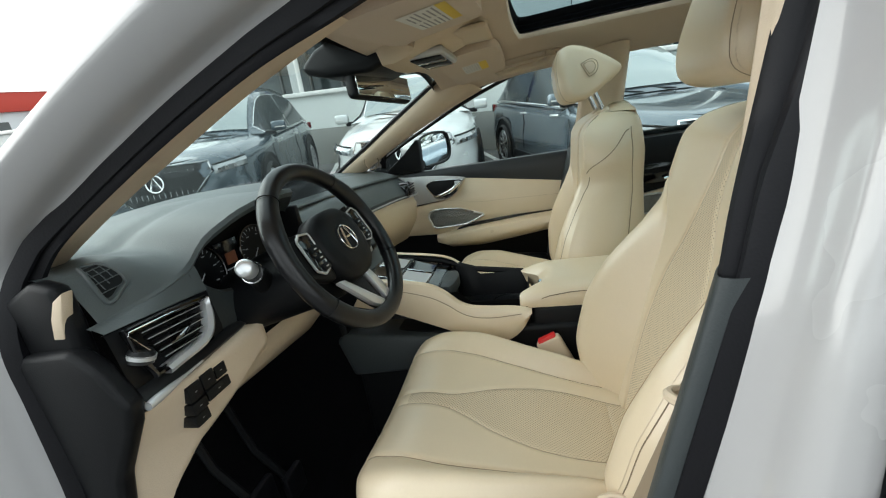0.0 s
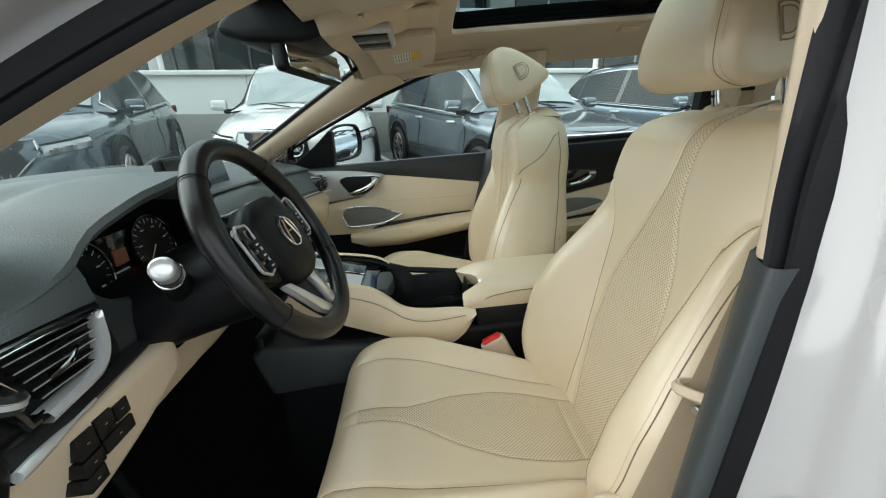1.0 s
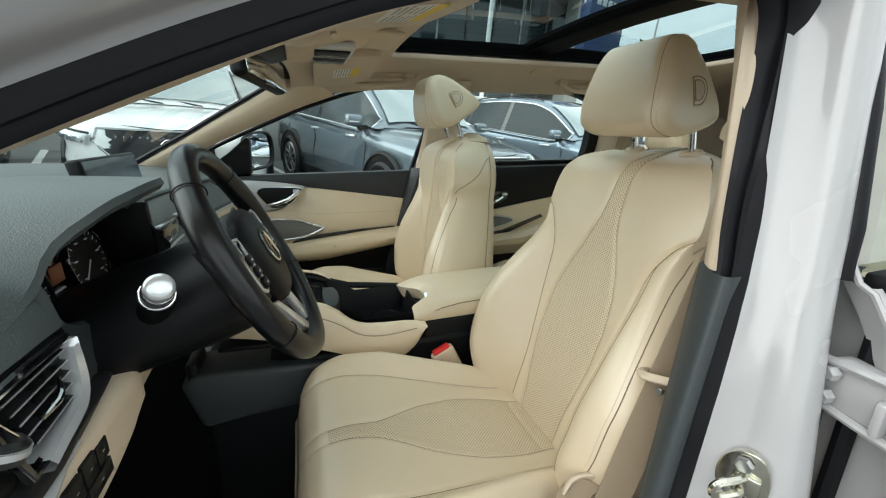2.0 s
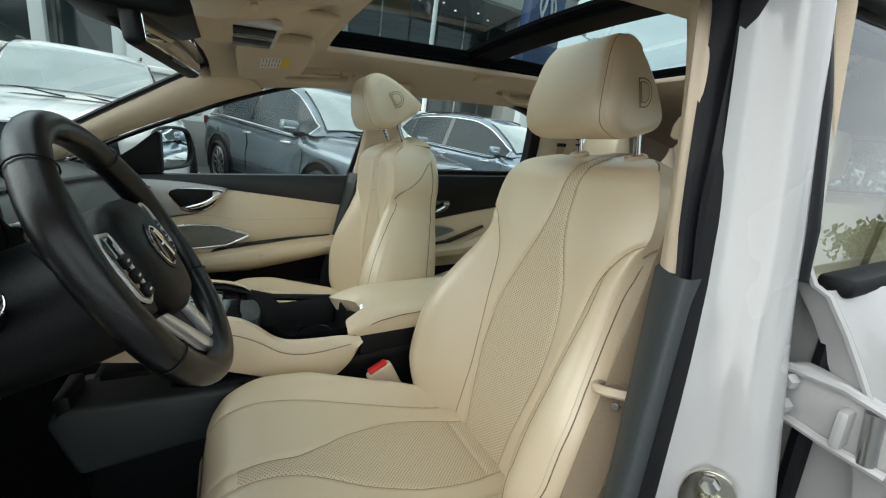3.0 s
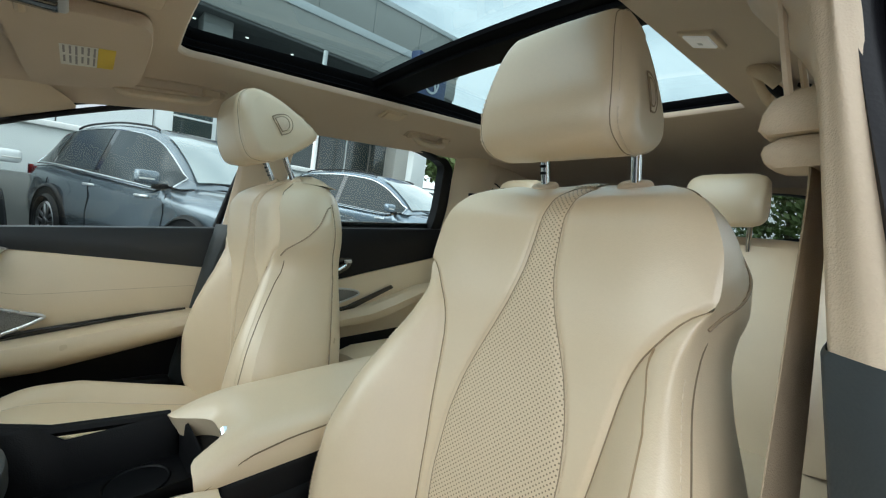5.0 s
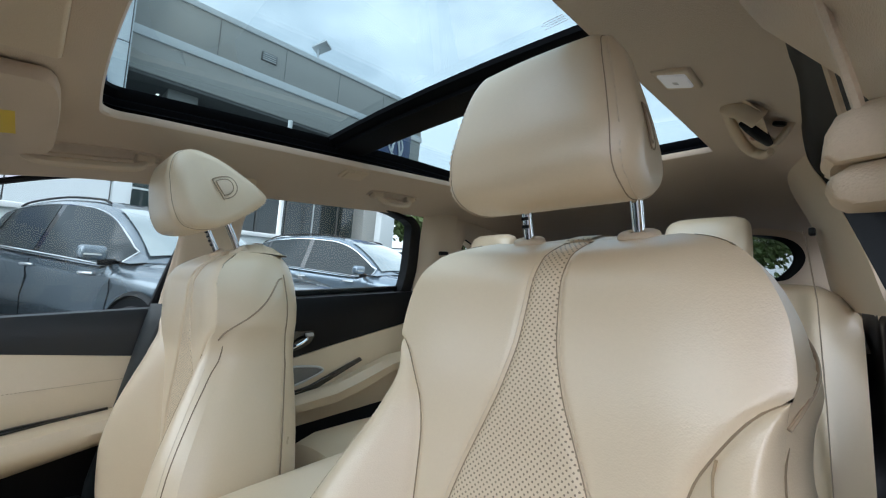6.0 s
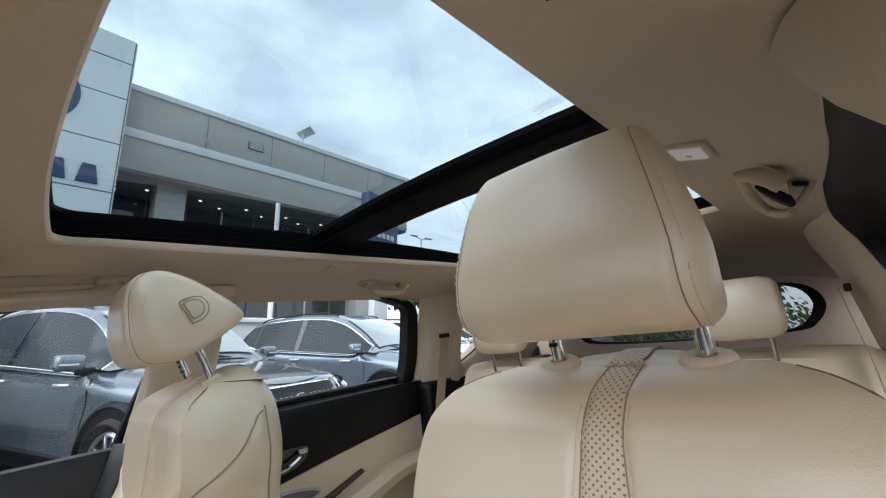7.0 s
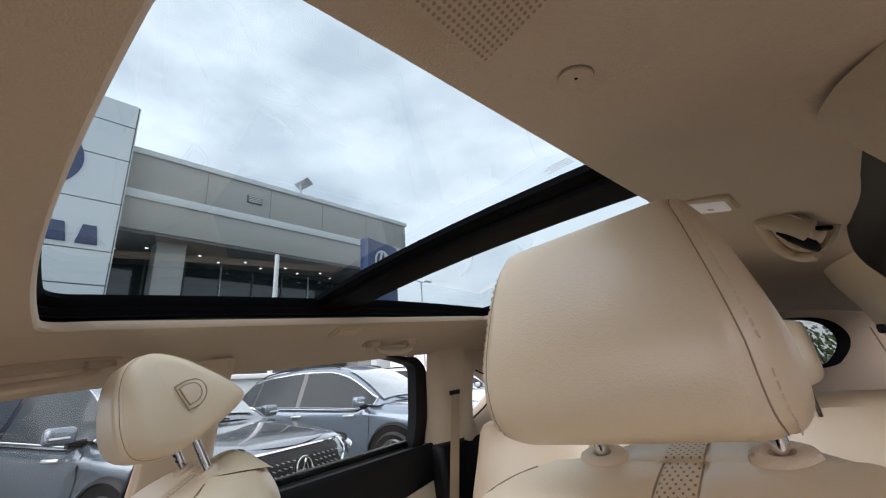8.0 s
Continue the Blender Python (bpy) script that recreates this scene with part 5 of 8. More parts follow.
def dome_lamp(side):
    t = thing("dome_lamp", "small white rectangular reading lamp in the headliner" if side < 0 else "small beige reading lamp cover in the headliner", "reading lamp", group="reading lamps")
    y, x = -0.212, 0.422
    z = head_z(x, y)
    m = pose(side * x, y, z, 0, side * 16, 0)
    part("bezel", box(-0.026, 0.026, -0.040, 0.040, -0.005, 0.010, 0.004, 3, m), M_TRIM, t)
    part("lens", box(-0.019, 0.019, -0.024, 0.030, -0.008, 0.004, 0.003, 2, m), M_DOME if side < 0 else M_TRIM, t, "white lamp lens" if side < 0 else "beige lamp cover")
    part("switch_mark", box(-0.004, 0.004, -0.006, 0.006, -0.0085, -0.004, 0.001, 1, m), M_LENS if side < 0 else M_TRIM, t)


dome_lamp(-1)
dome_lamp(1)


def liner_fittings():
    t = thing("speaker_panel", "square perforated microphone panel in the headliner", "microphone panel")
    m = pose(-0.446, 0.278, head_z(-0.446, 0.278) - 0.001, 0, 13, 4)
    dots = bmesh.new()
    part("panel", box(-0.036, 0.036, -0.036, 0.036, -0.002, 0.004, 0.0015, 2, m), M_CLOTH, t)
    for i in range(22):
        for j in range(22):
            x, y = -0.033 + i * 0.00314, -0.033 + j * 0.00314
            c = m @ Vector((x, y, -0.0024))
            s = 0.0010
            vs = [dots.verts.new(m @ Vector((x + s * math.cos(k * math.pi / 3), y + s * math.sin(k * math.pi / 3), -0.0024))) for k in range(6)]
            dots.faces.new(vs)
    part("perforation", dots, M_PIPE, t)
    t2 = thing("screw_cap", "round beige cap in the headliner", "screw cap")
    z = head_z(-0.432, 0.178)
    part("cap", disc((-0.428, 0.178, z), (0.25, 0, -1), 0.0098, 0.0012), M_CLOTH, t2)
    part("rim", disc((-0.428, 0.178, z + 0.001), (0.25, 0, -1), 0.0104, 0.0006, inner=0.0100), M_CREASESHADE, t2)
    part("pin_hole", disc((-0.428, 0.178, z - 0.0016), (0.25, 0, -1), 0.0009, 0.0006, 8), M_BLACK, t2)


liner_fittings()


def sun_visor(side):
    t = thing("sun_visor", "beige sun visor folded up, with a printed warning label", "sun visor", group="sun visors")
    y0, y1 = 0.595, 0.425
    poly = smooth_poly([(0.17, y0), (0.35, y0), (0.50, y0 - 0.01), (0.525, y0 - 0.04), (0.515, y1 + 0.05), (0.48, y1), (0.35, y1 - 0.008), (0.19, y1), (0.165, y1 + 0.04), (0.16, y0 - 0.05)], 60)
    bm = bmesh.new()
    rows = []
    for h in (0.0, 0.004, 0.016, 0.020):
        g = 0.985 if h in (0.0, 0.020) else 1.0
        rows.append([(side * (0.345 + (a - 0.345) * g), 0.51 + (b - 0.51) * g, head_z(0.345, b) - 0.042 + h - (a - 0.345) * 0.10) for a, b in poly])
    part("panel", rows_mesh(rows, close_u=True, caps=True), M_CLOTH, t)
    zf = lambda a, b: head_z(0.345, b) - 0.0425 - (a - 0.345) * 0.10
    def sticker(name, a0, a1, b0, b1, mat, d):
        q = bmesh.new()
        vs = [q.verts.new((side * a, b, zf(a, b) - d)) for a, b in ((a0, b0), (a1, b0), (a1, b1), (a0, b1))]
        q.faces.new(vs)
        return part(name, q, mat, t)
    if side < 0:
        sticker("label", 0.262, 0.432, 0.466, 0.522, M_PAPER, 0.0008)
        sticker("yellow_label", 0.262, 0.432, 0.450, 0.466, M_YELLOW, 0.0008)
    else:
        sticker("label", 0.285, 0.385, 0.490, 0.540, M_PAPER, 0.0008)
        sticker("yellow_label", 0.285, 0.385, 0.466, 0.490, M_YELLOW, 0.0008)
    q = bmesh.new()
    for r in range(12):
        c, rr = divmod(r, 6)
        lo_, hi_ = (0.266, 0.430) if side < 0 else (0.289, 0.381)
        a0 = lo_ + (hi_ - lo_) * c * 0.5
        a1, b = a0 + (hi_ - lo_) * (0.46 - 0.05 * (rr % 3)), (0.470 if side < 0 else 0.493) + 0.0080 * rr
        vs = [q.verts.new((side * a, bb, zf(a, bb) - 0.0012)) for a, bb in ((a0, b), (a1, b), (a1, b + 0.003), (a0, b + 0.003))]
        q.faces.new(vs)
    part("print_bars", q, M_PRINT, t)
    part("pivot", tube([(side * 0.16, y0 - 0.02, head_z(0.2, y0) - 0.03), (side * 0.13, y0 - 0.02, head_z(0.1, y0) - 0.012)], 0.006, 8), M_TRIM, t)
    return t


sun_visor(-1)
sun_visor(1)


def overhead_console():
    t = thing("overhead_console", "beige roof console with lamp buttons and vents", "roof console")
    rows = []
    zc = lambda y: head_z(0.0, y) + 0.034
    for y, d, hw in ((0.40, 0.0, 0.10), (0.425, 0.030, 0.105), (0.50, 0.052, 0.112), (0.58, 0.064, 0.125), (0.63, 0.070, 0.125), (0.66, 0.064, 0.12), (0.675, 0.02, 0.11)):
        rows.append([(-hw - 0.01, y, zc(y) + 0.004), (-hw, y, zc(y) - d * 0.6), (-hw * 0.8, y, zc(y) - d), (0, y, zc(y) - d - 0.004), (hw * 0.8, y, zc(y) - d), (hw, y, zc(y) - d * 0.6), (hw + 0.01, y, zc(y) + 0.004)])
    part("housing", rows_mesh(rows), M_TRIM, t)
    part("button_panel", box(-0.070, 0.115, 0.525, 0.615, zc(0.575) - 0.073, zc(0.575) - 0.055, 0.006, 3), M_SATIN, t, "silver-framed lamp button panel")
    for k in range(4):
        b = part("button", box(-0.060 + 0.042 * k, -0.020 + 0.042 * k, 0.535, 0.606, zc(0.575) - 0.077, zc(0.575) - 0.068, 0.003), M_GLOSSBLACK if k % 2 else M_BLACK, t)
    part("glasses_lid", box(-0.085, 0.085, 0.425, 0.525, zc(0.48) - 0.054, zc(0.48) - 0.044, 0.006, 3, pose(0, 0, 0)), M_TRIM, t)
    return t


overhead_console()


def rear_view_mirror():
    t = thing("rear_view_mirror", "black-framed rear view mirror on a short arm", "mirror")
    m = pose(0.024, 0.706, 1.421, 84, 0, -14.6) @ pose(0, 0, 0, 0, 0, -4.5)
    part("housing", box(-0.122, 0.122, -0.034, 0.034, -0.028, 0.004, 0.012, 4, m), M_BLACK, t)
    part("glass", box(-0.115, 0.115, -0.029, 0.029, 0.003, 0.006, 0.002, 2, m), M_MIRROR, t, "silvered mirror glass")
    part("buttons", box(-0.03, 0.03, -0.0335, -0.0295, 0.003, 0.0075, 0.001, 1, m), M_GLOSSBLACK, t)
    part("arm", tube([(0.020, 0.735, 1.425), (0.012, 0.77, 1.44), (0.0, 0.79, 1.460)], 0.012, 8), M_BLACK, t)


rear_view_mirror()


def door_mirror(side):
    t = thing("door_mirror", "white door mirror with a black foot on the passenger door", "door mirror")
    m = pose(side * 0.985, 0.835, 1.205, 0, 0, -side * 21)
    prof = smooth_poly([(-0.135, 0.050), (-0.06, 0.078), (0.08, 0.080), (0.135, 0.055), (0.142, -0.02), (0.10, -0.066), (-0.02, -0.074), (-0.115, -0.066), (-0.142, -0.01)], 48)
    rows = []
    for y, g in ((-0.012, 0.955), (-0.016, 0.985), (-0.012, 1.0), (0.02, 1.02), (0.07, 0.97), (0.11, 0.82), (0.135, 0.55), (0.142, 0.25)):
        rows.append([(a * g, y, b * g) for a, b in prof])
    part("shell", rows_mesh(rows, close_u=True), M_WHITE, t).matrix_local = m
    q = bmesh.new()
    vs = [q.verts.new((a * 0.95, -0.006, b * 0.95)) for a, b in prof]
    q.faces.new(vs)
    part("glass", q, M_MIRROR, t, "silvered mirror glass").matrix_local = m
    part("rim", tube([(a * 0.965, -0.012, b * 0.965) for a, b in prof], 0.006, 6, closed=True), M_BLACK, t).matrix_local = m
    part("foot", prism([(0.832, 1.135), (0.99, 1.135), (0.985, 1.158), (0.90, 1.215), (0.835, 1.270), (0.825, 1.262)], "x", side * 0.69, side * 0.745, 0.005), M_BLACK, t, "black triangular mirror foot")
    part("arm", box(side * 0.74, side * 0.90, 0.86, 0.93, 1.13, 1.17, 0.015, 3), M_BLACK, t)


door_mirror(1)


# ---- rear seat and the back of the cabin ----
def rear_bench():
    t = thing("rear_bench", "beige leather rear bench behind the front seats", "rear seat")
    for x0, x1 in ((-0.62, -0.13), (-0.13, 0.13), (0.13, 0.555)):
        rows = []
        for k, (y, z) in enumerate([(-0.62, 0.70), (-0.66, 0.80), (-0.72, 0.95), (-0.79, 1.10), (-0.82, 1.165), (-0.845, 1.185), (-0.88, 1.185), (-0.91, 1.16), (-0.93, 1.05), (-0.90, 0.70)]):
            row = []
            for u in steps(0, 1, 14):
                x = x0 + 0.003 + (x1 - x0 - 0.006) * u
                b = math.sin(math.pi * u) ** 0.5
                cut = 0.03 * max(0.0, (abs(x) - 0.54) / 0.08) ** 2
                row.append((x, y + (0.025 * b if k < 5 else 0), z - 0.020 * (1 - b) * (1 if 3 <= k <= 7 else 0) - (cut * 2 if z > 1.1 else 0)))
            rows.append(row)
        part("backrest", rows_mesh(rows), M_LEATHER, t)
    rows = []
    for y, z in ((-0.64, 0.69), (-0.55, 0.70), (-0.35, 0.715), (-0.20, 0.72), (-0.14, 0.705), (-0.11, 0.66), (-0.11, 0.50)):
        rows.append([(x, y, z + 0.012 * math.cos(x * 13)) for x in steps(-0.62, 0.62, 30)])
    part("cushion", rows_mesh(rows), M_LEATHER, t)
    for cx in (-0.345, 0.33):
        prof = spline([(0, -0.72, 1.225), (0, -0.71, 1.28), (0, -0.73, 1.335), (0, -0.77, 1.352), (0, -0.80, 1.335), (0, -0.815, 1.27), (0, -0.80, 1.222), (0, -0.76, 1.212)], 36, closed=True)
        rows = []
        for x in (-0.118, -0.114, -0.104, -0.08, -0.04, 0, 0.04, 0.08, 0.104, 0.114, 0.118):
            g = math.sqrt(max(0.05, 1 - (abs(x) / 0.121) ** 6)) * 0.5 + 0.5
            rows.append([(cx + x * 0.76, -0.765 + (p.y + 0.765) * g, 1.283 + (p.z - 1.283) * g) for p in prof])
        part("headrest", rows_mesh(rows, close_u=True, caps=True), M_LEATHER, t, "beige leather rear headrest")
        for s in (-1, 1):
            part("post", tube([(cx + s * 0.055, -0.79, 1.15), (cx + s * 0.055, -0.78, 1.24)], 0.006, 10), M_CHROME, t)
    return t


rear_bench()


def rear_shell():
    """Quarter panels, hatch and the far end of the cabin."""
    for side in (-1, 1):
        t = thing("pillar_c_left" if side < 0 else "pillar_c_right", "beige rear pillar trim with a small quarter window", "pillar", kind="structure")
        rows = []
        for z in steps(0.45, 1.46, 18):
            x = 0.70 - max(0.0, z - 1.13) * 0.24
            rows.append([(side * (x + 0.02), -0.70, z), (side * (x - 0.01), -0.73, z), (side * (x - 0.035), -0.78, z), (side * (x - 0.045), -0.84, z)])
        if side < 0:
            # the trim stands well into the cabin beside the bench
            front = [(-0.546, -0.585, 1.440), (-0.553, -0.627, 1.421), (-0.573, -0.654, 1.384), (-0.597, -0.667, 1.318), (-0.621, -0.674, 1.248), (-0.65, -0.68, 1.13)]
            rear = [(-0.50, -0.90, 1.44), (-0.510, -0.90, 1.402), (-0.545, -0.90, 1.306), (-0.572, -0.90, 1.15), (-0.60, -0.90, 1.12)]
            rows = [[f.lerp(b, k / 10) + Vector((0.010 * math.sin(math.pi * k / 10), 0, 0)) for k in range(11)] + [b + Vector((-0.012, -0.02, 0)), b + Vector((-0.09, -0.06, 0))] for f, b in zip(spline(front, 20), spline(rear, 20))]
        part("belt_panel", rows_mesh(rows), M_TRIM, t, "beige panel with the rear belt's slot")
        # ring round the quarter window
        hole = [(-0.875, 1.352), (-0.93, 1.345), (-0.99, 1.315), (-1.045, 1.272), (-0.99, 1.225), (-0.92, 1.19), (-0.865, 1.178), (-0.852, 1.25)]
        hp = smooth_poly([(a - (0.055 if side > 0 else 0.0), b) for a, b in hole], 40)
        rows = []
        for g, dx in ((1.0, 0.075), (1.0, 0.02), (1.10, 0.002), (1.45, -0.012), (2.4, -0.012), (4.2, 0.0)):
            rows.append([(side * (0.700 - max(0.0, min(b, 1.45) - 1.13) * 0.26 + dx - 0.03), max(-1.66, min(-0.83, -0.94 + (a + 0.94) * g)), max(0.45, min(1.47, 1.262 + (b - 1.262) * g))) for a, b in hp])
        part("quarter_trim", rows_mesh(rows, close_u=True), M_TRIM, t)
        q = bmesh.new()
        vs = [q.verts.new((side * (0.70 - max(0, b - 1.13) * 0.26 + 0.05), a, b)) for a, b in hp]
        q.faces.new(vs)
        part("quarter_pane", q, M_SIDEGLASS, t).visible_shadow = False
        part("window_rim", tube([(side * (0.70 - max(0, b - 1.13) * 0.26 - 0.008), a, b) for a, b in hp], 0.004, 6, closed=True), M_RUBBER, t)
        # all black: stands for black trim and for the deep shade beside the bench
        part("side_wall", box(side * 0.64, side * 0.72, -1.66, -0.70, 0.33, 1.125, 0.02, 3), M_BLACK, t)
        part("belt_slot", box(side * 0.628, side * 0.640, -0.815, -0.765, 1.335, 1.352, 0.003, m=Matrix.Translation((0.090, 0.0, -0.040)) if side < 0 else Matrix.Translation((-0.030, 0.014, -0.052))), M_BLACK, t)
        b = thing("rear_belt", "tan rear seat belt hanging from the pillar", "seat belt", group="rear belts")
        part("webbing", ribbon([(-0.530, -0.79, 1.308), (-0.548, -0.74, 1.15), (-0.556, -0.65, 0.95), (-0.56, -0.62, 0.75)] if side < 0 else [(0.600, -0.774, 1.286), (0.600, -0.738, 1.15), (0.600, -0.684, 0.95), (0.600, -0.630, 0.75)], [Vector((0, 1, 0))] * 4, 0.045), M_BELT, b)
    t = thing("hatch", "rear hatch with a wide dark-edged window", "hatch", kind="structure")
    win = smooth_poly([(-0.46, 1.27), (-0.40, 1.335), (-0.2, 1.355), (0.2, 1.355), (0.40, 1.335), (0.46, 1.27), (0.43, 1.20), (0.35, 1.17), (0, 1.16), (-0.35, 1.17), (-0.43, 1.20)], 60)
    rows = []
    for g, dy in ((1.0, -0.02), (1.0, 0.0), (1.08, 0.012), (1.5, 0.012), (4.0, 0.012)):
        rows.append([(max(-0.72, min(0.72, a * g)), -1.66 + dy + (max(0.33, min(1.47, 1.28 + (b - 1.28) * g)) - 1.2) * 0.12, max(0.33, min(1.47, 1.28 + (b - 1.28) * g))) for a, b in win])
    part("inner_trim", rows_mesh(rows[2:], close_u=True), M_TRIM, t)
    part("window_edge", rows_mesh(rows[:3], close_u=True), M_BLACK, t)
    q = bmesh.new()
    vs = [q.verts.new((a, -1.67 + (b - 1.2) * 0.12, b)) for a, b in win]
    q.faces.new(vs)
    part("rear_pane", q, M_TAILGLASS, t).visible_shadow = False
    sh = rows_mesh([[(x, y, z) for x in steps(-0.63, 0.63, 6)] for y, z in ((-0.93, 1.02), (-1.2, 1.03), (-1.62, 1.03), (-1.64, 0.95))])
    built("cargo_cover", sh, M_BLACK, "dark cargo cover behind the rear bench", "cargo cover")


rear_shell()

# ---- dashboard ----
LIP_Z = [(-0.69, 1.140), (-0.62, 1.143), (-0.56, 1.150), (-0.52, 1.162), (-0.47, 1.200), (-0.42, 1.224), (-0.36, 1.236), (-0.28, 1.232), (-0.225, 1.218), (-0.195, 1.185), (-0.15, 1.172), (0.0, 1.166), (0.2, 1.160), (0.45, 1.150), (0.66, 1.135)]
LIP_Y = [(-0.69, 0.893), (-0.56, 0.897), (-0.50, 0.900), (-0.44, 0.868), (-0.36, 0.836), (-0.28, 0.848), (-0.22, 0.890), (-0.17, 0.960), (0.0, 0.965), (0.3, 0.955), (0.66, 0.930)]


def dash_far(x):
    return 1.36 - 0.20 * (x / 0.64) ** 2, 1.234 - 0.030 * (x / 0.64) ** 2 - 0.03 * max(0.0, x)


def dash_top(x, v):
    """A point of the dash's upper skin; v runs from its rear lip to the windscreen."""
    y0, z0 = ease(LIP_Y, x), ease(LIP_Z, x)
    y1, z1 = dash_far(x)
    y = y0 + (y1 - y0) * v
    ridge = -0.010 * math.exp(-((v - 0.42) / 0.05) ** 2) * (1 if x < -0.1 else 0.4)
    z = z0 + (z1 - z0) * v + 0.010 * math.sin(math.pi * v) + ridge * 0.6
    if x < -0.5:
        z += 0.050 * min(1.0, (-0.5 - x) / 0.09) * math.sin(math.pi * 0.5 * min(1.0, v / 0.16)) * (1 - v)
    return Vector((x, y, z))


def knee_y(x, z):
    """Face of the knee panel; it falls back towards the door's end cap."""
    u = (x + 0.69) / 0.238
    k = (1 - u) ** 2.5
    left = lerp([(0.70, 0.98), (0.80, 0.965), (0.929, 0.917), (1.012, 0.862), (1.034, 0.848)], z)
    return 0.856 + 0.004 * u + (left - 0.850) * k + 0.25 * max(0.0, 0.97 - z) * (1 - k)


def dashboard():
    t = thing("dashboard", "charcoal dashboard with beige lower panels and silver vents", "dashboard")
    xs = steps(-0.676, 0.66, 90)
    top = part("upper_skin", rows_mesh([[dash_top(x, v) for v in steps(0, 1, 30)] for x in xs]), M_DASH, t, "soft charcoal upper skin")
    # lip that turns under, and the hollow behind it for the dials
    rows = []
    for x in xs:
        p = dash_top(x, 0)
        hood = -0.535 < x < -0.205
        d = 0.016 if hood else 0.010
        rows.append([p, p + Vector((0, -0.004, -d * 0.5)), p + Vector((0, 0.002, -d)), p + Vector((0, 0.10 if hood else 0.004, -d - (0.008 if hood else 0.004)))])
    part("lip", rows_mesh(rows), M_DASH, top)
    bz = rows_mesh([[(x, y, z if z < 1.2 else ease(LIP_Z, x) - 0.012) for x in steps(-0.525, -0.17, 14)] for y, z in ((0.985, 1.22), (0.975, 1.10), (0.96, 1.04), (0.94, 0.985), (0.92, 0.97))])
    part("dial_recess", bz, M_BLACK, t, "black hollow round the dials")
    for x, yy in ((-0.555, 0), (-0.190, 1)):
        part("recess_wall", prism([(0.895, 0.98), (1.06, 0.98), (1.06, 1.195 if yy else 1.13), (0.90, 1.185 if yy else 1.11)], "x", x - 0.008, x + 0.008, 0.004), M_BLACK, t)
    # black fascia below the lip
    rows = []
    skirt = []
    for x in steps(-0.69, -0.512, 16):
        u = (x + 0.69) / 0.178
        p = dash_top(x, 0)
        f = Vector((x, 0.870 + 0.019 * u, 1.131 - 0.018 * u))
        skirt.append([p + Vector((0, 0.001, -0.001)), p.lerp(f, 0.35) + Vector((0, -0.001, 0)), p.lerp(f, 0.9), f, f + Vector((0, 0.008, -0.003))])
        rows.append([f + Vector((0, 0.004, -0.001)), f + Vector((0, 0.001, -0.006)), Vector((x, 0.864 + 0.020 * u, 1.060 - 0.010 * u)), Vector((x, 0.868 + 0.018 * u, 1.045 - 0.012 * u)), Vector((x, 0.90, 1.02))])
    part("vent_brow", rows_mesh(skirt), M_DASH, top, "steeper charcoal band over the outer vent")
    part("left_fascia", rows_mesh(rows), M_BLACK, t, "black fascia round the outer vent")
    # dark face between the dials and the knee panel
    low_edge = [(-0.530, 1.152), (-0.513, 1.132), (-0.49, 1.108), (-0.471, 1.096), (-0.43, 1.086), (-0.36, 1.082), (-0.25, 1.084), (-0.19, 1.090)]
    rows = []
    for x in steps(-0.530, -0.19, 30):
        z = ease(low_edge, x)
        y = lerp([(-0.530, 0.897), (-0.47, 0.899), (-0.19, 0.905)], x)
        rows.append([Vector((x, y + 0.045, z - 0.004)), Vector((x, y + 0.004, z)), Vector((x, y - 0.003, z - 0.005)), Vector((x, y - 0.006, z - 0.025)), Vector((x, y - 0.008, 1.042)), Vector((x, y - 0.004, 1.020)), Vector((x, y + 0.03, 1.0))])
    part("dial_surround", rows_mesh(rows), M_GREY, t, "dark grey plastic face below the dials")
    mid = []
    for x in steps(-0.195, 0.66, 40):
        p = dash_top(x, 0)
        mid.append([p + Vector((0, 0.003, -0.012)), Vector((x, p.y - 0.03, p.z - 0.035)), Vector((x, p.y - 0.055, p.z - 0.075)), Vector((x, p.y - 0.05, p.z - 0.095)), Vector((x, p.y, p.z - 0.10))])
    part("mid_fascia", rows_mesh(mid), M_DASH, t, "charcoal padded band on the passenger side")
    part("chrome_line", tube([Vector((x, dash_top(x, 0).y - 0.056, dash_top(x, 0).z - 0.088)) for x in steps(0.16, 0.64, 20)], 0.0035, 6), M_SATIN, t, "thin silver line")
    low = []
    for x in steps(0.14, 0.66, 20):
        p = dash_top(x, 0)
        low.append([Vector((x, p.y - 0.048, p.z - 0.096)), Vector((x, p.y - 0.060, p.z - 0.125)), Vector((x, p.y - 0.045, p.z - 0.20)), Vector((x, p.y + 0.01, p.z - 0.28)), Vector((x, p.y + 0.10, p.z - 0.32))])
    part("glovebox_panel", rows_mesh(low), M_LEATHER, t, "padded beige glovebox panel")
    # knee panel, beige
    kn = []
    for x in steps(-0.69, -0.452, 22):
        u = (x + 0.69) / 0.238
        zb = lerp([(0.0, 0.72), (0.20, 0.850), (0.35, 0.900), (0.60, 0.932), (0.85, 0.962), (1.0, 0.972)], u)
        yk = knee_y(x, 1.012)
        top_z = 1.027 - 0.004 * u
        row = [Vector((x, 0.900, top_z)), Vector((x, yk + 0.016, top_z)), Vector((x, yk + 0.006, top_z - 0.003)), Vector((x, yk + 0.001, top_z - 0.009))]
        row += [Vector((x, knee_y(x, z), z)) for z in steps(top_z - 0.016, zb + 0.012, 10)]
        y = knee_y(x, zb)
        row += [Vector((x, y + 0.006, zb)), Vector((x, y + 0.05, zb - 0.012)), Vector((x, y + 0.16, zb - 0.03))]
        kn.append(row)
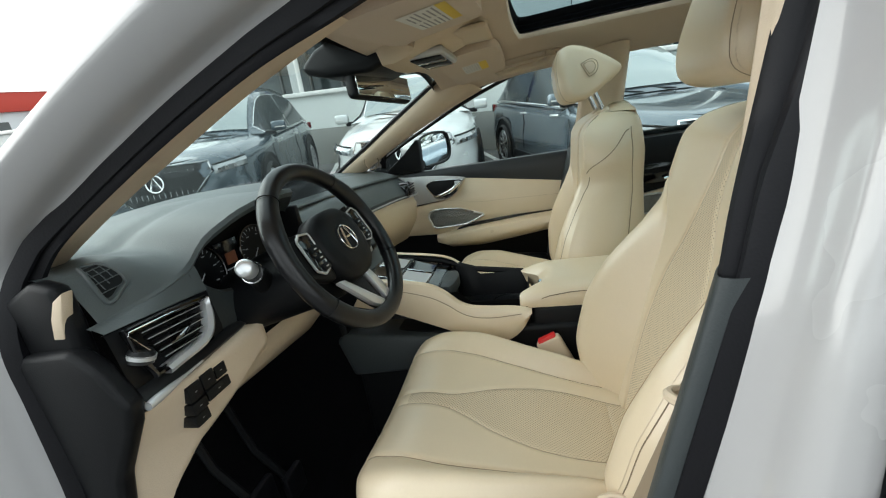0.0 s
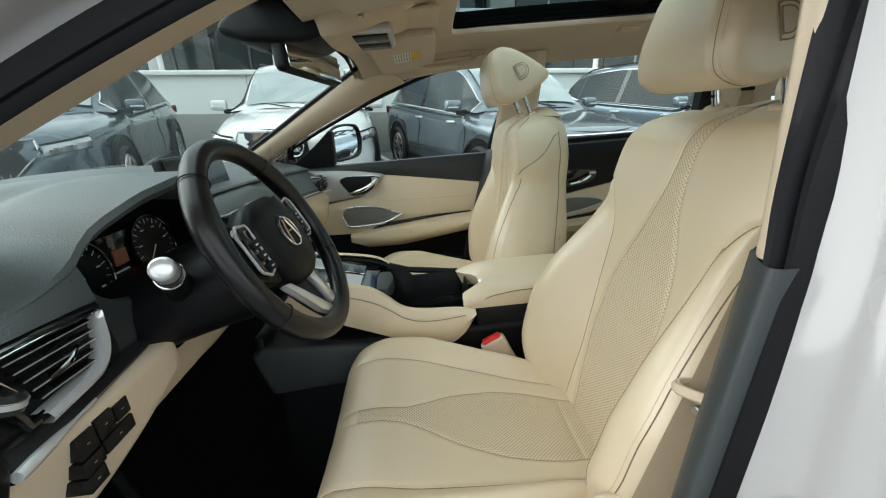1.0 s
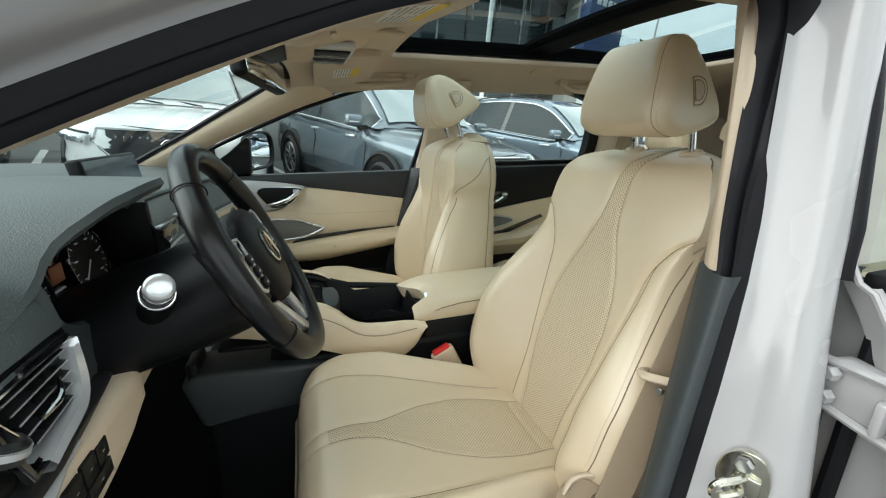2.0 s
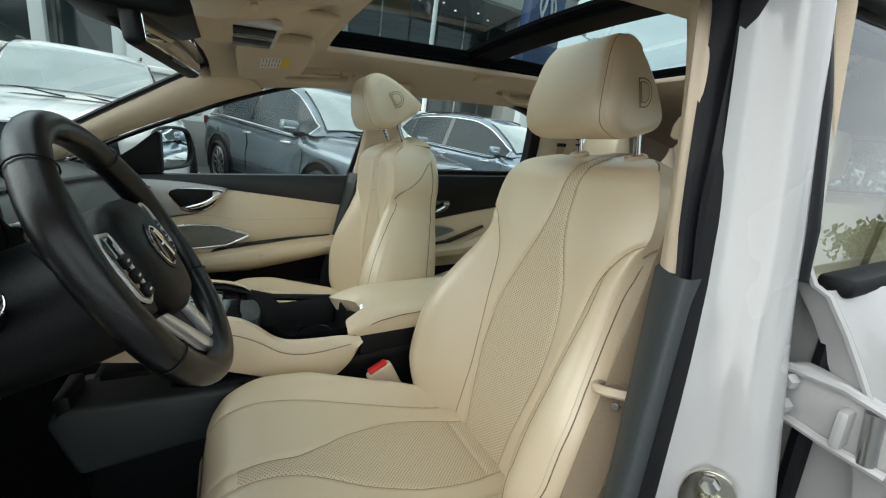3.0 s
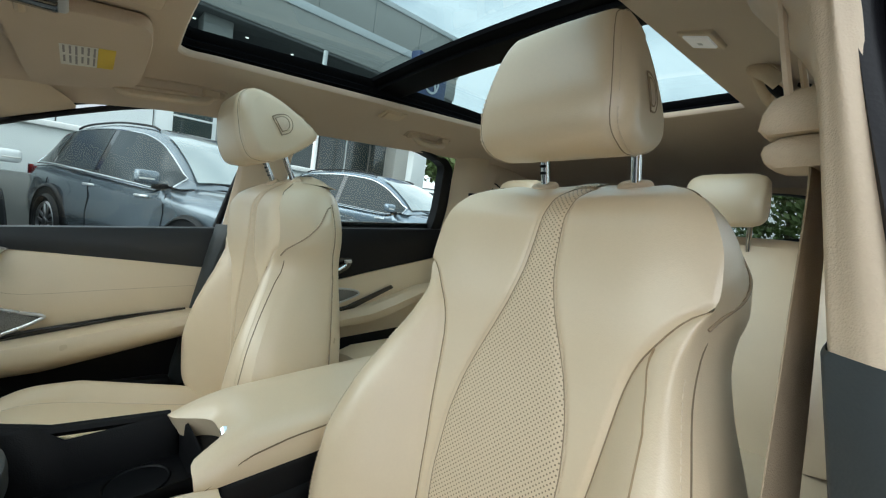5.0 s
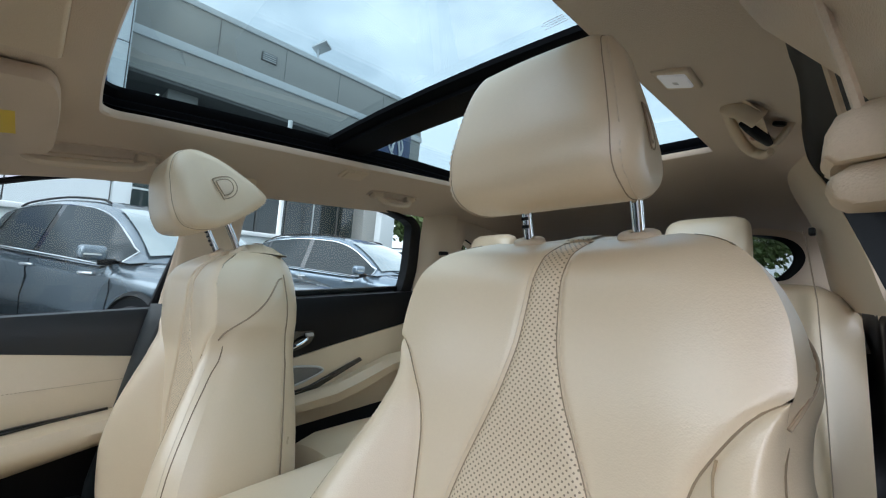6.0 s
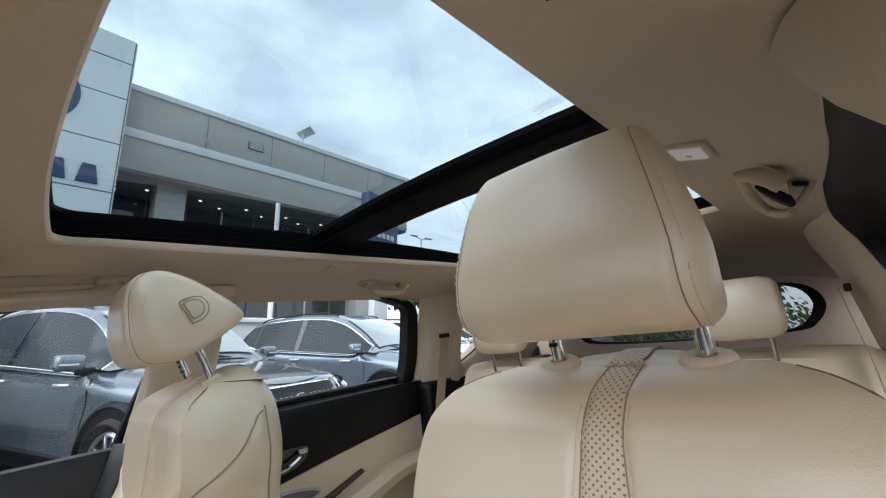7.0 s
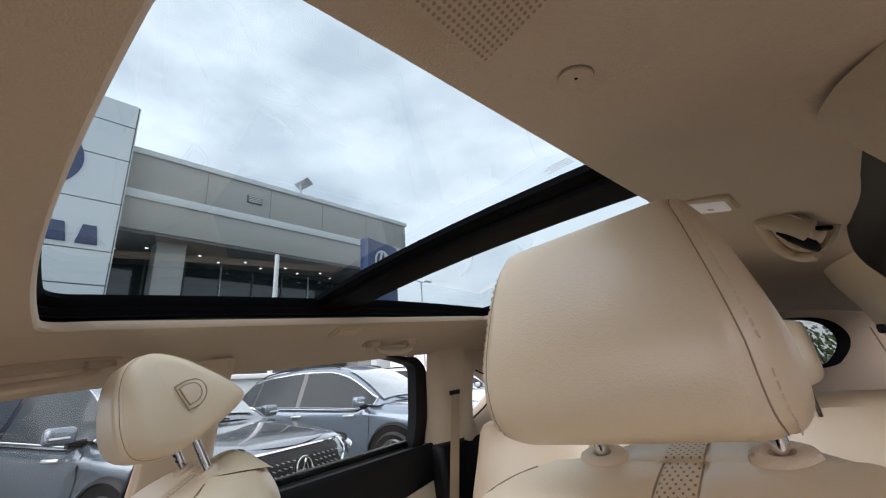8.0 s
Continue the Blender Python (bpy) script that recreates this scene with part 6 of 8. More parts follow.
    # rounded right-hand end of the pad
    for dx, back in ((0.006, 0.004), (0.010, 0.011), (0.011, 0.030)):
        mid_z = sum(p.z for p in kn[21]) / len(kn[21])
        kn.append([Vector((p.x + dx, p.y + back, mid_z + (p.z - mid_z) * (1 - back * 6))) for p in kn[22]])
    part("knee_panel", rows_mesh(kn), M_TRIM, t, "beige knee panel below the outer vent")
    kn2 = []
    for x in steps(-0.56, -0.10, 24):
        u = (x + 0.56) / 0.46
        kn2.append([Vector((x, 0.90 + 0.02 * u, 0.975 - 0.02 * u)), Vector((x, 0.885 + 0.04 * u, 0.955 - 0.03 * u)), Vector((x, 0.895 + 0.04 * u, 0.93 - 0.03 * u)), Vector((x, 1.02, 0.85 - 0.03 * u)), Vector((x, 1.12, 0.82))])
    part("lower_cover", rows_mesh(kn2), M_TRIM, t, "beige cover below the steering column")
    # black ledge between vent and pad, with its satin silver end
    def ledge_row(u):
        x = -0.690 + 0.246 * u
        w = (1 - u) ** 0.5
        base = Vector((x, 0.862 + 0.024 * u, 1.028 - 0.002 * u))
        return [base + Vector((0, 0.014, 0.024 * w)), base + Vector((0, 0.002, 0.021 * w)), base + Vector((0, -0.008 * w, 0.012 * w)), base + Vector((0, -0.011 * w, 0.002 * w)), base + Vector((0, -0.006 * w, -0.006 * w)), base + Vector((0, 0.012, -0.008 * w))]
    part("lower_ledge", rows_mesh([ledge_row(u) for u in steps(0.0, 0.995, 30)]), M_LEDGE, t, "black ledge below the outer vent")
    part("silver_end", tube([ledge_row(u)[3] + Vector((0, 0.001, -0.001)) for u in steps(0.0, 0.42, 16)], [0.0025 + 0.0045 * math.sin(math.pi * min(1.0, (k + 2) / 13) ** 0.6) for k in range(17)], 10, flat=0.9), M_HOOK, t, "satin silver end of the ledge")
    part("side_cap", prism([(0.98, 1.118), (0.904, 1.122), (0.874, 1.095), (0.848, 1.042), (0.862, 1.010), (0.918, 0.929), (0.965, 0.80), (0.985, 0.55), (0.995, 0.50), (1.0, 0.80), (0.995, 1.10)], "x", -0.715, -0.688, 0.008, 3), M_BLACK, t, "black end cap of the dash")
    part("end_block", prism([(0.905, 1.085), (0.900, 1.150), (0.902, 1.196), (0.935, 1.206), (0.985, 1.185), (0.985, 1.10)], "x", -0.702, -0.677, 0.008, 3), M_BLACK, t, "black corner block under the pillar")
    part("foot_trim", prism([(0.884, 1.192), (0.904, 1.182), (0.919, 1.160), (0.929, 1.134), (0.912, 1.134), (0.902, 1.158)], "x", -0.7035, -0.690, 0.002, 2), M_TRIM, t, "pale foot of the pillar trim")
    # outer air vent: frame, slats, wheel and chrome hook
    vent(t, -1)
    pv = part("passenger_vent", prism([(0.565, 1.055), (0.655, 1.05), (0.655, 1.10), (0.60, 1.112), (0.57, 1.10)], "y", 0.868, 0.93, 0.004), M_GLOSSBLACK, t)
    for k in range(4):
        part("slat", box(0.575, 0.650, 0.862, 0.875, 1.062 + 0.011 * k, 1.065 + 0.011 * k, 0.001), M_BLACK, pv)
    part("vent_hook", tube([(0.565, 0.866, 1.052), (0.60, 0.860, 1.050), (0.655, 0.858, 1.047)], 0.004, 6), M_SATIN, pv)
    # demister vent on the top corner
    dv = smooth_poly([(-0.638, 0.185), (-0.634, 0.190), (-0.622, 0.160), (-0.612, 0.090), (-0.612, 0.050), (-0.628, 0.035), (-0.645, 0.022), (-0.652, 0.030), (-0.650, 0.080), (-0.643, 0.150)], 44)
    up_ = Vector((-0.10, -0.62, 0.78)).normalized()
    on_top = lambda x, v, h: dash_top(x, v) + up_ * h
    part("demister_rim", tube([on_top(a, b, 0.002) for a, b in dv], 0.0028, 6, closed=True), M_DASH, t)
    mx, mv = sum(a for a, b in dv) / 44, sum(b for a, b in dv) / 44
    hole = [(mx + (a - mx) * 0.86, mv + (b - mv) * 0.86) for a, b in dv]
    part("demister_hole", rows_mesh([[on_top(mx + (a - mx) * g, mv + (b - mv) * g, 0.0025) for a, b in hole] for g in (1.0, 0.66, 0.33, 0.02)], close_u=True), M_BLACK, t)
    for k in range(5):
        v = 0.045 + 0.026 * k
        xs_ = [a for a, b in hole if abs(b - v) < 0.02]
        if xs_:
            part("demister_bar", tube([on_top(min(xs_), v, 0.004), on_top((min(xs_) + max(xs_)) / 2, v, 0.004), on_top(max(xs_), v, 0.004)], 0.0007, 5), M_DASH, t)
    for k in range(3):
        x = -0.643 + 0.010 * k
        part("demister_post", tube([on_top(x, 0.05 + 0.01 * k, 0.0035), on_top(x, 0.09, 0.0035), on_top(x, 0.13, 0.0035)], 0.0006, 5), M_DASH, t)
    # switch bank on the knee panel
    sw = thing("switch_bank", "two columns of black switches on the beige knee panel", "switches")
    for x0, x1, z0, z1 in ((-0.630, -0.606, 0.985, 1.010), (-0.604, -0.580, 0.987, 1.012), (-0.578, -0.556, 0.989, 1.009), (-0.632, -0.605, 0.966, 0.983), (-0.603, -0.557, 0.968, 0.985), (-0.633, -0.607, 0.946, 0.964)):
        yf = 0.8585 + 0.10 * max(0.0, 0.975 - (z0 + z1) / 2)
        k = part("switch", box(x0, x1, yf, yf + 0.030, z0, z1, 0.0012), M_BLACK, sw)
        part("print_bar", box((x0 + x1) / 2 - 0.0018, (x0 + x1) / 2 + 0.0018, yf - 0.0003, yf + 0.001, (z0 + z1) / 2 - 0.0005, (z0 + z1) / 2 + 0.0006, 0), M_PRINT, k)
    # display
    d = thing("display", "dark wide display standing on the dash", "display")
    m = pose(0.015, 1.005, 1.205, 82, 0, 0)
    part("housing", box(-0.130, 0.130, -0.050, 0.045, -0.022, 0.0, 0.006, 3, m), M_BLACK, d)
    part("screen", box(-0.123, 0.123, -0.040, 0.040, -0.001, 0.0015, 0.001, 1, m), M_SCREEN, d)
    # centre stack below it
    s = thing("centre_stack", "charcoal centre stack with silver-edged buttons and a round dial", "controls")
    part("face", rows_mesh([[(x, y, z) for x in steps(-0.16, 0.15, 8)] for y, z in ((0.99, 1.165), (0.93, 1.14), (0.89, 1.06), (0.86, 0.98), (0.82, 0.945), (0.74, 0.935))]), M_DASH, s)
    for k in range(2):
        part("stack_vent", box(-0.12 + 0.125 * k, -0.015 + 0.125 * k, 0.905, 0.935, 1.085, 1.125, 0.006, 3), M_GLOSSBLACK, s)
        part("vent_edge", tube([(-0.12 + 0.125 * k, 0.902, 1.084), (-0.015 + 0.125 * k, 0.902, 1.084)], 0.003, 6), M_SATIN, s)
    part("dial", disc((-0.005, 0.865, 1.035), (0, -0.9, 0.45), 0.034, 0.026, 32), M_GLOSSBLACK, s, "round drive mode dial")
    part("dial_ring", disc((-0.005, 0.868, 1.034), (0, -0.9, 0.45), 0.040, 0.012, 32, inner=0.034), M_CHROME, s)
    for k in range(6):
        part("button", box(-0.11 + 0.035 * k, -0.082 + 0.035 * k, 0.848, 0.866, 0.985, 1.002, 0.003), M_BLACK if k % 2 else M_SATIN, s)
    return t


def vent(t, side):
    TL, TR, BR, BL = Vector((-0.673, 0.866, 1.122)), Vector((-0.527, 0.884, 1.105)), Vector((-0.552, 0.872, 1.047)), Vector((-0.660, 0.858, 1.056))
    at = lambda u, v: TL.lerp(TR, u).lerp(BL.lerp(BR, u), v)
    v = part("outer_vent", rows_mesh([[at(u, w) + Vector((0, 0.026, 0)) for u in steps(0, 1, 4)] for w in steps(0, 1, 4)]), M_BLACK, t, "wide outer air vent with black slats")
    part("vent_frame", tube([at(0, 0), at(0.5, -0.03), at(1, 0), at(1.02, 0.5), at(1, 1), at(0.5, 1.03), at(0, 1), at(-0.02, 0.5)], 0.005, 8, closed=True), M_GLOSSBLACK, v)
    part("bright_edge", tube([at(0.10, 0.55) + Vector((0, -0.005, 0)), at(0.0, 0.06) + Vector((0, -0.005, 0)), at(0.02, 0.0) + Vector((0, -0.005, 0)), at(0.5, -0.02) + Vector((0, -0.005, 0)), at(0.93, 0.0) + Vector((0, -0.005, 0))], 0.0009, 6), M_CHROME, v, "thin bright line round the vent")
    for k in range(5):
        w = 0.14 + 0.165 * k
        a, b = at(0.14 + 0.02 * k, w), at(0.93 - 0.03 * max(0, k - 2), w)
        rows = [[p + Vector((0, -0.001, 0.002)), p + Vector((0, 0.022, 0.008)), p + Vector((0, 0.022, 0.005)), p + Vector((0, -0.001, 0.0))] for p in (a, a.lerp(b, 0.5), b)]
        s = part("slat", rows_mesh(rows, close_u=True), M_SLAT, v)
        part("slat_edge", tube([a + Vector((0, -0.0015, 0.001)), b + Vector((0, -0.0015, 0.001))], 0.0007, 5), M_SATIN, s)
    part("vent_tab", tube([at(0.36, 0.60) + Vector((0, -0.003, 0)), at(0.50, 0.50) + Vector((0, -0.010, 0)), at(0.56, 0.46) + Vector((0, -0.010, 0)), at(0.72, 0.36) + Vector((0, -0.003, 0))], [0.0015, 0.0028, 0.0028, 0.0012], 8), M_DARKCHROME, v)
    outer = spline([at(a, b) for a, b in ((0.985, -0.03), (1.03, 0.15), (1.065, 0.50), (1.03, 0.82), (0.90, 1.00), (0.70, 1.06), (0.40, 1.09), (0.12, 1.12))], 44)
    inner = spline([at(a, b) for a, b in ((0.975, 0.0), (0.945, 0.20), (0.935, 0.50), (0.90, 0.70), (0.80, 0.83), (0.62, 0.88), (0.38, 0.91), (0.13, 0.95))], 44)
    fore = Vector((0, -0.010, 0))
    part("chrome_hook", rows_mesh([[p + Vector((0, 0.006, 0)) for p in outer], [p + fore * 0.7 for p in outer], [p.lerp(q, 0.5) + fore * 1.15 for p, q in zip(outer, inner)], [q + fore * 0.8 for q in inner], [q + Vector((0, 0.008, 0)) for q in inner]]), M_HOOK, v, "bright chrome hook-shaped vent trim")
    part("thumb_wheel", disc(at(0.05, 0.55) + Vector((-0.006, 0.008, -0.006)), (0.35, -0.30, 0.90), 0.017, 0.016, 28), M_SLAT, v)
    part("wheel_ring", disc(at(0.05, 0.55) + Vector((-0.004, 0.007, -0.002)), (0.35, -0.30, 0.90), 0.0182, 0.006, 28, inner=0.0165), M_SATIN, v)


dashboard()


def dials():
    t = thing("instrument_cluster", "black instrument cluster with two round dials, partly lit", "dials")
    for x, r in ((-0.445, 0.050), (-0.290, 0.050)):
        m = pose(x, 0.956, 1.118, 82, 0, 0)
        part("dial_face", disc((x, 0.960, 1.118), (0, -1, 0.14), r, 0.006, 36), M_BLACK, t)
        part("dial_rim", disc((x, 0.954, 1.118), (0, -1, 0.14), r + 0.003, 0.004, 36, inner=r - 0.001), M_GLOSSBLACK, t)
        ticks = bmesh.new()
        for k in range(21):
            a = radians(220 - 13 * k)
            ln = 0.008 if k % 2 == 0 else 0.004
            c, s_ = math.cos(a), math.sin(a)
            p, q = m @ Vector((c * (r - 0.004), s_ * (r - 0.004), 0.003)), m @ Vector((c * (r - 0.004 - ln), s_ * (r - 0.004 - ln), 0.003))
            tube([p, q], 0.0006, 4, bm=ticks)
            if k % 4 == 0:
                g = m @ Vector((c * (r - 0.018), s_ * (r - 0.018), 0.003))
                tube([g - Vector((0.003, 0, 0)), g + Vector((0.003, 0, 0))], 0.0012, 4, bm=ticks)
        part("tick_marks", ticks, M_DIALGLOW, t, "pale lit tick marks")
        part("needle", tube([m @ Vector((0, 0, 0.005)), m @ Vector((-0.030, -0.026, 0.005))], 0.001, 4), M_DIALGLOW, t)
    part("centre_display", box(-0.400, -0.336, 0.958, 0.964, 1.076, 1.160, 0.002), M_SCREEN, t)
    part("picture_bar", box(-0.380, -0.352, 0.955, 0.9575, 1.112, 1.135, 0.001), M_ORANGE, t)
    for k in range(3):
        part("text_bar", box(-0.385, -0.368 + 0.006 * k, 0.955, 0.9575, 1.088 + 0.007 * k, 1.090 + 0.007 * k, 0), M_DIALGLOW, t)


dials()


def column():
    t = thing("steering_column", "black steering column shroud with two stalks", "steering column")
    ax = Vector((0, -0.93, 0.37))
    c = Vector((-0.371, 0.70, 1.115))
    rows = []
    for d, r, k in ((0.045, 0.060, 1.0), (0.055, 0.078, 1.05), (0.10, 0.084, 1.08), (0.17, 0.086, 1.12), (0.24, 0.090, 1.15)):
        o = c - ax * d
        rows.append([o + Vector((math.cos(a) * r * k, 0.37 * math.sin(a) * r * 0.9, 0.93 * math.sin(a) * r * (0.9 if math.sin(a) > 0 else 0.9 - 2.2 * max(0.0, d - 0.05)))) for a in [2 * math.pi * i / 32 for i in range(32)]])
    part("shroud", rows_mesh(rows, close_u=True, caps=True), M_BLACK, t)
    part("stalk", tube(spline([(-0.44, 0.835, 1.085), (-0.475, 0.82, 1.115), (-0.505, 0.806, 1.136)], 8), [0.020, 0.019, 0.018, 0.0175, 0.017, 0.0165, 0.016, 0.016], 16), M_BLACK, t, "black turn signal stalk")
    part("stalk_tip", tube([Vector((-0.500, 0.808, 1.132)).lerp(Vector((-0.526, 0.797, 1.148)), k) for k in (0, 0.5, 0.75, 0.86, 0.94, 0.98, 1.0)], [0.0145, 0.0148, 0.0147, 0.0142, 0.0128, 0.010, 0.005], 24), M_HOOK, t, "bright silver stalk tip")
    part("stalk_ring", disc((-0.493, 0.8115, 1.127), (-0.83, -0.35, 0.50), 0.0180, 0.003, 28, inner=0.0150), M_CHROME, t, "chrome ring of the stalk")
    part("wiper_stalk", tube([(-0.30, 0.835, 1.085), (-0.235, 0.81, 1.125)], [0.016, 0.013], 12), M_BLACK, t)
    for s in (-1, 1):
        part("paddle", prism([(0.055, 0.00), (0.135, 0.035), (0.140, 0.065), (0.06, 0.055)], "z", -0.036, -0.030, 0.002, m=WHEEL @ Matrix.Diagonal((s, 1, 1, 1))), M_BLACK, t)


WHEEL = Matrix.Translation((-0.355, 0.7125, 1.1276)) @ Matrix(((1, 0, 0, 0), (0, 0.4327, -0.9015, 0), (0, 0.9015, 0.4327, 0), (0, 0, 0, 1)))
column()


POD = [(0.077, 0.046), (0.104, 0.050), (0.116, 0.040), (0.118, -0.015), (0.102, -0.026), (0.083, -0.022)]


def steering_wheel():
    t = thing("steering_wheel", "black leather steering wheel with silver lower spokes", "steering wheel", m=CAR @ WHEEL)
    R = 0.158
    n = 96
    line = [Vector((R * math.sin(2 * math.pi * k / n), R * math.cos(2 * math.pi * k / n) * (1.0 if k < n / 4 or k > 3 * n / 4 else 0.965), -0.010)) for k in range(n)]
    rad = []
    for k in range(n):
        a = abs(((k / n * 360 + 180) % 360) - 180)
        rad.append(0.0160 + 0.0022 * math.exp(-((a - 62) / 16) ** 2) + 0.001 * math.exp(-((a - 125) / 25) ** 2))
    part("rim", tube(line, rad, 16, closed=True, flat=1.0), M_WHEELLEATHER, t, "worn black leather rim")
    for a in (42, -42, 118, -118):
        ring = []
        c = Vector((R * math.sin(radians(a)), R * math.cos(radians(a)) * (1.0 if abs(a) < 90 else 0.965), -0.010))
        d = Vector((math.sin(radians(a)), math.cos(radians(a)), 0))
        part("rim_seam", tube([c + (d * math.cos(q) + Vector((0, 0, 1)) * math.sin(q)) * 0.0180 for q in [2 * math.pi * i / 20 for i in range(20)]], 0.0009, 5, closed=True), M_BLACK, t)
    hub = smooth_poly([(-0.078, 0.010), (-0.070, 0.046), (-0.045, 0.066), (0, 0.070), (0.045, 0.066), (0.070, 0.046), (0.078, 0.010), (0.066, -0.040), (0.040, -0.066), (0, -0.072), (-0.040, -0.066), (-0.066, -0.040)], 64)
    rows = []
    for g, z in ((0.92, -0.040), (1.0, -0.030), (1.0, -0.012), (0.97, -0.002), (0.86, 0.005), (0.6, 0.008), (0.2, 0.009)):
        rows.append([(x * g, y * g, z) for x, y in hub])
    h = part("airbag_cover", rows_mesh(rows, close_u=True, caps=True), M_BLACK, t, "black grained airbag cover")
    part("badge_disc", disc((0, 0.004, 0.0085), (0, 0, 1), 0.030, 0.0015, 40), M_BLACK, h)
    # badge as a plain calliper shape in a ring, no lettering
    part("badge_ring", disc((0, 0.004, 0.009), (0, 0, 1), 0.026, 0.003, 40, inner=0.0232), M_CHROME, h)
    for s in (-1, 1):
        part("badge_leg", tube([(s * 0.0165, -0.014, 0.011), (s * 0.012, 0.006, 0.011), (s * 0.0045, 0.024, 0.011)], 0.0026, 6), M_CHROME, h)
    part("badge_bar", tube([(-0.007, 0.005, 0.011), (0.007, 0.005, 0.011)], 0.0022, 6), M_CHROME, h)
    for s in (-1, 1):
        arm = smooth_poly([(0.070, 0.040), (0.10, 0.046), (0.128, 0.046), (0.154, 0.040), (0.156, 0.000), (0.140, -0.014), (0.110, -0.030), (0.072, -0.040)], 48)
        part("side_spoke", prism([(s * a, b) for a, b in arm], "z", -0.030, -0.010, 0.004, 2), M_BLACK, t)
        pod = [(p.x, p.y) for p in sum(([Vector(a).lerp(Vector(b), 0.08 + 0.84 * k / 5) for k in range(6)] for a, b in zip(POD, POD[1:] + POD[:1])), [])]
        pd = part("button_pod", prism([(s * a, b) for a, b in pod], "z", -0.014, -0.003, 0.003, 2), M_GLOSSBLACK, t, "black button pod")
        part("pod_edge", tube([(s * a, b, -0.0045) for a, b in pod], 0.0022, 6, closed=True), M_SATIN, pd)
        for k in range(3):
            part("button", box(s * 0.092 - 0.011, s * 0.092 + 0.011, 0.012 - 0.017 * k, 0.024 - 0.017 * k, -0.005, 0.0005, 0.002), M_BLACK, pd)
            part("print_bar", box(s * 0.092 - 0.004, s * 0.092 + 0.004, 0.0165 - 0.017 * k, 0.0185 - 0.017 * k, 0.0003, 0.0009, 0), M_WHITEPRINT, pd)
        sp = [(-0.080, -0.050), (-0.060, -0.055), (-0.016, -0.104), (0.022, -0.146), (0.012, -0.150), (-0.008, -0.140), (-0.030, -0.122)] if s < 0 else [(0.010, -0.066), (0.030, -0.064), (0.044, -0.110), (0.050, -0.144), (0.034, -0.150), (0.022, -0.132), (0.016, -0.100)]
        part("lower_spoke", prism(sp, "z", -0.022, -0.010, 0.003, 2), M_BRIGHT, t, "satin silver lower spoke")
    part("spoke_fill", prism(smooth_poly([(-0.060, -0.052), (0.030, -0.060), (0.046, -0.148), (0.0, -0.150)], 32), "z", -0.030, -0.020, 0.003), M_BLACK, t)
    return t


steering_wheel()


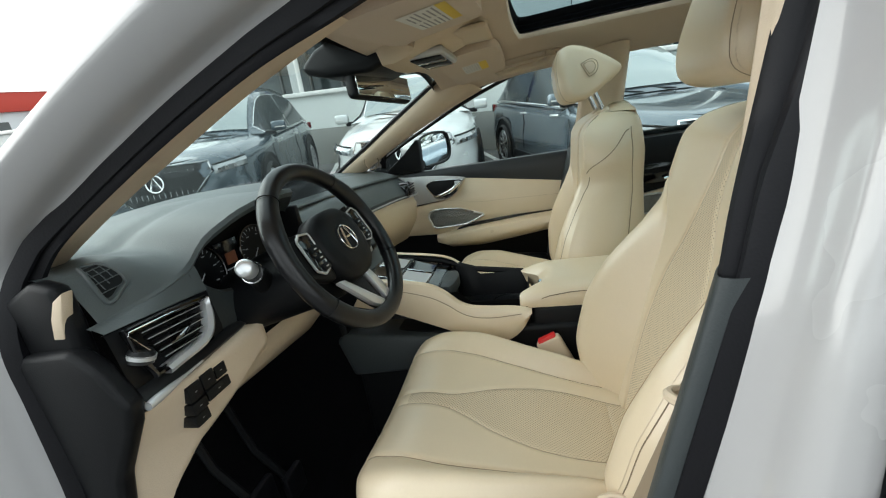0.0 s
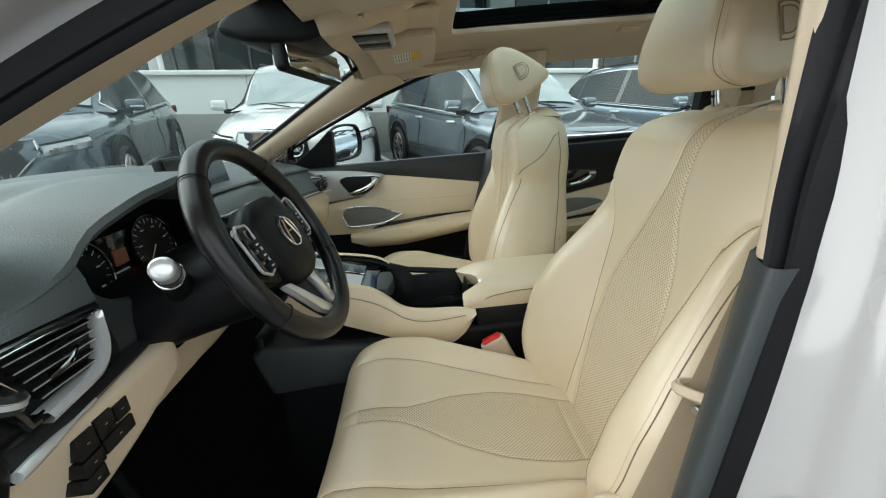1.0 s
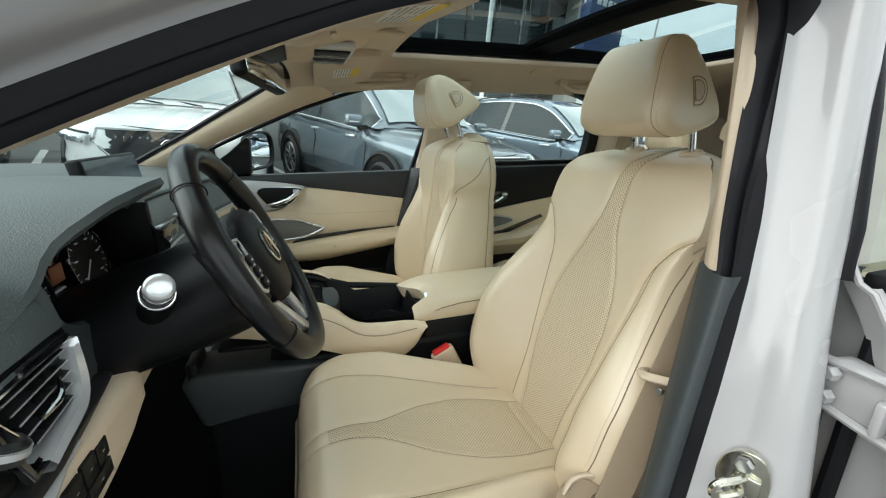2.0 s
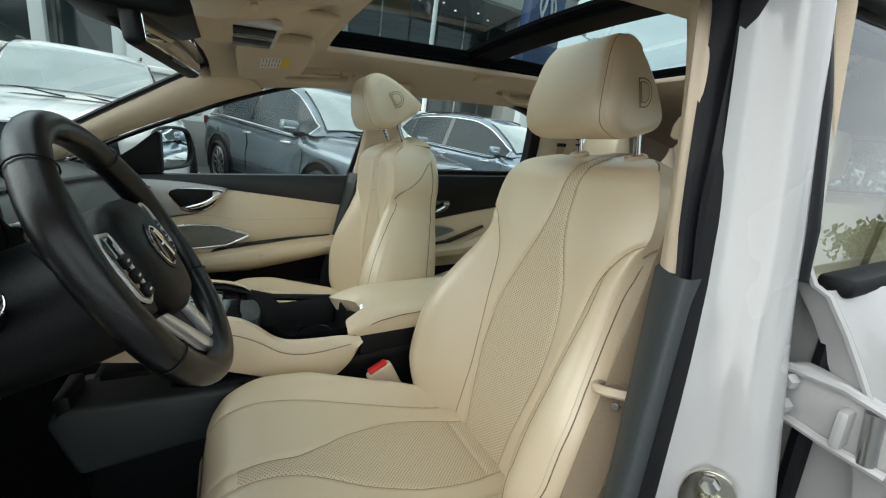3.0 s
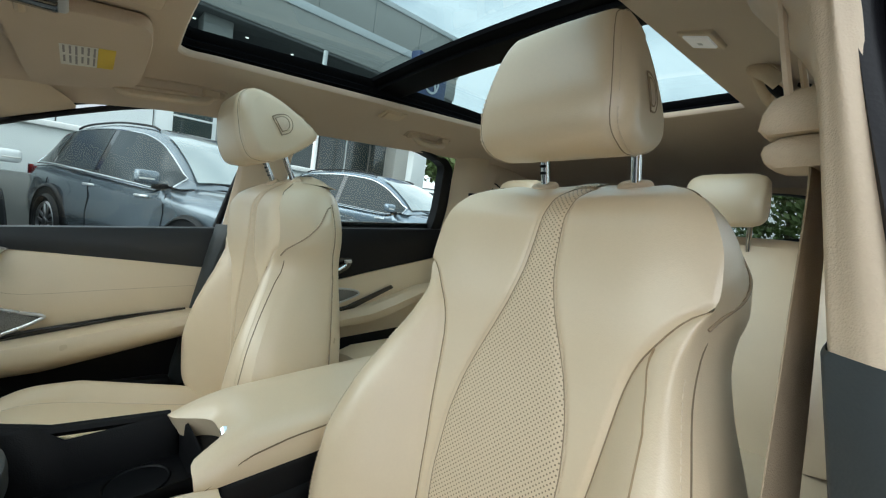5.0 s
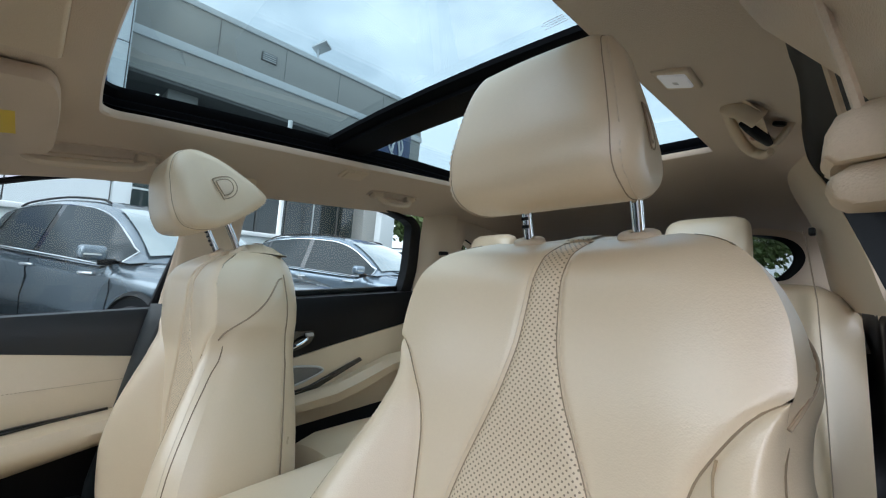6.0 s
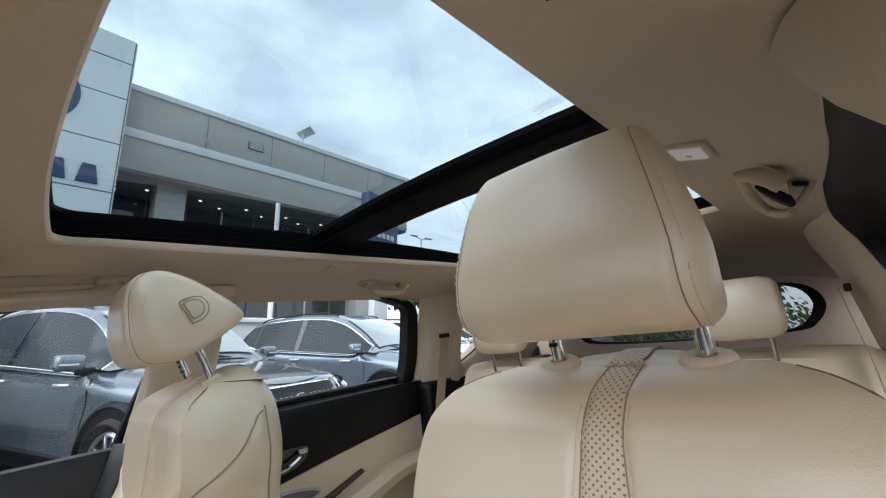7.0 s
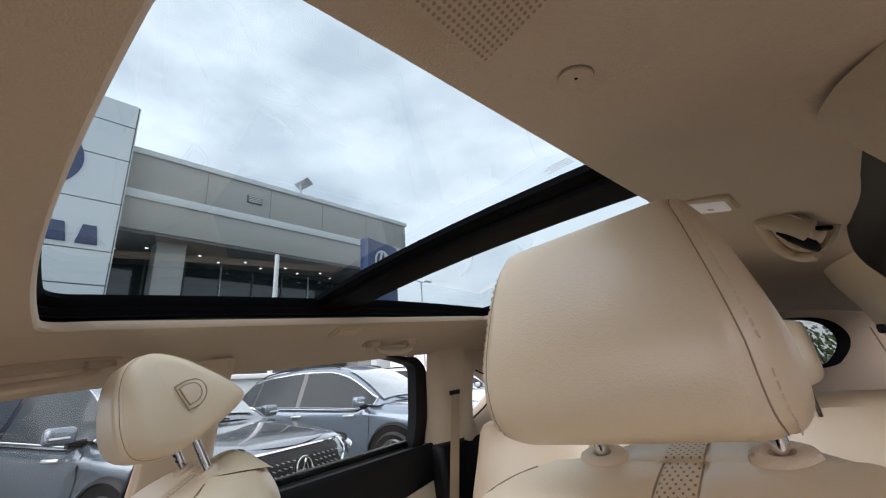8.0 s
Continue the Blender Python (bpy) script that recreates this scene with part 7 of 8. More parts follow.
# ---- centre console ----
def console():
    t = thing("centre_console", "beige and black centre console with cup holders", "console")
    # beige flanks, sweeping down to the driver's footwell
    for side in (-1, 1):
        up = [(0.80, 0.958), (0.70, 0.944), (0.64, 0.930), (0.605, 0.908), (0.575, 0.880), (0.545, 0.866), (0.50, 0.860), (0.44, 0.856), (0.398, 0.846)]
        lo = [(0.86, 0.885), (0.76, 0.86), (0.66, 0.82), (0.60, 0.795), (0.55, 0.772), (0.50, 0.760), (0.46, 0.764), (0.425, 0.792), (0.398, 0.838)]
        U = spline([(0, a, b) for a, b in up], 36)
        Lw = spline([(0, a, b) for a, b in lo], 36)
        rows = []
        for a, b in zip(U, Lw):
            rows.append([(side * 0.100, a.y, a.z - 0.004), (side * 0.108, a.y, a.z), (side * 0.118, a.y, a.z - 0.004), (side * 0.126, *a.lerp(b, 0.25)[1:]), (side * 0.130, *a.lerp(b, 0.6)[1:]), (side * 0.122, *a.lerp(b, 0.95)[1:]), (side * 0.105, b.y, b.z - 0.002)])
        fl = part("flank", rows_mesh(rows), M_LEATHER, t, "padded beige console flank")
        st = bmesh.new()
        stitches([Vector((side * 0.1275, p.y, p.z)) for p in [a.lerp(b, 0.22) for a, b in zip(U, Lw)][:33]], bm=st)
        part("stitching", st, M_THREAD, fl)
        part("flank_seam", tube([Vector((side * 0.1268, p.y, p.z)) for p in [a.lerp(b, 0.26) for a, b in zip(U, Lw)][:33]], 0.0011, 6), M_CREASESHADE, fl)
    part("body", box(-0.108, 0.108, -0.10, 0.90, 0.36, 0.80, 0.015, 3), M_BLACK, t, "black console body")
    part("rear_body", box(-0.100, 0.100, -0.12, 0.40, 0.70, 0.845, 0.012, 3), M_BLACK, t)
    # open bin with cup holders
    bin_rows = []
    for z, g in ((0.868, 1.0), (0.864, 0.97), (0.80, 0.94), (0.792, 0.90)):
        bin_rows.append([(a * g, 0.505 + (b - 0.505) * g, z if not (b > 0.55 and z > 0.86) else z + 0.03) for a, b in smooth_poly([(-0.096, 0.60), (-0.085, 0.625), (0.085, 0.625), (0.096, 0.60), (0.096, 0.42), (0.085, 0.405), (-0.085, 0.405), (-0.096, 0.42)], 48)])
    part("bin", rows_mesh(bin_rows, close_u=True), M_BLACK, t, "black open bin with cup holders")
    q = bmesh.new()
    vs = [q.verts.new(p) for p in bin_rows[-1]]
    q.faces.new(vs)
    part("bin_floor", q, M_BLACK, t)
    for x in (-0.04, 0.045):
        part("cup_ring", disc((x, 0.47, 0.793), (0, 0, 1), 0.042, 0.010, 28, inner=0.038), M_BLACK, t)
    part("far_rail", tube([(0.104, 0.80, 0.945), (0.106, 0.66, 0.918), (0.106, 0.56, 0.882), (0.106, 0.42, 0.862)], 0.009, 8), M_BLACK, t)
    # shift panel and leather pad behind it
    sh = thing("shift_panel", "silver-framed shift buttons with a padded palm rest", "shift panel")
    base = [(-0.088, 0.655), (-0.075, 0.635), (0.085, 0.635), (0.098, 0.655), (0.11, 0.90), (-0.098, 0.90)]
    zc = lambda y: 0.905 + (y - 0.64) * 0.24
    def slab(name, poly, d0, d1, mat, par, label=""):
        return part(name, rows_mesh([[(a, b, zc(b) + d0) for a, b in poly], [(a, b, zc(b) + d1) for a, b in poly], [(0.98 * a, b, zc(b) + d1 + 0.002) for a, b in poly]], close_u=True, caps=True), mat, par, label)
    pl = slab("plate", smooth_poly(base, 60), -0.03, 0.0, M_GLOSSBLACK, sh)
    for x0, x1 in ((-0.070, -0.004), (0.006, 0.078)):
        for y0, y1 in ((0.665, 0.735), (0.745, 0.815)):
            poly = [(x0, y0), (x1, y0), (x1, y1), (x0, y1)]
            b = slab("shift_button", poly, 0.0, 0.006, M_SATIN if (x0 < 0) == (y0 < 0.7) else M_GLOSSBLACK, sh)
            part("button_frame", tube([(a, c, zc(c) + 0.006) for a, c in poly], 0.0028, 6, closed=True), M_CHROME, b)
    part("side_frame", tube([(-0.098, 0.66, zc(0.66) + 0.002), (-0.102, 0.78, zc(0.78) + 0.002), (-0.104, 0.90, zc(0.90) + 0.002)], 0.005, 8), M_SATIN, sh)
    part("far_frame", tube([(0.112, 0.64, zc(0.64) + 0.004), (0.116, 0.78, zc(0.78) + 0.004), (0.118, 0.92, zc(0.92) + 0.004)], 0.007, 8), M_SATIN, sh)
    pad = smooth_poly([(-0.075, 0.612), (-0.070, 0.588), (0.0, 0.578), (0.060, 0.588), (0.070, 0.612), (0.068, 0.655), (0.0, 0.662), (-0.072, 0.655)], 48)
    rows = []
    for g, h in ((0.86, -0.018), (0.86, 0.0), (0.82, 0.008), (0.64, 0.012), (0.25, 0.013)):
        rows.append([(a * g, 0.628 + (b - 0.62) * g, 0.892 + h) for a, b in pad])
    part("palm_rest", rows_mesh(rows, close_u=True, caps=True), M_GREY, sh, "grey padded palm rest")
    # armrest lid
    a = thing("armrest_lid", "padded beige armrest lid between the front seats", "armrest")
    rows = []
    for y in steps(-0.10, 0.425, 40):
        f = max(0.0, (y - 0.33) / 0.095)
        top = 0.902 - 0.006 * max(0, (0.2 - y) / 0.3) - 0.026 * f ** 2.0
        bot = lerp([(-0.10, 0.845), (0.28, 0.842), (0.425, 0.842)], y)
        row = []
        for u in steps(-1, 1, 20):
            e = abs(u) ** 6
            row.append((u * 0.100, y, top - (top - bot) * 0.30 * e))
        row = [(-0.103, y, bot + 0.002)] + [(-0.106, y, bot + (top - bot) * 0.35)] + row + [(0.106, y, bot + (top - bot) * 0.35), (0.103, y, bot + 0.002)]
        rows.append(row)
    # front edge scooped for the hand: the middle is set back
    out = []
    for y, row in zip(steps(-0.10, 0.425, 40), rows):
        f = max(0.0, (y - 0.33) / 0.095)
        out.append([(x, yy - 0.050 * f * math.exp(-((x + 0.005) / 0.055) ** 4), z) for x, yy, z in row])
    part("pad", rows_mesh(out), M_LEATHER, a)
    part("front_wall", rows_mesh([out[-1], [(x, y - 0.008, max(0.842, z - 0.02)) for x, y, z in out[-1]], [(x * 0.98, y - 0.012, 0.842) for x, y, z in out[-1]]]), M_LEATHER, a)
    part("seam", tube([(-0.1035, y, 0.842 + lerp([(0.10, 0.042), (0.30, 0.038), (0.36, 0.030), (0.415, 0.004)], y)) for y in steps(0.10, 0.415, 20)], 0.0012, 5), M_SEAM, a)
    part("latch", tube(spline([(-0.06, 0.385, 0.850), (-0.055, 0.375, 0.870), (-0.03, 0.372, 0.884)], 10), 0.006, 8), M_CHROME, a, "chrome lid latch")
    # storage tray below the stack with a socket
    s = thing("storage_tray", "black storage tray with a chrome-ringed socket", "storage tray")
    part("tray", prism([(0.635, 0.70), (0.90, 0.68), (0.93, 0.79), (0.90, 0.812), (0.64, 0.790), (0.628, 0.76)], "x", -0.130, -0.02, 0.010, 3), M_GREY, s, "grey-black tray side")
    part("top", box(-0.116, -0.02, 0.66, 0.90, 0.803, 0.815, 0.004, 2, pose(0, 0, -0.005, 3.2)), M_BLACK, s)
    part("socket_plate", box(-0.125, -0.040, 0.893, 0.915, 0.760, 0.835, 0.005, 2), M_BLACK, s)
    part("socket_ring", disc((-0.084, 0.893, 0.796), (-0.25, -1, 0.2), 0.0125, 0.005, 28, inner=0.0095), M_CHROME, s)
    part("socket", disc((-0.084, 0.894, 0.796), (-0.25, -1, 0.2), 0.0095, 0.002, 24), M_BLACK, s)
    return t


console()

# ---- outside: the lot, its parked cars, the wall and the building behind ----
M_ASPHALT = material("worn_grey_asphalt", (0.10, 0.10, 0.10), 0.85, grain=0.8, grain_size=0.02, vary=0.2, vary_size=2.5, bump=0.006, second=(0.15, 0.148, 0.14))
M_LINE = material("white_bay_paint", (0.62, 0.62, 0.60), 0.7, vary=0.15, vary_size=0.3)
M_CONCRETE = material("grey_concrete", (0.30, 0.30, 0.285), 0.85, grain=0.4, grain_size=0.02, vary=0.14, vary_size=0.7, bump=0.004)
M_PALEWALL = material("pale_painted_panel", (0.80, 0.83, 0.81), 0.6, vary=0.05, vary_size=1.2)
M_COPING = material("white_coping", (0.80, 0.79, 0.77), 0.6, vary=0.06, vary_size=0.5)
M_STUCCO = material("grey_render", (0.36, 0.355, 0.33), 0.85, grain=0.4, grain_size=0.03, vary=0.06, vary_size=2.0, bump=0.004)
M_PANEL = material("white_metal_panel", (0.66, 0.69, 0.70), 0.35, vary=0.04, vary_size=2.0)
M_BAND = material("pale_metal_band", (0.58, 0.60, 0.60), 0.4, vary=0.04, vary_size=2.0)
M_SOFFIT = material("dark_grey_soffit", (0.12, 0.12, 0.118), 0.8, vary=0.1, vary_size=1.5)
M_SHOWGLASS = material("dark_showroom_glass", (0.03, 0.042, 0.044), 0.06, vary=0.15, vary_size=3.0, spec=0.7)
M_BLUE = material("dark_blue_sign_face", (0.02, 0.045, 0.13), 0.35, vary=0.05, vary_size=1.0)
M_REDWALL = material("red_painted_band", (0.50, 0.05, 0.03), 0.6, vary=0.08, vary_size=2.0)
M_ORANGEROOF = material("orange_tiled_roof", (0.50, 0.16, 0.08), 0.8, vary=0.15, vary_size=0.8)
M_POSTYELLOW = material("yellow_painted_post", (0.60, 0.42, 0.03), 0.5, vary=0.1)
M_GALV = material("pale_galvanised_post", (0.52, 0.53, 0.53), 0.45, 0.5, vary=0.08)
M_TYRE = material("black_tyre_rubber", (0.018, 0.018, 0.019), 0.75, grain=0.3, grain_size=0.01)
M_RIM = material("bright_alloy_rim", (0.50, 0.50, 0.51), 0.3, 1.0, vary=0.05)
M_CARGLASS = material("dark_car_glass", (0.034, 0.043, 0.047), 0.12, vary=0.3, vary_size=0.5, spec=0.18)
# pale half-metal base: part of the sky's reflection is put into the colour
M_SCREENGLASS = material("windscreen_with_sky_tone", (0.34, 0.39, 0.39), 0.05, 0.5, vary=0.2, vary_size=0.5, spec=1.0, coat=1.0)
M_GREYPAINT = material("dark_grey_metallic_paint", (0.150, 0.185, 0.215), 0.22, 0.5, coat=1.0, vary=0.03)
M_SILVERPAINT = material("blue_grey_metallic_paint", (0.20, 0.255, 0.31), 0.22, 0.5, coat=1.0, vary=0.03)
M_BLUEPAINT = material("dark_blue_metallic_paint", (0.06, 0.09, 0.115), 0.26, 0.35, coat=1.0, vary=0.03)
M_WHITEPAINT = material("white_parked_car_paint", (0.66, 0.68, 0.68), 0.3, coat=0.9, vary=0.02)
M_TAIL = material("red_tail_lamp", (0.35, 0.01, 0.01), 0.15, coat=0.8)
M_HEADLAMP = material("clear_headlamp_lens", (0.34, 0.36, 0.37), 0.08, 0.6, coat=1.0, vary=0.2, vary_size=0.05)
M_BARK = material("grey_brown_bark", (0.10, 0.075, 0.05), 0.9, grain=0.8, grain_size=0.03, vary=0.2, bump=0.02)
M_LEAF = material("green_leaves", (0.050, 0.095, 0.022), 0.6, vary=0.35, vary_size=0.7, second=(0.10, 0.14, 0.035))
M_GRASS = material("mown_grass", (0.07, 0.12, 0.03), 0.9, grain=0.8, grain_size=0.03, vary=0.25, vary_size=1.5, bump=0.02)


def ground_z(x, y):
    """Level lot, with the bay under the car falling away to its right and front."""
    r = math.hypot(x, y)
    k = min(1.0, max(0.0, (4.6 - r) / 2.6))
    k = k * k * (3 - 2 * k)
    n = CAR.to_3x3() @ Vector((0, 0, 1))
    return k * (-(n.x * x + n.y * y) / n.z) - 0.004


def lot_ground():
    near = [-3.2 + 0.4 * i for i in range(17)]
    far = [5, 8, 12, 20, 35, 60, 110, 200, 400]
    ax = [-q for q in reversed(far)] + [-4.2, -3.6] + near[1:-1] + [3.6, 4.2] + far
    bm = bmesh.new()
    vs = [[bm.verts.new((x, y, ground_z(x, y))) for x in ax] for y in ax]
    for i in range(len(ax) - 1):
        for j in range(len(ax) - 1):
            bm.faces.new((vs[i][j], vs[i][j + 1], vs[i + 1][j + 1], vs[i + 1][j]))
    built("ground", bm, M_ASPHALT, "worn grey asphalt of the car lot", "ground", m=LOT, kind="structure")
    for k in range(4):
        y = 0.1 + 3.3 * (k - 2)
        built("bay_line", box(-2.4, 2.4, -0.05, 0.05, 0.0, 0.006, 0, m=pose(7.0 - 0.35 * (k - 2), y + 1.0, 0.0, 0, 0, 20)), M_LINE, "white painted parking bay line", "bay line", m=LOT, kind="structure")
    built("grass_verge", box(-14, 14, -34, -26, -0.05, 0.10, 0.02), M_GRASS, "mown grass verge beyond the lot", "grass", m=LOT, kind="structure")


lot_ground()

# tables of a crossover's shape, along its length from tail (-2.35) to nose (2.35)
BODY_W = [(-2.35, 0.72), (-2.25, 0.84), (-2.0, 0.91), (-1.2, 0.94), (0.0, 0.93), (1.2, 0.94), (1.8, 0.90), (2.1, 0.85), (2.25, 0.77), (2.34, 0.64)]
BODY_TOP = [(-2.35, 0.92), (-2.25, 1.02), (-1.6, 1.06), (-0.6, 1.03), (0.7, 1.00), (0.95, 1.06), (1.4, 1.03), (1.9, 0.975), (2.15, 0.925), (2.27, 0.875), (2.34, 0.79)]
BODY_LOW = [(-2.35, 0.50), (-2.2, 0.30), (-1.7, 0.24), (1.8, 0.22), (2.2, 0.24), (2.34, 0.34)]
ROOF_Z = [(-2.20, 1.12), (-1.95, 1.33), (-1.65, 1.52), (-1.2, 1.60), (-0.5, 1.645), (0.0, 1.63), (0.35, 1.55), (0.75, 1.34), (1.12, 1.06)]
ROOF_W = [(-2.20, 0.66), (-1.9, 0.66), (-1.5, 0.64), (-0.5, 0.64), (0.2, 0.62), (0.7, 0.66), (1.12, 0.72)]


def car_wheel(t, x, y, side):
    """Tyre, rim and spokes; the wheel stands on the ground."""
    w = part("wheel", disc((side * (x - 0.20), y, 0.365), (side, 0, 0), 0.365, 0.225, 40, inner=0.24), M_TYRE, t, "black tyre")
    part("rim", disc((side * (x - 0.05), y, 0.365), (side, 0, 0), 0.245, 0.06, 40, inner=0.205), M_RIM, w, "bright alloy rim")
    part("disc_brake", disc((side * (x - 0.16), y, 0.365), (side, 0, 0), 0.23, 0.02, 32), M_BLACK, w)
    for k in range(5):
        m = Matrix.Translation((side * (x - 0.02), y, 0.365)) @ pose(0, 0, 0, 72 * k)
        for d in (-0.030, 0.030):
            part("spoke", prism([(d - 0.018, 0.03), (d + 0.018, 0.03), (d * 1.7 + 0.016, 0.22), (d * 1.7 - 0.016, 0.22)], "x", -0.02, 0.022, 0.005, 1, m=m), M_RIM, w)
    part("hub_cap", disc((side * (x - 0.04), y, 0.365), (side, 0, 0), 0.055, 0.05, 20), M_RIM, w)


def parked_car(label, nose, phi, paint, group="parked cars", bright_line=True, grille="mesh", scale=1.0):
    """A crossover whose nose stands at nose and whose tail points phi degrees from the x axis."""
    m = Matrix.Translation((nose[0], nose[1], 0)) @ pose(0, 0, 0, 0, 0, phi + 90) @ Matrix.Translation((0, -2.34 * scale, 0)) @ Matrix.Scale(scale, 4)
    t = thing("parked_car", label, "car", m=m, group=group)
    rows = []
    for y in steps(-2.35, 2.34, 60):
        w, top, low = ease(BODY_W, y), ease(BODY_TOP, y), ease(BODY_LOW, y)
        sh = 0.06 if y > 0.95 else 0.03
        half = [(0.0, top + 0.012), (w * 0.45, top + 0.006), (w * 0.74, top - 0.004), (w * 0.87, top - sh * 0.7), (w * 0.955, top - sh * 1.8), (w * 0.985, top - 0.16), (w * 0.97, top - 0.24), (w, max(low + 0.22, 0.60)), (w * 0.99, low + 0.16), (w * 0.95, low + 0.03), (w * 0.90, low)]
        rows.append([(x, y, z) for x, z in half[::-1]] + [(-x, y, z) for x, z in half[1:]])
    part("body", rows_mesh(rows, caps=True), paint, t)
    # greenhouse: pillars and roof, with panes set on them
    gh = []
    ys_ = steps(-2.20, 1.12, 44)
    for y in ys_:
        z, w = ease(ROOF_Z, y), ease(ROOF_W, y)
        base = ease(BODY_TOP, y) - 0.02
        bw = min(0.86, ease(BODY_W, y) * 0.92)
        half = [(0.0, z + 0.016), (w * 0.6, z + 0.010), (w * 0.92, z - 0.02), (w, z - 0.055 if z - base > 0.12 else z - 0.01), (bw, base)]
        gh.append([(x, y, zz) for x, zz in half[::-1]] + [(-x, y, zz) for x, zz in half[1:]])
    part("roof", rows_mesh(gh), paint, t)

    def side_point(y, v, out, side):
        z, w = ease(ROOF_Z, y), ease(ROOF_W, y)
        base = ease(BODY_TOP, y) - 0.02
        bw = min(0.86, ease(BODY_W, y) * 0.92)
        zt = z - 0.055 if z - base > 0.12 else z - 0.01
        return Vector((side * (w + (bw - w) * v + out), y, zt + (base - zt) * v))
    for side in (-1, 1):
        for y0, y1 in ((-1.92, -1.52), (-1.46, -0.52), (-0.42, 0.98)):
            rows = [[side_point(y, v, 0.014, side) for v in (0.06, 0.35, 0.65, 0.93)] for y in steps(y0, y1, 24)]
            part("side_window", rows_mesh(rows), M_CARGLASS, t, "dark side window")
        for y0, y1 in ((-1.53, -1.45), (-0.53, -0.41)):
            part("door_pillar", rows_mesh([[side_point(y, v, 0.011, side) for v in (0.06, 0.5, 0.93)] for y in (y0, y1)]), M_GLOSSBLACK, t, "gloss black door pillar")
        line = [side_point(y, 0.05, 0.010, side) for y in steps(-1.98, 1.0, 30)] + [side_point(y, 0.95, 0.010, side) for y in steps(1.02, -1.98, 30)]
        part("window_line", tube(line, 0.008, 6, closed=True), M_CHROME if bright_line else M_BLACK, t, "chrome window line" if bright_line else "")
        part("roof_rail", tube([Vector((side * (ease(ROOF_W, y) * 0.90), y, ease(ROOF_Z, y) + (0.012 if -1.5 < y < 0.05 else 0.0))) for y in steps(-1.6, 0.15, 16)], 0.013, 6), M_BLACK, t)
        for y in (-0.42, 0.62):
            part("door_handle", tube([(side * 0.925, y - 0.10, 0.905), (side * 0.950, y - 0.07, 0.91), (side * 0.950, y + 0.07, 0.915), (side * 0.925, y + 0.10, 0.915)], 0.014, 6), paint if not bright_line else M_SATIN, t)
        for y in (-1.42, -0.47, 0.98):
            gap = [(side * (ease(BODY_W, y) * f + 0.001), y - (0.10 if y < -1 else 0.0) * q, z) for f, z, q in ((0.955, 0.97, 0), (0.985, 0.87, 0.3), (0.975, 0.78, 0.8), (1.0, 0.60, 1.0), (0.99, 0.40, 0.6))]
            part("door_gap", tube(gap, 0.005, 4), M_BLACK, t)
        # lower cladding and arches
        part("sill_cladding", box(side * 0.86, side * 0.945, -0.95, 1.0, 0.23, 0.36, 0.02, 2), M_BLACK, t)
        for y in (-1.36, 1.40):
            arch = [(side * 0.938, y + 0.435 * math.cos(a), 0.365 + 0.435 * math.sin(a)) for a in [math.pi * (-0.08 + 1.16 * k / 24) for k in range(25)]]
            part("arch_trim", tube(arch, 0.028, 6, flat=0.6), M_BLACK, t)
            part("arch_hollow", disc((side * 0.90, y, 0.365), (side, 0, 0), 0.425, 0.042, 40, bevel=False), M_BLACK, t)
            car_wheel(t, 0.955, y, side)
        # mirror
        mir = part("door_mirror", box(side * 0.93, side * 1.13, 0.83, 0.95, 1.04, 1.17, 0.04, 4), paint, t)
        part("mirror_foot", box(side * 0.84, side * 0.98, 0.86, 0.92, 1.00, 1.06, 0.015, 2), M_BLACK, mir)
        part("mirror_signal", box(side * 0.99, side * 1.12, 0.945, 0.957, 1.085, 1.10, 0.003, 1), M_LENS, mir)
        # lamps
        rows = []
        for u in steps(0, 1, 8):
            x, y = 0.63 + 0.26 * u, 2.335 - 0.08 * u - 0.22 * u ** 3
            rows.append([(side * (x - 0.02), y - 0.02, 0.83 + 0.04 * u), (side * (x + 0.005), y + 0.012, 0.79 + 0.04 * u), (side * x, y + 0.015, 0.74 + 0.04 * u), (side * (x - 0.02), y - 0.03, 0.72 + 0.04 * u)])
        hl = part("headlamp", rows_mesh(rows), M_HEADLAMP, t, "clear headlamp")
        part("lamp_brow", tube([(side * (0.61 + 0.26 * u), 2.318 - 0.08 * u - 0.22 * u ** 3, 0.835 + 0.04 * u) for u in steps(0, 1, 8)], 0.009, 6), M_BLACK, hl)
        for u in (0.2, 0.45, 0.7):
            part("lamp_cell", disc((side * (0.63 + 0.26 * u), 2.352 - 0.08 * u - 0.22 * u ** 3, 0.766 + 0.04 * u), (side * 0.6, 1, 0), 0.022, 0.006, 12), M_CHROME, hl)
        rows = [[(side * (0.90 - 0.30 * u), -2.02 - 0.24 * u ** 0.6, z + 0.03 * (1 - u)) for z in (0.86, 0.92, 0.98)] for u in steps(0, 1, 8)]
        part("tail_lamp", rows_mesh([[(x * 1.015, y - 0.012, z) for x, y, z in r] for r in rows]), M_TAIL, t, "red tail lamp")
        part("bumper_vent", prism([(0.52, 0.42), (0.76, 0.46), (0.74, 0.58), (0.60, 0.56)], "y", 2.02, 2.16, 0.02, 2, m=Matrix.Diagonal((side, 1, 1, 1))), M_BLACK, t)
    # screens
    rows = []
    for v in steps(0.06, 0.94, 10):
        y = 0.30 + (1.10 - 0.30) * v
        z, w = ease(ROOF_Z, y), ease(ROOF_W, y)
        rows.append([(u * w * 0.93, y + 0.012, z + 0.028 - 0.03 * abs(u) ** 3) for u in steps(-1, 1, 12)])
    # the glass is coloured pale to stand in for reflected sky
    part("windscreen", rows_mesh(rows), M_SCREENGLASS, t, "windscreen coloured pale for the sky's reflection")
    rows = []
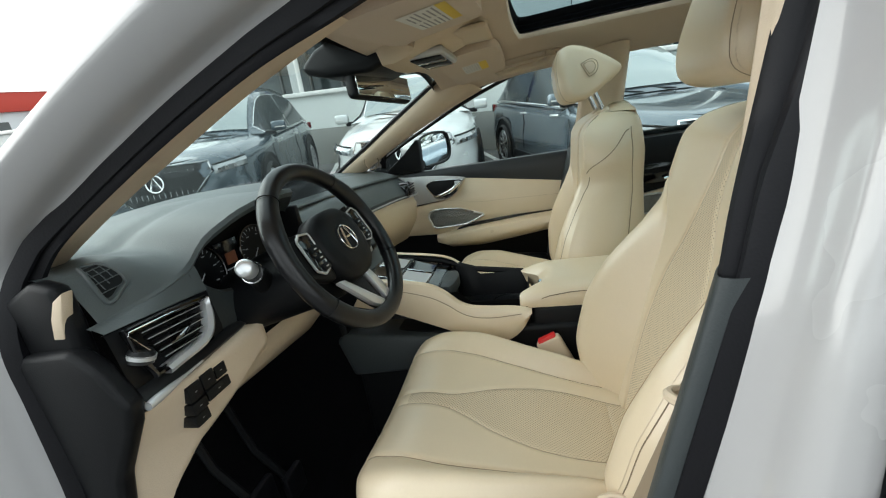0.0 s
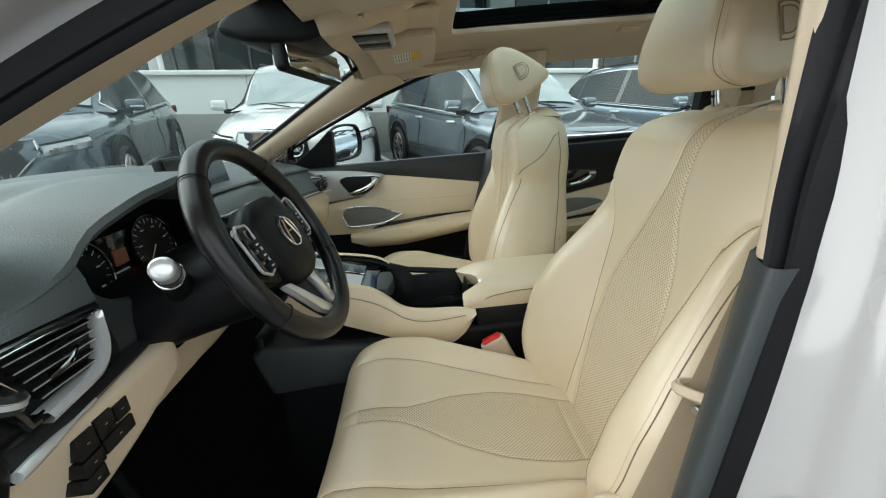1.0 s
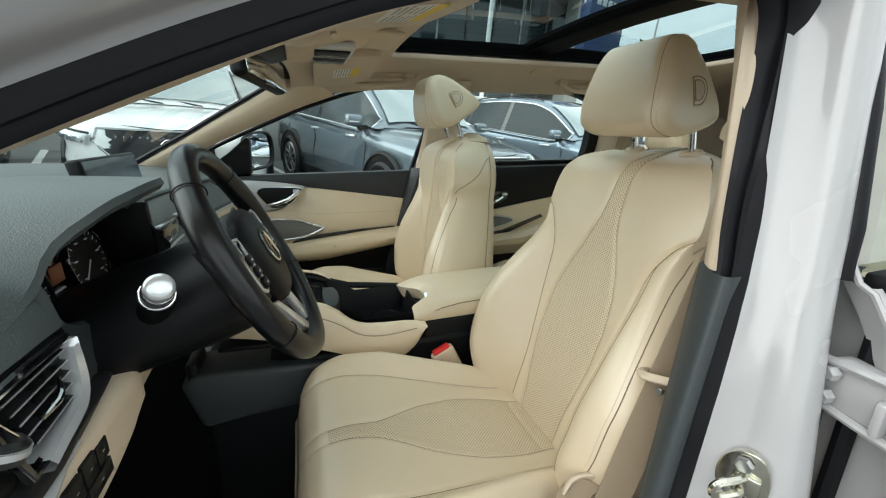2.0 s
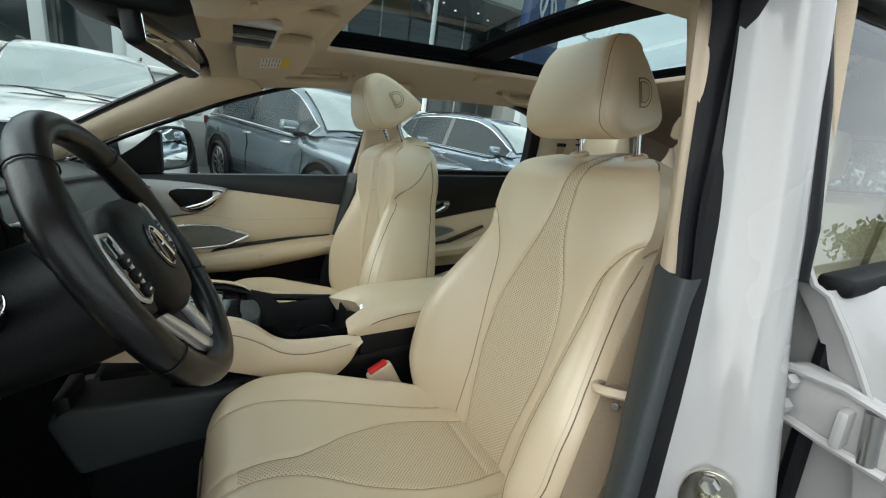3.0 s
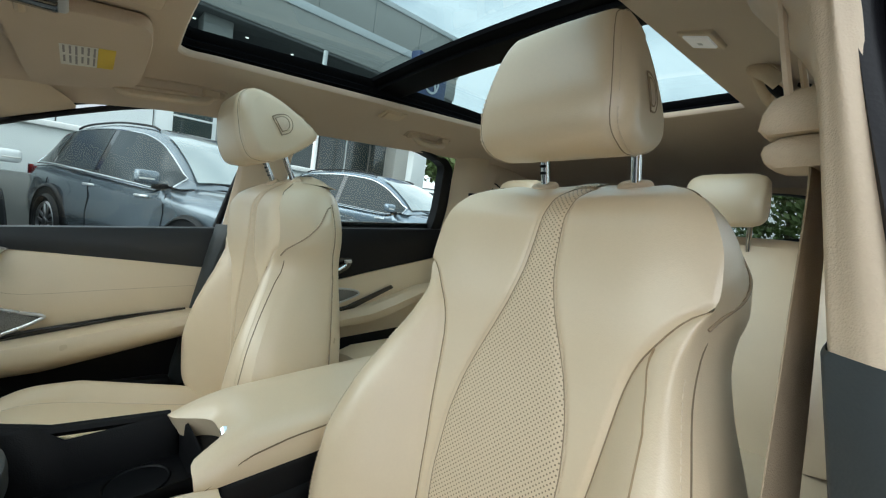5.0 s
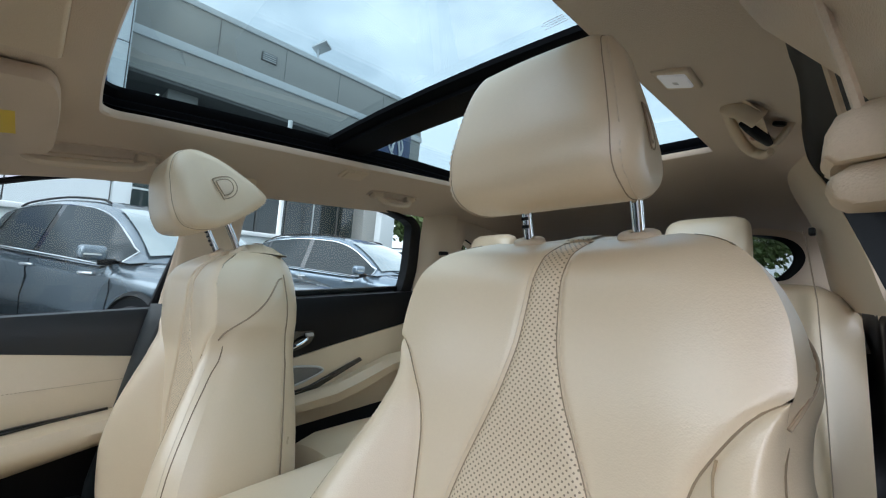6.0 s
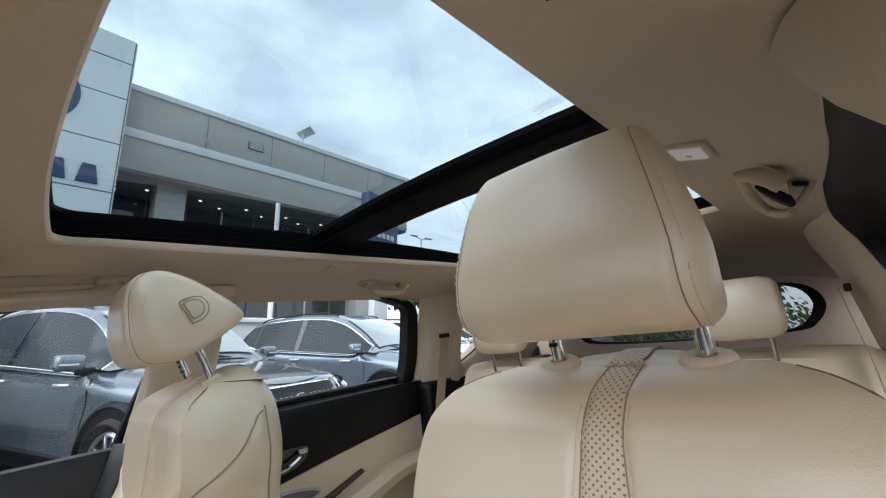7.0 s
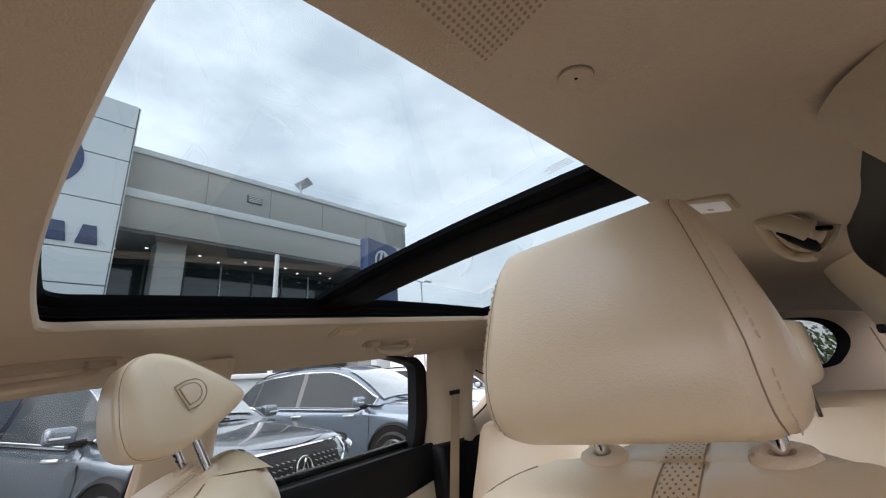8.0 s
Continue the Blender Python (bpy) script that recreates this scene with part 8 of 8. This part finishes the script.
    for v in steps(0.05, 0.95, 6):
        y = -1.70 + (-2.17 + 1.70) * v
        z, w = ease(ROOF_Z, y), ease(ROOF_W, y)
        rows.append([(u * w * 0.90, y - 0.012, z + 0.026 - 0.03 * abs(u) ** 3) for u in steps(-1, 1, 10)])
    part("rear_window", rows_mesh(rows), M_CARGLASS, t)
    for x in (-0.28, 0.12):
        part("wiper", tube([(x, 1.13, 1.085), (x + 0.25, 1.06, 1.115), (x + 0.50, 1.02, 1.135)], 0.008, 5), M_BLACK, t)
    part("hood_line", tube([(x, 2.275 - 0.16 * (abs(x) / 0.6) ** 2, 0.885 + 0.03 * (abs(x) / 0.6)) for x in steps(-0.60, 0.60, 16)], 0.006, 4), M_BLACK, t)
    # grille: five-sided, dark, with small slats and a plain ring-shaped badge
    gy = lambda x, z: 2.352 - 0.5 * max(0.0, abs(x) - 0.50) - 0.85 * max(0.0, z - 0.79)
    pent = [(-0.56, 0.875), (0.56, 0.875), (0.60, 0.77), (0.30, 0.47), (-0.30, 0.47), (-0.60, 0.77)]
    g = bmesh.new()
    ring = []
    for (ax, az), (bx, bz) in zip(pent, pent[1:] + pent[:1]):
        ring += [(ax + (bx - ax) * k / 8, az + (bz - az) * k / 8) for k in range(8)]
    rows_mesh([[(x * f, gy(x * f, 0.69 + (z - 0.69) * f) + 0.004, 0.69 + (z - 0.69) * f) for x, z in ring] for f in (1.0, 0.7, 0.4, 0.1)], close_u=True, bm=g)
    gr = part("grille", g, M_BLACK, t, "dark mesh grille with plain badge")
    part("grille_edge", tube([(x, gy(x, z) + 0.008, z) for x, z in ring], 0.012, 6, closed=True), M_CHROME if grille == "mesh" else M_DARKCHROME, gr)
    if grille == "mesh":
        st = bmesh.new()
        for r in range(7):
            for c in range(15):
                x, z = -0.42 + 0.06 * c + (0.03 if r % 2 else 0.0), 0.52 + 0.045 * r
                if abs(x) < 0.10 or abs(x) > 0.50 - max(0.0, 0.73 - z) * 0.85:
                    continue
                tube([(x - 0.014, gy(x, z) + 0.010, z - 0.004), (x + 0.014, gy(x, z) + 0.010, z + 0.006)], 0.004, 4, bm=st)
        part("grille_studs", st, M_SATIN, gr)
    else:
        for c in range(15):
            x = -0.42 + 0.06 * c
            part("grille_bar", tube([(x, gy(x, 0.82) + 0.006, 0.82), (x, gy(x, 0.57) + 0.006, 0.55)], 0.004, 4), M_DARKCHROME, gr)
    part("badge_ring", disc((0, gy(0, 0.71) + 0.012, 0.71), (0, 1, 0.15), 0.098, 0.012, 28, inner=0.080), M_CHROME, gr)
    part("badge_bar", tube([(-0.058, gy(0, 0.71) + 0.020, 0.645), (0.0, gy(0, 0.71) + 0.020, 0.778), (0.058, gy(0, 0.71) + 0.020, 0.645)], 0.011, 6), M_CHROME, gr)
    part("lower_intake", box(-0.55, 0.55, 2.16, 2.30, 0.30, 0.40, 0.02, 2), M_BLACK, t)
    return t


parked_car("dark grey metallic crossover parked nose towards the aisle", (3.10, -1.34), 21.2, M_GREYPAINT)
parked_car("blue-grey metallic crossover with chrome window line, parked in its bay", (3.70, -4.45), 17.5, M_SILVERPAINT)
parked_car("white crossover parked nose out before the retaining wall", (3.72, 1.90), 10.0, M_WHITEPAINT, bright_line=False, grille="bars")
parked_car("dark blue metallic crossover with an upright barred grille", (2.80, 4.50), 18.0, M_BLUEPAINT, grille="bars", scale=1.03)
parked_car("white crossover parked further down the row", (5.2, -7.7), 25.0, M_WHITEPAINT, bright_line=False)
parked_car("white crossover parked at the end of the row", (6.9, -10.8), 25.0, M_WHITEPAINT, bright_line=False, grille="bars")


def retaining_wall():
    t = thing("wall_east", "grey concrete retaining wall with pale panels and white coping", "wall", m=LOT, kind="structure")
    part("base", box(8.28, 8.62, -16, 22, -0.05, 0.82, 0.01), M_CONCRETE, t, "grey concrete base")
    for k in range(19):
        y = -16 + 2 * k
        part("panel", box(8.32, 8.60, y + 0.008, y + 1.992, 0.822, 1.56, 0.006, 1), M_PALEWALL, t)
    part("coping", box(8.22, 8.68, -16, 22, 1.562, 1.66, 0.02, 3), M_COPING, t, "white rounded coping")
    built("terrace", box(8.62, 70, -40, 40, -0.05, 1.45, 0), M_CONCRETE, "concrete terrace behind the retaining wall", "terrace", m=LOT, kind="structure")


retaining_wall()


def building():
    t = thing("dealership_building", "long grey and white showroom building with a panelled tower", "building", m=LOT)
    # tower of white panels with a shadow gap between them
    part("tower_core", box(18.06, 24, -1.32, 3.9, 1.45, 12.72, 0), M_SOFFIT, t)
    zs_ = [1.45, 3.3, 5.2, 6.45, 8.35, 10.2, 11.7, 12.75]
    for z0, z1 in zip(zs_, zs_[1:]):
        for y0, y1 in ((-1.30, 1.25), (1.25, 3.95)):
            part("tower_panel", box(18.0, 18.06, y0 + 0.02, y1 - 0.02, z0 + 0.02, z1 - 0.02, 0.006, 1), M_PANEL, t)
        part("tower_side_panel", box(18.06, 24, -1.36, -1.32, z0 + 0.02, z1 - 0.02, 0.004, 1), M_PANEL, t)
    # ring-shaped mark and a row of plain dark shapes
    part("ring_mark", disc((18.0, 1.25, 9.75), (-1, 0, 0), 1.25, 0.05, 48, inner=0.98), M_BLUE, t, "dark blue ring on the tower")
    for k in range(5):
        y = -0.85 + 0.86 * k
        part("sign_shape", prism([(y, 6.65), (y + 0.62, 6.65), (y + 0.50, 7.35), (y + 0.12, 7.35)], "x", 17.94, 17.998, 0.01, 1), M_BLUE, t, "plain dark sign shape")
    # long fascia
    part("fascia", box(18.7, 30, -16.1, -1.36, 9.42, 11.05, 0.02), M_STUCCO, t, "grey rendered fascia")
    part("roof_edge", box(18.62, 30.1, -16.2, -1.36, 11.05, 11.30, 0.02), M_BAND, t, "pale metal roof edge")
    part("pale_band", box(18.62, 30, -16.15, -1.36, 9.06, 9.42, 0.02), M_BAND, t, "pale metal band")
    part("lower_fascia", box(18.7, 30, -16.1, -1.36, 7.75, 9.06, 0.02), M_STUCCO, t)
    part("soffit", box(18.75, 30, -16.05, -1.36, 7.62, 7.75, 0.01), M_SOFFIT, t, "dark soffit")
    for k in range(5):
        y = -4.3 - 2.9 * k
        part("fascia_joint", box(18.690, 18.72, y, y + 0.025, 9.44, 11.03, 0), M_SOFFIT, t)
    part("fascia_vent", box(18.62, 18.75, -6.75, -6.05, 10.05, 10.45, 0.02), M_SOFFIT, t, "slatted wall vent")
    for k in range(4):
        part("vent_slat", box(18.60, 18.64, -6.70, -6.10, 10.09 + 0.09 * k, 10.13 + 0.09 * k, 0.004, 1), M_BAND, t)
    for y0, y1 in ((-3.95, -2.85), (-13.9, -12.9)):
        part("column", box(19.4, 20.5, y0, y1, 1.45, 7.65, 0.02), M_STUCCO, t, "square grey column")
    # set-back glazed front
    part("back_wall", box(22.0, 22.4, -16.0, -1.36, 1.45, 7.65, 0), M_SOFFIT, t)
    for k in range(9):
        y = -15.9 + 1.62 * k
        for z0, z1 in ((1.55, 4.55), (4.65, 7.5)):
            part("window_pane", box(21.93, 21.99, y + 0.04, y + 1.58, z0, z1, 0), M_SHOWGLASS, t)
        part("mullion", box(21.86, 22.0, y - 0.04, y + 0.04, 1.45, 7.62, 0.005, 1), M_BAND if k % 3 == 0 else M_SOFFIT, t)
    part("transom", box(21.86, 22.0, -16, -1.4, 4.52, 4.68, 0.005, 1), M_SOFFIT, t)
    for k in range(14):
        y = -15.3 + 1.05 * k
        part("ceiling_lamp", disc((20.6 + 0.7 * (k % 2), y, 7.60), (0, 0, -1), 0.07, 0.03, 12), M_LAMPGLOW, t, "small lit ceiling lamp")
    # north part: pale wall, then a long dark glazed front with columns
    part("north_wall", box(18.2, 24, 3.95, 4.35, 1.45, 9.0, 0.02), M_PANEL, t)
    part("north_core", box(19.6, 24, 4.35, 14.5, 1.45, 7.0, 0), M_SOFFIT, t)
    part("north_fascia", box(17.6, 24, 4.35, 14.5, 4.6, 6.2, 0.02), M_STUCCO, t)
    part("blue_band", box(17.52, 17.6, 7.0, 14.5, 4.7, 5.6, 0.02), M_BLUE, t, "dark blue band above the windows")
    for k in range(6):
        y = 4.5 + 1.65 * k
        part("window_pane", box(19.52, 19.58, y + 0.05, y + 1.60, 1.75, 4.5, 0), M_SHOWGLASS if k % 4 != 2 else M_CARGLASS, t)
        part("mullion", box(19.44, 19.60, y - 0.05, y + 0.05, 1.45, 4.6, 0.005, 1), M_SOFFIT, t)
        if k % 3 == 1:
            part("column", box(17.8, 18.15, y - 0.18, y + 0.18, 1.45, 4.6, 0.02), M_BAND, t, "pale square column")
    # tower's own window
    part("tower_window", box(17.985, 18.04, -3.2, -1.9, 1.9, 3.6, 0), M_SHOWGLASS, t, "dark window beside the tower")
    part("tower_window_wall", box(18.02, 21.9, -3.35, -1.36, 1.45, 4.3, 0.01), M_PANEL, t)
    part("tower_window_bar", box(17.96, 18.02, -3.2, -1.9, 3.15, 3.22, 0.005, 1), M_BAND, t)
    # roof lamp
    part("roof_lamp_post", tube([(19.0, -8.9, 11.3), (19.0, -8.9, 11.95)], 0.05, 8), M_GALV, t)
    part("roof_lamp", box(-0.42, 0.42, -0.26, 0.26, -0.08, 0.08, 0.02, 2, pose(18.9, -9.0, 12.05, 25, 20, 30)), M_GALV, t, "floodlight on the roof edge")
    return t


M_LAMPGLOW = emit("lit_ceiling_lamp", (1.0, 0.95, 0.85), 1.3)
building()


def monument_sign():
    t = thing("monument_sign", "tall dark blue sign with plain pale badge shapes", "sign", m=Matrix.Translation((12.0, -8.9, 1.45)) @ pose(0, 0, 0, 0, 0, 14))
    part("panel", box(-0.20, 0.20, -0.90, 0.90, 1.90, 5.15, 0.03, 3), M_BLUE, t)
    part("base", box(-0.14, 0.14, -0.40, 0.40, 0.0, 1.905, 0.02, 2), M_BAND, t, "pale metal base")
    part("badge_ring", disc((-0.20, 0.05, 4.35), (-1, 0, 0), 0.46, 0.03, 36, inner=0.38), M_BAND, t)
    for s in (-1, 1):
        part("badge_leg", tube([(-0.22, 0.05 + s * 0.26, 4.05), (-0.22, 0.05 + s * 0.08, 4.72)], 0.05, 6), M_BAND, t)
    for k in range(5):
        y = -0.62 + 0.27 * k
        part("sign_shape", box(-0.23, -0.20, y, y + 0.20, 3.46, 3.66, 0.008, 1), M_BAND, t)


monument_sign()


def post(label, x, y, z0, z1, r, mat, category="post", name="post"):
    return built(name, tube([(x, y, z0), (x, y, (z0 + z1) / 2), (x, y, z1)], [r, r, r * 0.95], 14), mat, label, category, m=LOT)


post("white steel flag pole behind the wall", 9.0, -3.55, 1.4, 4.45, 0.055, M_COPING, "pole", "pole")
post("pale steel pole by the showroom", 15.0, 9.25, 1.4, 4.3, 0.09, M_COPING, "pole", "pole")


def street_lamp(x, y, h):
    t = thing("street_lamp", "tall grey lamp post with two flat heads", "street lamp", m=Matrix.Translation((x, y, 0)), group="lamp posts")
    part("pole", tube([(0, 0, 0), (0, 0, h)], [0.11, 0.07], 10), M_GALV, t)
    for s in (-1, 1):
        part("arm", tube([(0, 0, h - 0.1), (0, s * 1.1, h + 0.10)], 0.04, 6), M_GALV, t)
        part("lamp_head", box(-0.18, 0.18, s * 1.0 - 0.45, s * 1.0 + 0.45, h + 0.06, h + 0.20, 0.03, 2), M_GALV, t)


street_lamp(30, -27.9, 11.1)
street_lamp(4, -38, 9.5)
street_lamp(-16, 10, 9.5)


def red_shop():
    t = thing("red_shop", "low red-banded shop with an orange roof, far off", "building", m=Matrix.Translation((26.0, 34, 0)))
    part("wall", box(-14, 6, 0, 10, 0, 3.2, 0.02), M_PANEL, t)
    part("red_band", box(-14.2, 6.2, -0.3, 10, 3.2, 4.4, 0.02), M_REDWALL, t, "red painted band")
    part("roof", prism([(-0.4, 4.4), (10.2, 4.4), (4.8, 4.8)], "x", -14.4, 6.4, 0.02), M_ORANGEROOF, t, "orange tiled roof")
    for k in range(6):
        part("window", box(-13 + 3 * k, -11 + 3 * k, -0.06, 0.04, 0.9, 2.6, 0.01, 1), M_SHOWGLASS, t)


red_shop()

rng = random.Random(7)


def tree(x, y, h, spread, seed, leaves=1500, leaf=0.20, z0=0.0):
    """Tapered trunk with limbs and a crown of many small leaf clumps."""
    r = random.Random(seed)
    t = thing("tree", "leafy green broad-crowned tree at the edge of the lot", "tree", m=Matrix.Translation((x, y, z0)), group="trees")
    tr = bmesh.new()
    top = Vector((r.uniform(-0.3, 0.3), r.uniform(-0.3, 0.3), h * 0.62))
    tube(spline([(0, 0, -0.1), (r.uniform(-0.1, 0.1), 0.05, h * 0.22), tuple(top)], 10), [0.035 * h * (1 - 0.075 * k) for k in range(10)], 8, bm=tr)
    centres = []
    for k in range(11):
        a = r.uniform(0, 2 * math.pi)
        b = r.uniform(0.30, 0.60) * h
        reach = spread * r.uniform(0.5, 1.0)
        tip = Vector((math.cos(a) * reach, math.sin(a) * reach, b + h * r.uniform(0.12, 0.36)))
        tube(spline([(0, 0, b * 0.85), tuple(Vector((0, 0, b)).lerp(tip, 0.5) + Vector((0, 0, 0.05 * h))), tuple(tip)], 7), [0.011 * h * (1 - 0.12 * q) for q in range(7)], 5, bm=tr)
        centres += [tip, Vector((0, 0, b)).lerp(tip, 0.6)]
    part("trunk", tr, M_BARK, t)
    cr = bmesh.new()
    verts, faces = [], []
    for i in range(leaves):
        c = r.choice(centres)
        d = Vector((r.gauss(0, 1), r.gauss(0, 1), r.gauss(0, 0.75))) * spread * 0.21
        p = c + d
        u = Vector((r.gauss(0, 1), r.gauss(0, 1), r.gauss(0, 0.6))).normalized()
        v = u.orthogonal().normalized()
        w = u.cross(v)
        s = leaf * r.uniform(0.5, 1.2)
        k = len(verts)
        verts += [p + v * s, p + w * s * 0.55 + u * 0.10 * s, p - v * s, p - w * s * 0.55 + u * 0.10 * s]
        faces.append((k, k + 1, k + 2, k + 3))
    cr.free()
    me = bpy.data.meshes.new("crown")
    me.from_pydata([tuple(q) for q in verts], [], faces)
    me.materials.append(M_LEAF)
    ob = new("crown", me)
    ob.parent = t
    tagged(ob, "uneven crown of small green leaves", kind="stuff")
    return t


for i, (x, y, h, s) in enumerate(((34, -38, 9.0, 3.0), (30, -44, 8.0, 2.8), (24, -40, 8.5, 3.0), (10, -34, 7.5, 2.8), (4, -33, 7.0, 2.7), (-3, -34, 7.8, 3.0), (-9, -32, 7.0, 2.6), (16, -33, 7.5, 3.0), (-13, -8, 7.5, 2.8), (-14, 0, 8.0, 3.0), (-13, -16, 7.0, 2.6), (-15, 18, 8.0, 3.0), (20.3, -17.5, 6.5, 1.9), (12, 30, 8.0, 3.0))):
    tree(x, y, h, s, 100 + i, leaves=2200 if i < 8 else 1800, leaf=0.24)


def hedge(x0, x1, y, h, seed):
    r = random.Random(seed)
    verts, faces = [], []
    for i in range(5000):
        p = Vector((r.uniform(x0, x1), y + r.gauss(0, 0.35), 0))
        p.z = r.uniform(0.05, h) * (0.75 + 0.25 * math.sin(p.x * 1.7) * math.sin(p.x * 0.6))
        u = Vector((r.gauss(0, 1), r.gauss(0, 1), r.gauss(0, 0.6))).normalized()
        v = u.orthogonal().normalized()
        w = u.cross(v)
        s = r.uniform(0.07, 0.16)
        k = len(verts)
        verts += [p + v * s, p + w * s * 0.6, p - v * s, p - w * s * 0.6]
        faces.append((k, k + 1, k + 2, k + 3))
    me = bpy.data.meshes.new("hedge")
    me.from_pydata([tuple(q) for q in verts], [], faces)
    me.materials.append(M_LEAF)
    tagged(new("hedge", me), "dense green hedge along the lot's edge", "hedge", kind="stuff")


hedge(-16, 18, -27.5, 3.4, 5)
hedge(-12, 12, -22.5, 2.7, 6)
for k in range(4):
    post("yellow painted steel bollard beside the drive", -1.0 + 1.8 * k, -20.0, -0.02, 1.0, 0.085, M_POSTYELLOW, "bollard", "bollard")


def wires():
    for x in (-18.0,):
        post("wooden utility pole beside the street", x, 6.0, 0, 10.5, 0.14, M_BARK, "utility pole", "utility_pole")
        post("wooden utility pole beside the street", x, -30.0, 0, 10.5, 0.14, M_BARK, "utility pole", "utility_pole")
    for k in range(3):
        ln = [(-18.0 + 0.05 * k, 6.0 - 36.0 * u, 9.2 + 0.45 * k - 2.6 * u * (1 - u)) for u in steps(0, 1, 16)]
        built("overhead_wire", tube(ln, 0.02, 4), M_BLACK, "black overhead wire between utility poles", "wire", m=LOT)


wires()


# ---- the rest of our own car, which closes it from outside ----
def own_body():
    t = thing("car_body", "white crossover body with hood, fenders and rear quarters", "car", kind="")
    rows = []
    for y in steps(1.34, 2.36, 20):
        u = (y - 1.34) / 1.02
        w = 0.90 - 0.36 * max(0.0, (u - 0.55) / 0.45) ** 2.2
        top = 1.150 - 0.10 * u - 0.17 * max(0.0, (u - 0.72) / 0.28) ** 2
        half = [(0.0, top + 0.015), (w * 0.5, top + 0.008), (w * 0.78, top - 0.008), (w * 0.93, top - 0.06), (w, top - 0.18), (w * 0.99, 0.60), (w * 0.97, 0.34), (w * 0.90, 0.24)]
        rows.append([(x, y, z) for x, z in half[::-1]] + [(-x, y, z) for x, z in half[1:]])
    part("front_shell", rows_mesh(rows), M_WHITE, t)
    nose = bmesh.new()
    nose.faces.new([nose.verts.new(p) for p in rows[-1]])
    part("nose", nose, M_WHITE, t, "white painted nose", smooth=False)
    part("grille", prism([(-0.42, 0.80), (0.42, 0.80), (0.46, 0.70), (0.24, 0.44), (-0.24, 0.44), (-0.46, 0.70)], "y", 2.352, 2.372, 0.006), M_BLACK, t, "dark five-sided grille")
    for side in (-1, 1):
        rows = []
        for y in steps(-0.73, -2.28, 18):
            u = (-0.73 - y) / 1.55
            w = 0.93 - 0.16 * u ** 3
            rows.append([(side * w * 0.97, y, 0.26), (side * w, y, 0.45), (side * (w + 0.012), y, 0.75), (side * w * 0.985, y, 1.0), (side * 0.80, y, 1.15), (side * (0.76 - 0.06 * u), y, 1.17)])
        part("rear_quarter", rows_mesh(rows), M_WHITE, t)
        for y in (1.42, -1.32):
            part("arch_hollow", disc((side * 0.915, y, 0.355), (side, 0, 0), 0.42, 0.03, 40, bevel=False), M_BLACK, t)
            car_wheel(t, 0.955, y, side)
    part("rear_panel", rows_mesh([[(x, y, z) for x in steps(-0.80, 0.80, 8)] for y, z in ((-2.20, 0.30), (-2.30, 0.50), (-2.29, 0.80), (-2.16, 1.00), (-1.95, 1.12), (-1.70, 1.16))]), M_WHITE, t)
    part("underbody", box(-0.84, 0.84, -2.15, 2.2, 0.20, 0.26, 0.02), M_BLACK, t)


own_body()
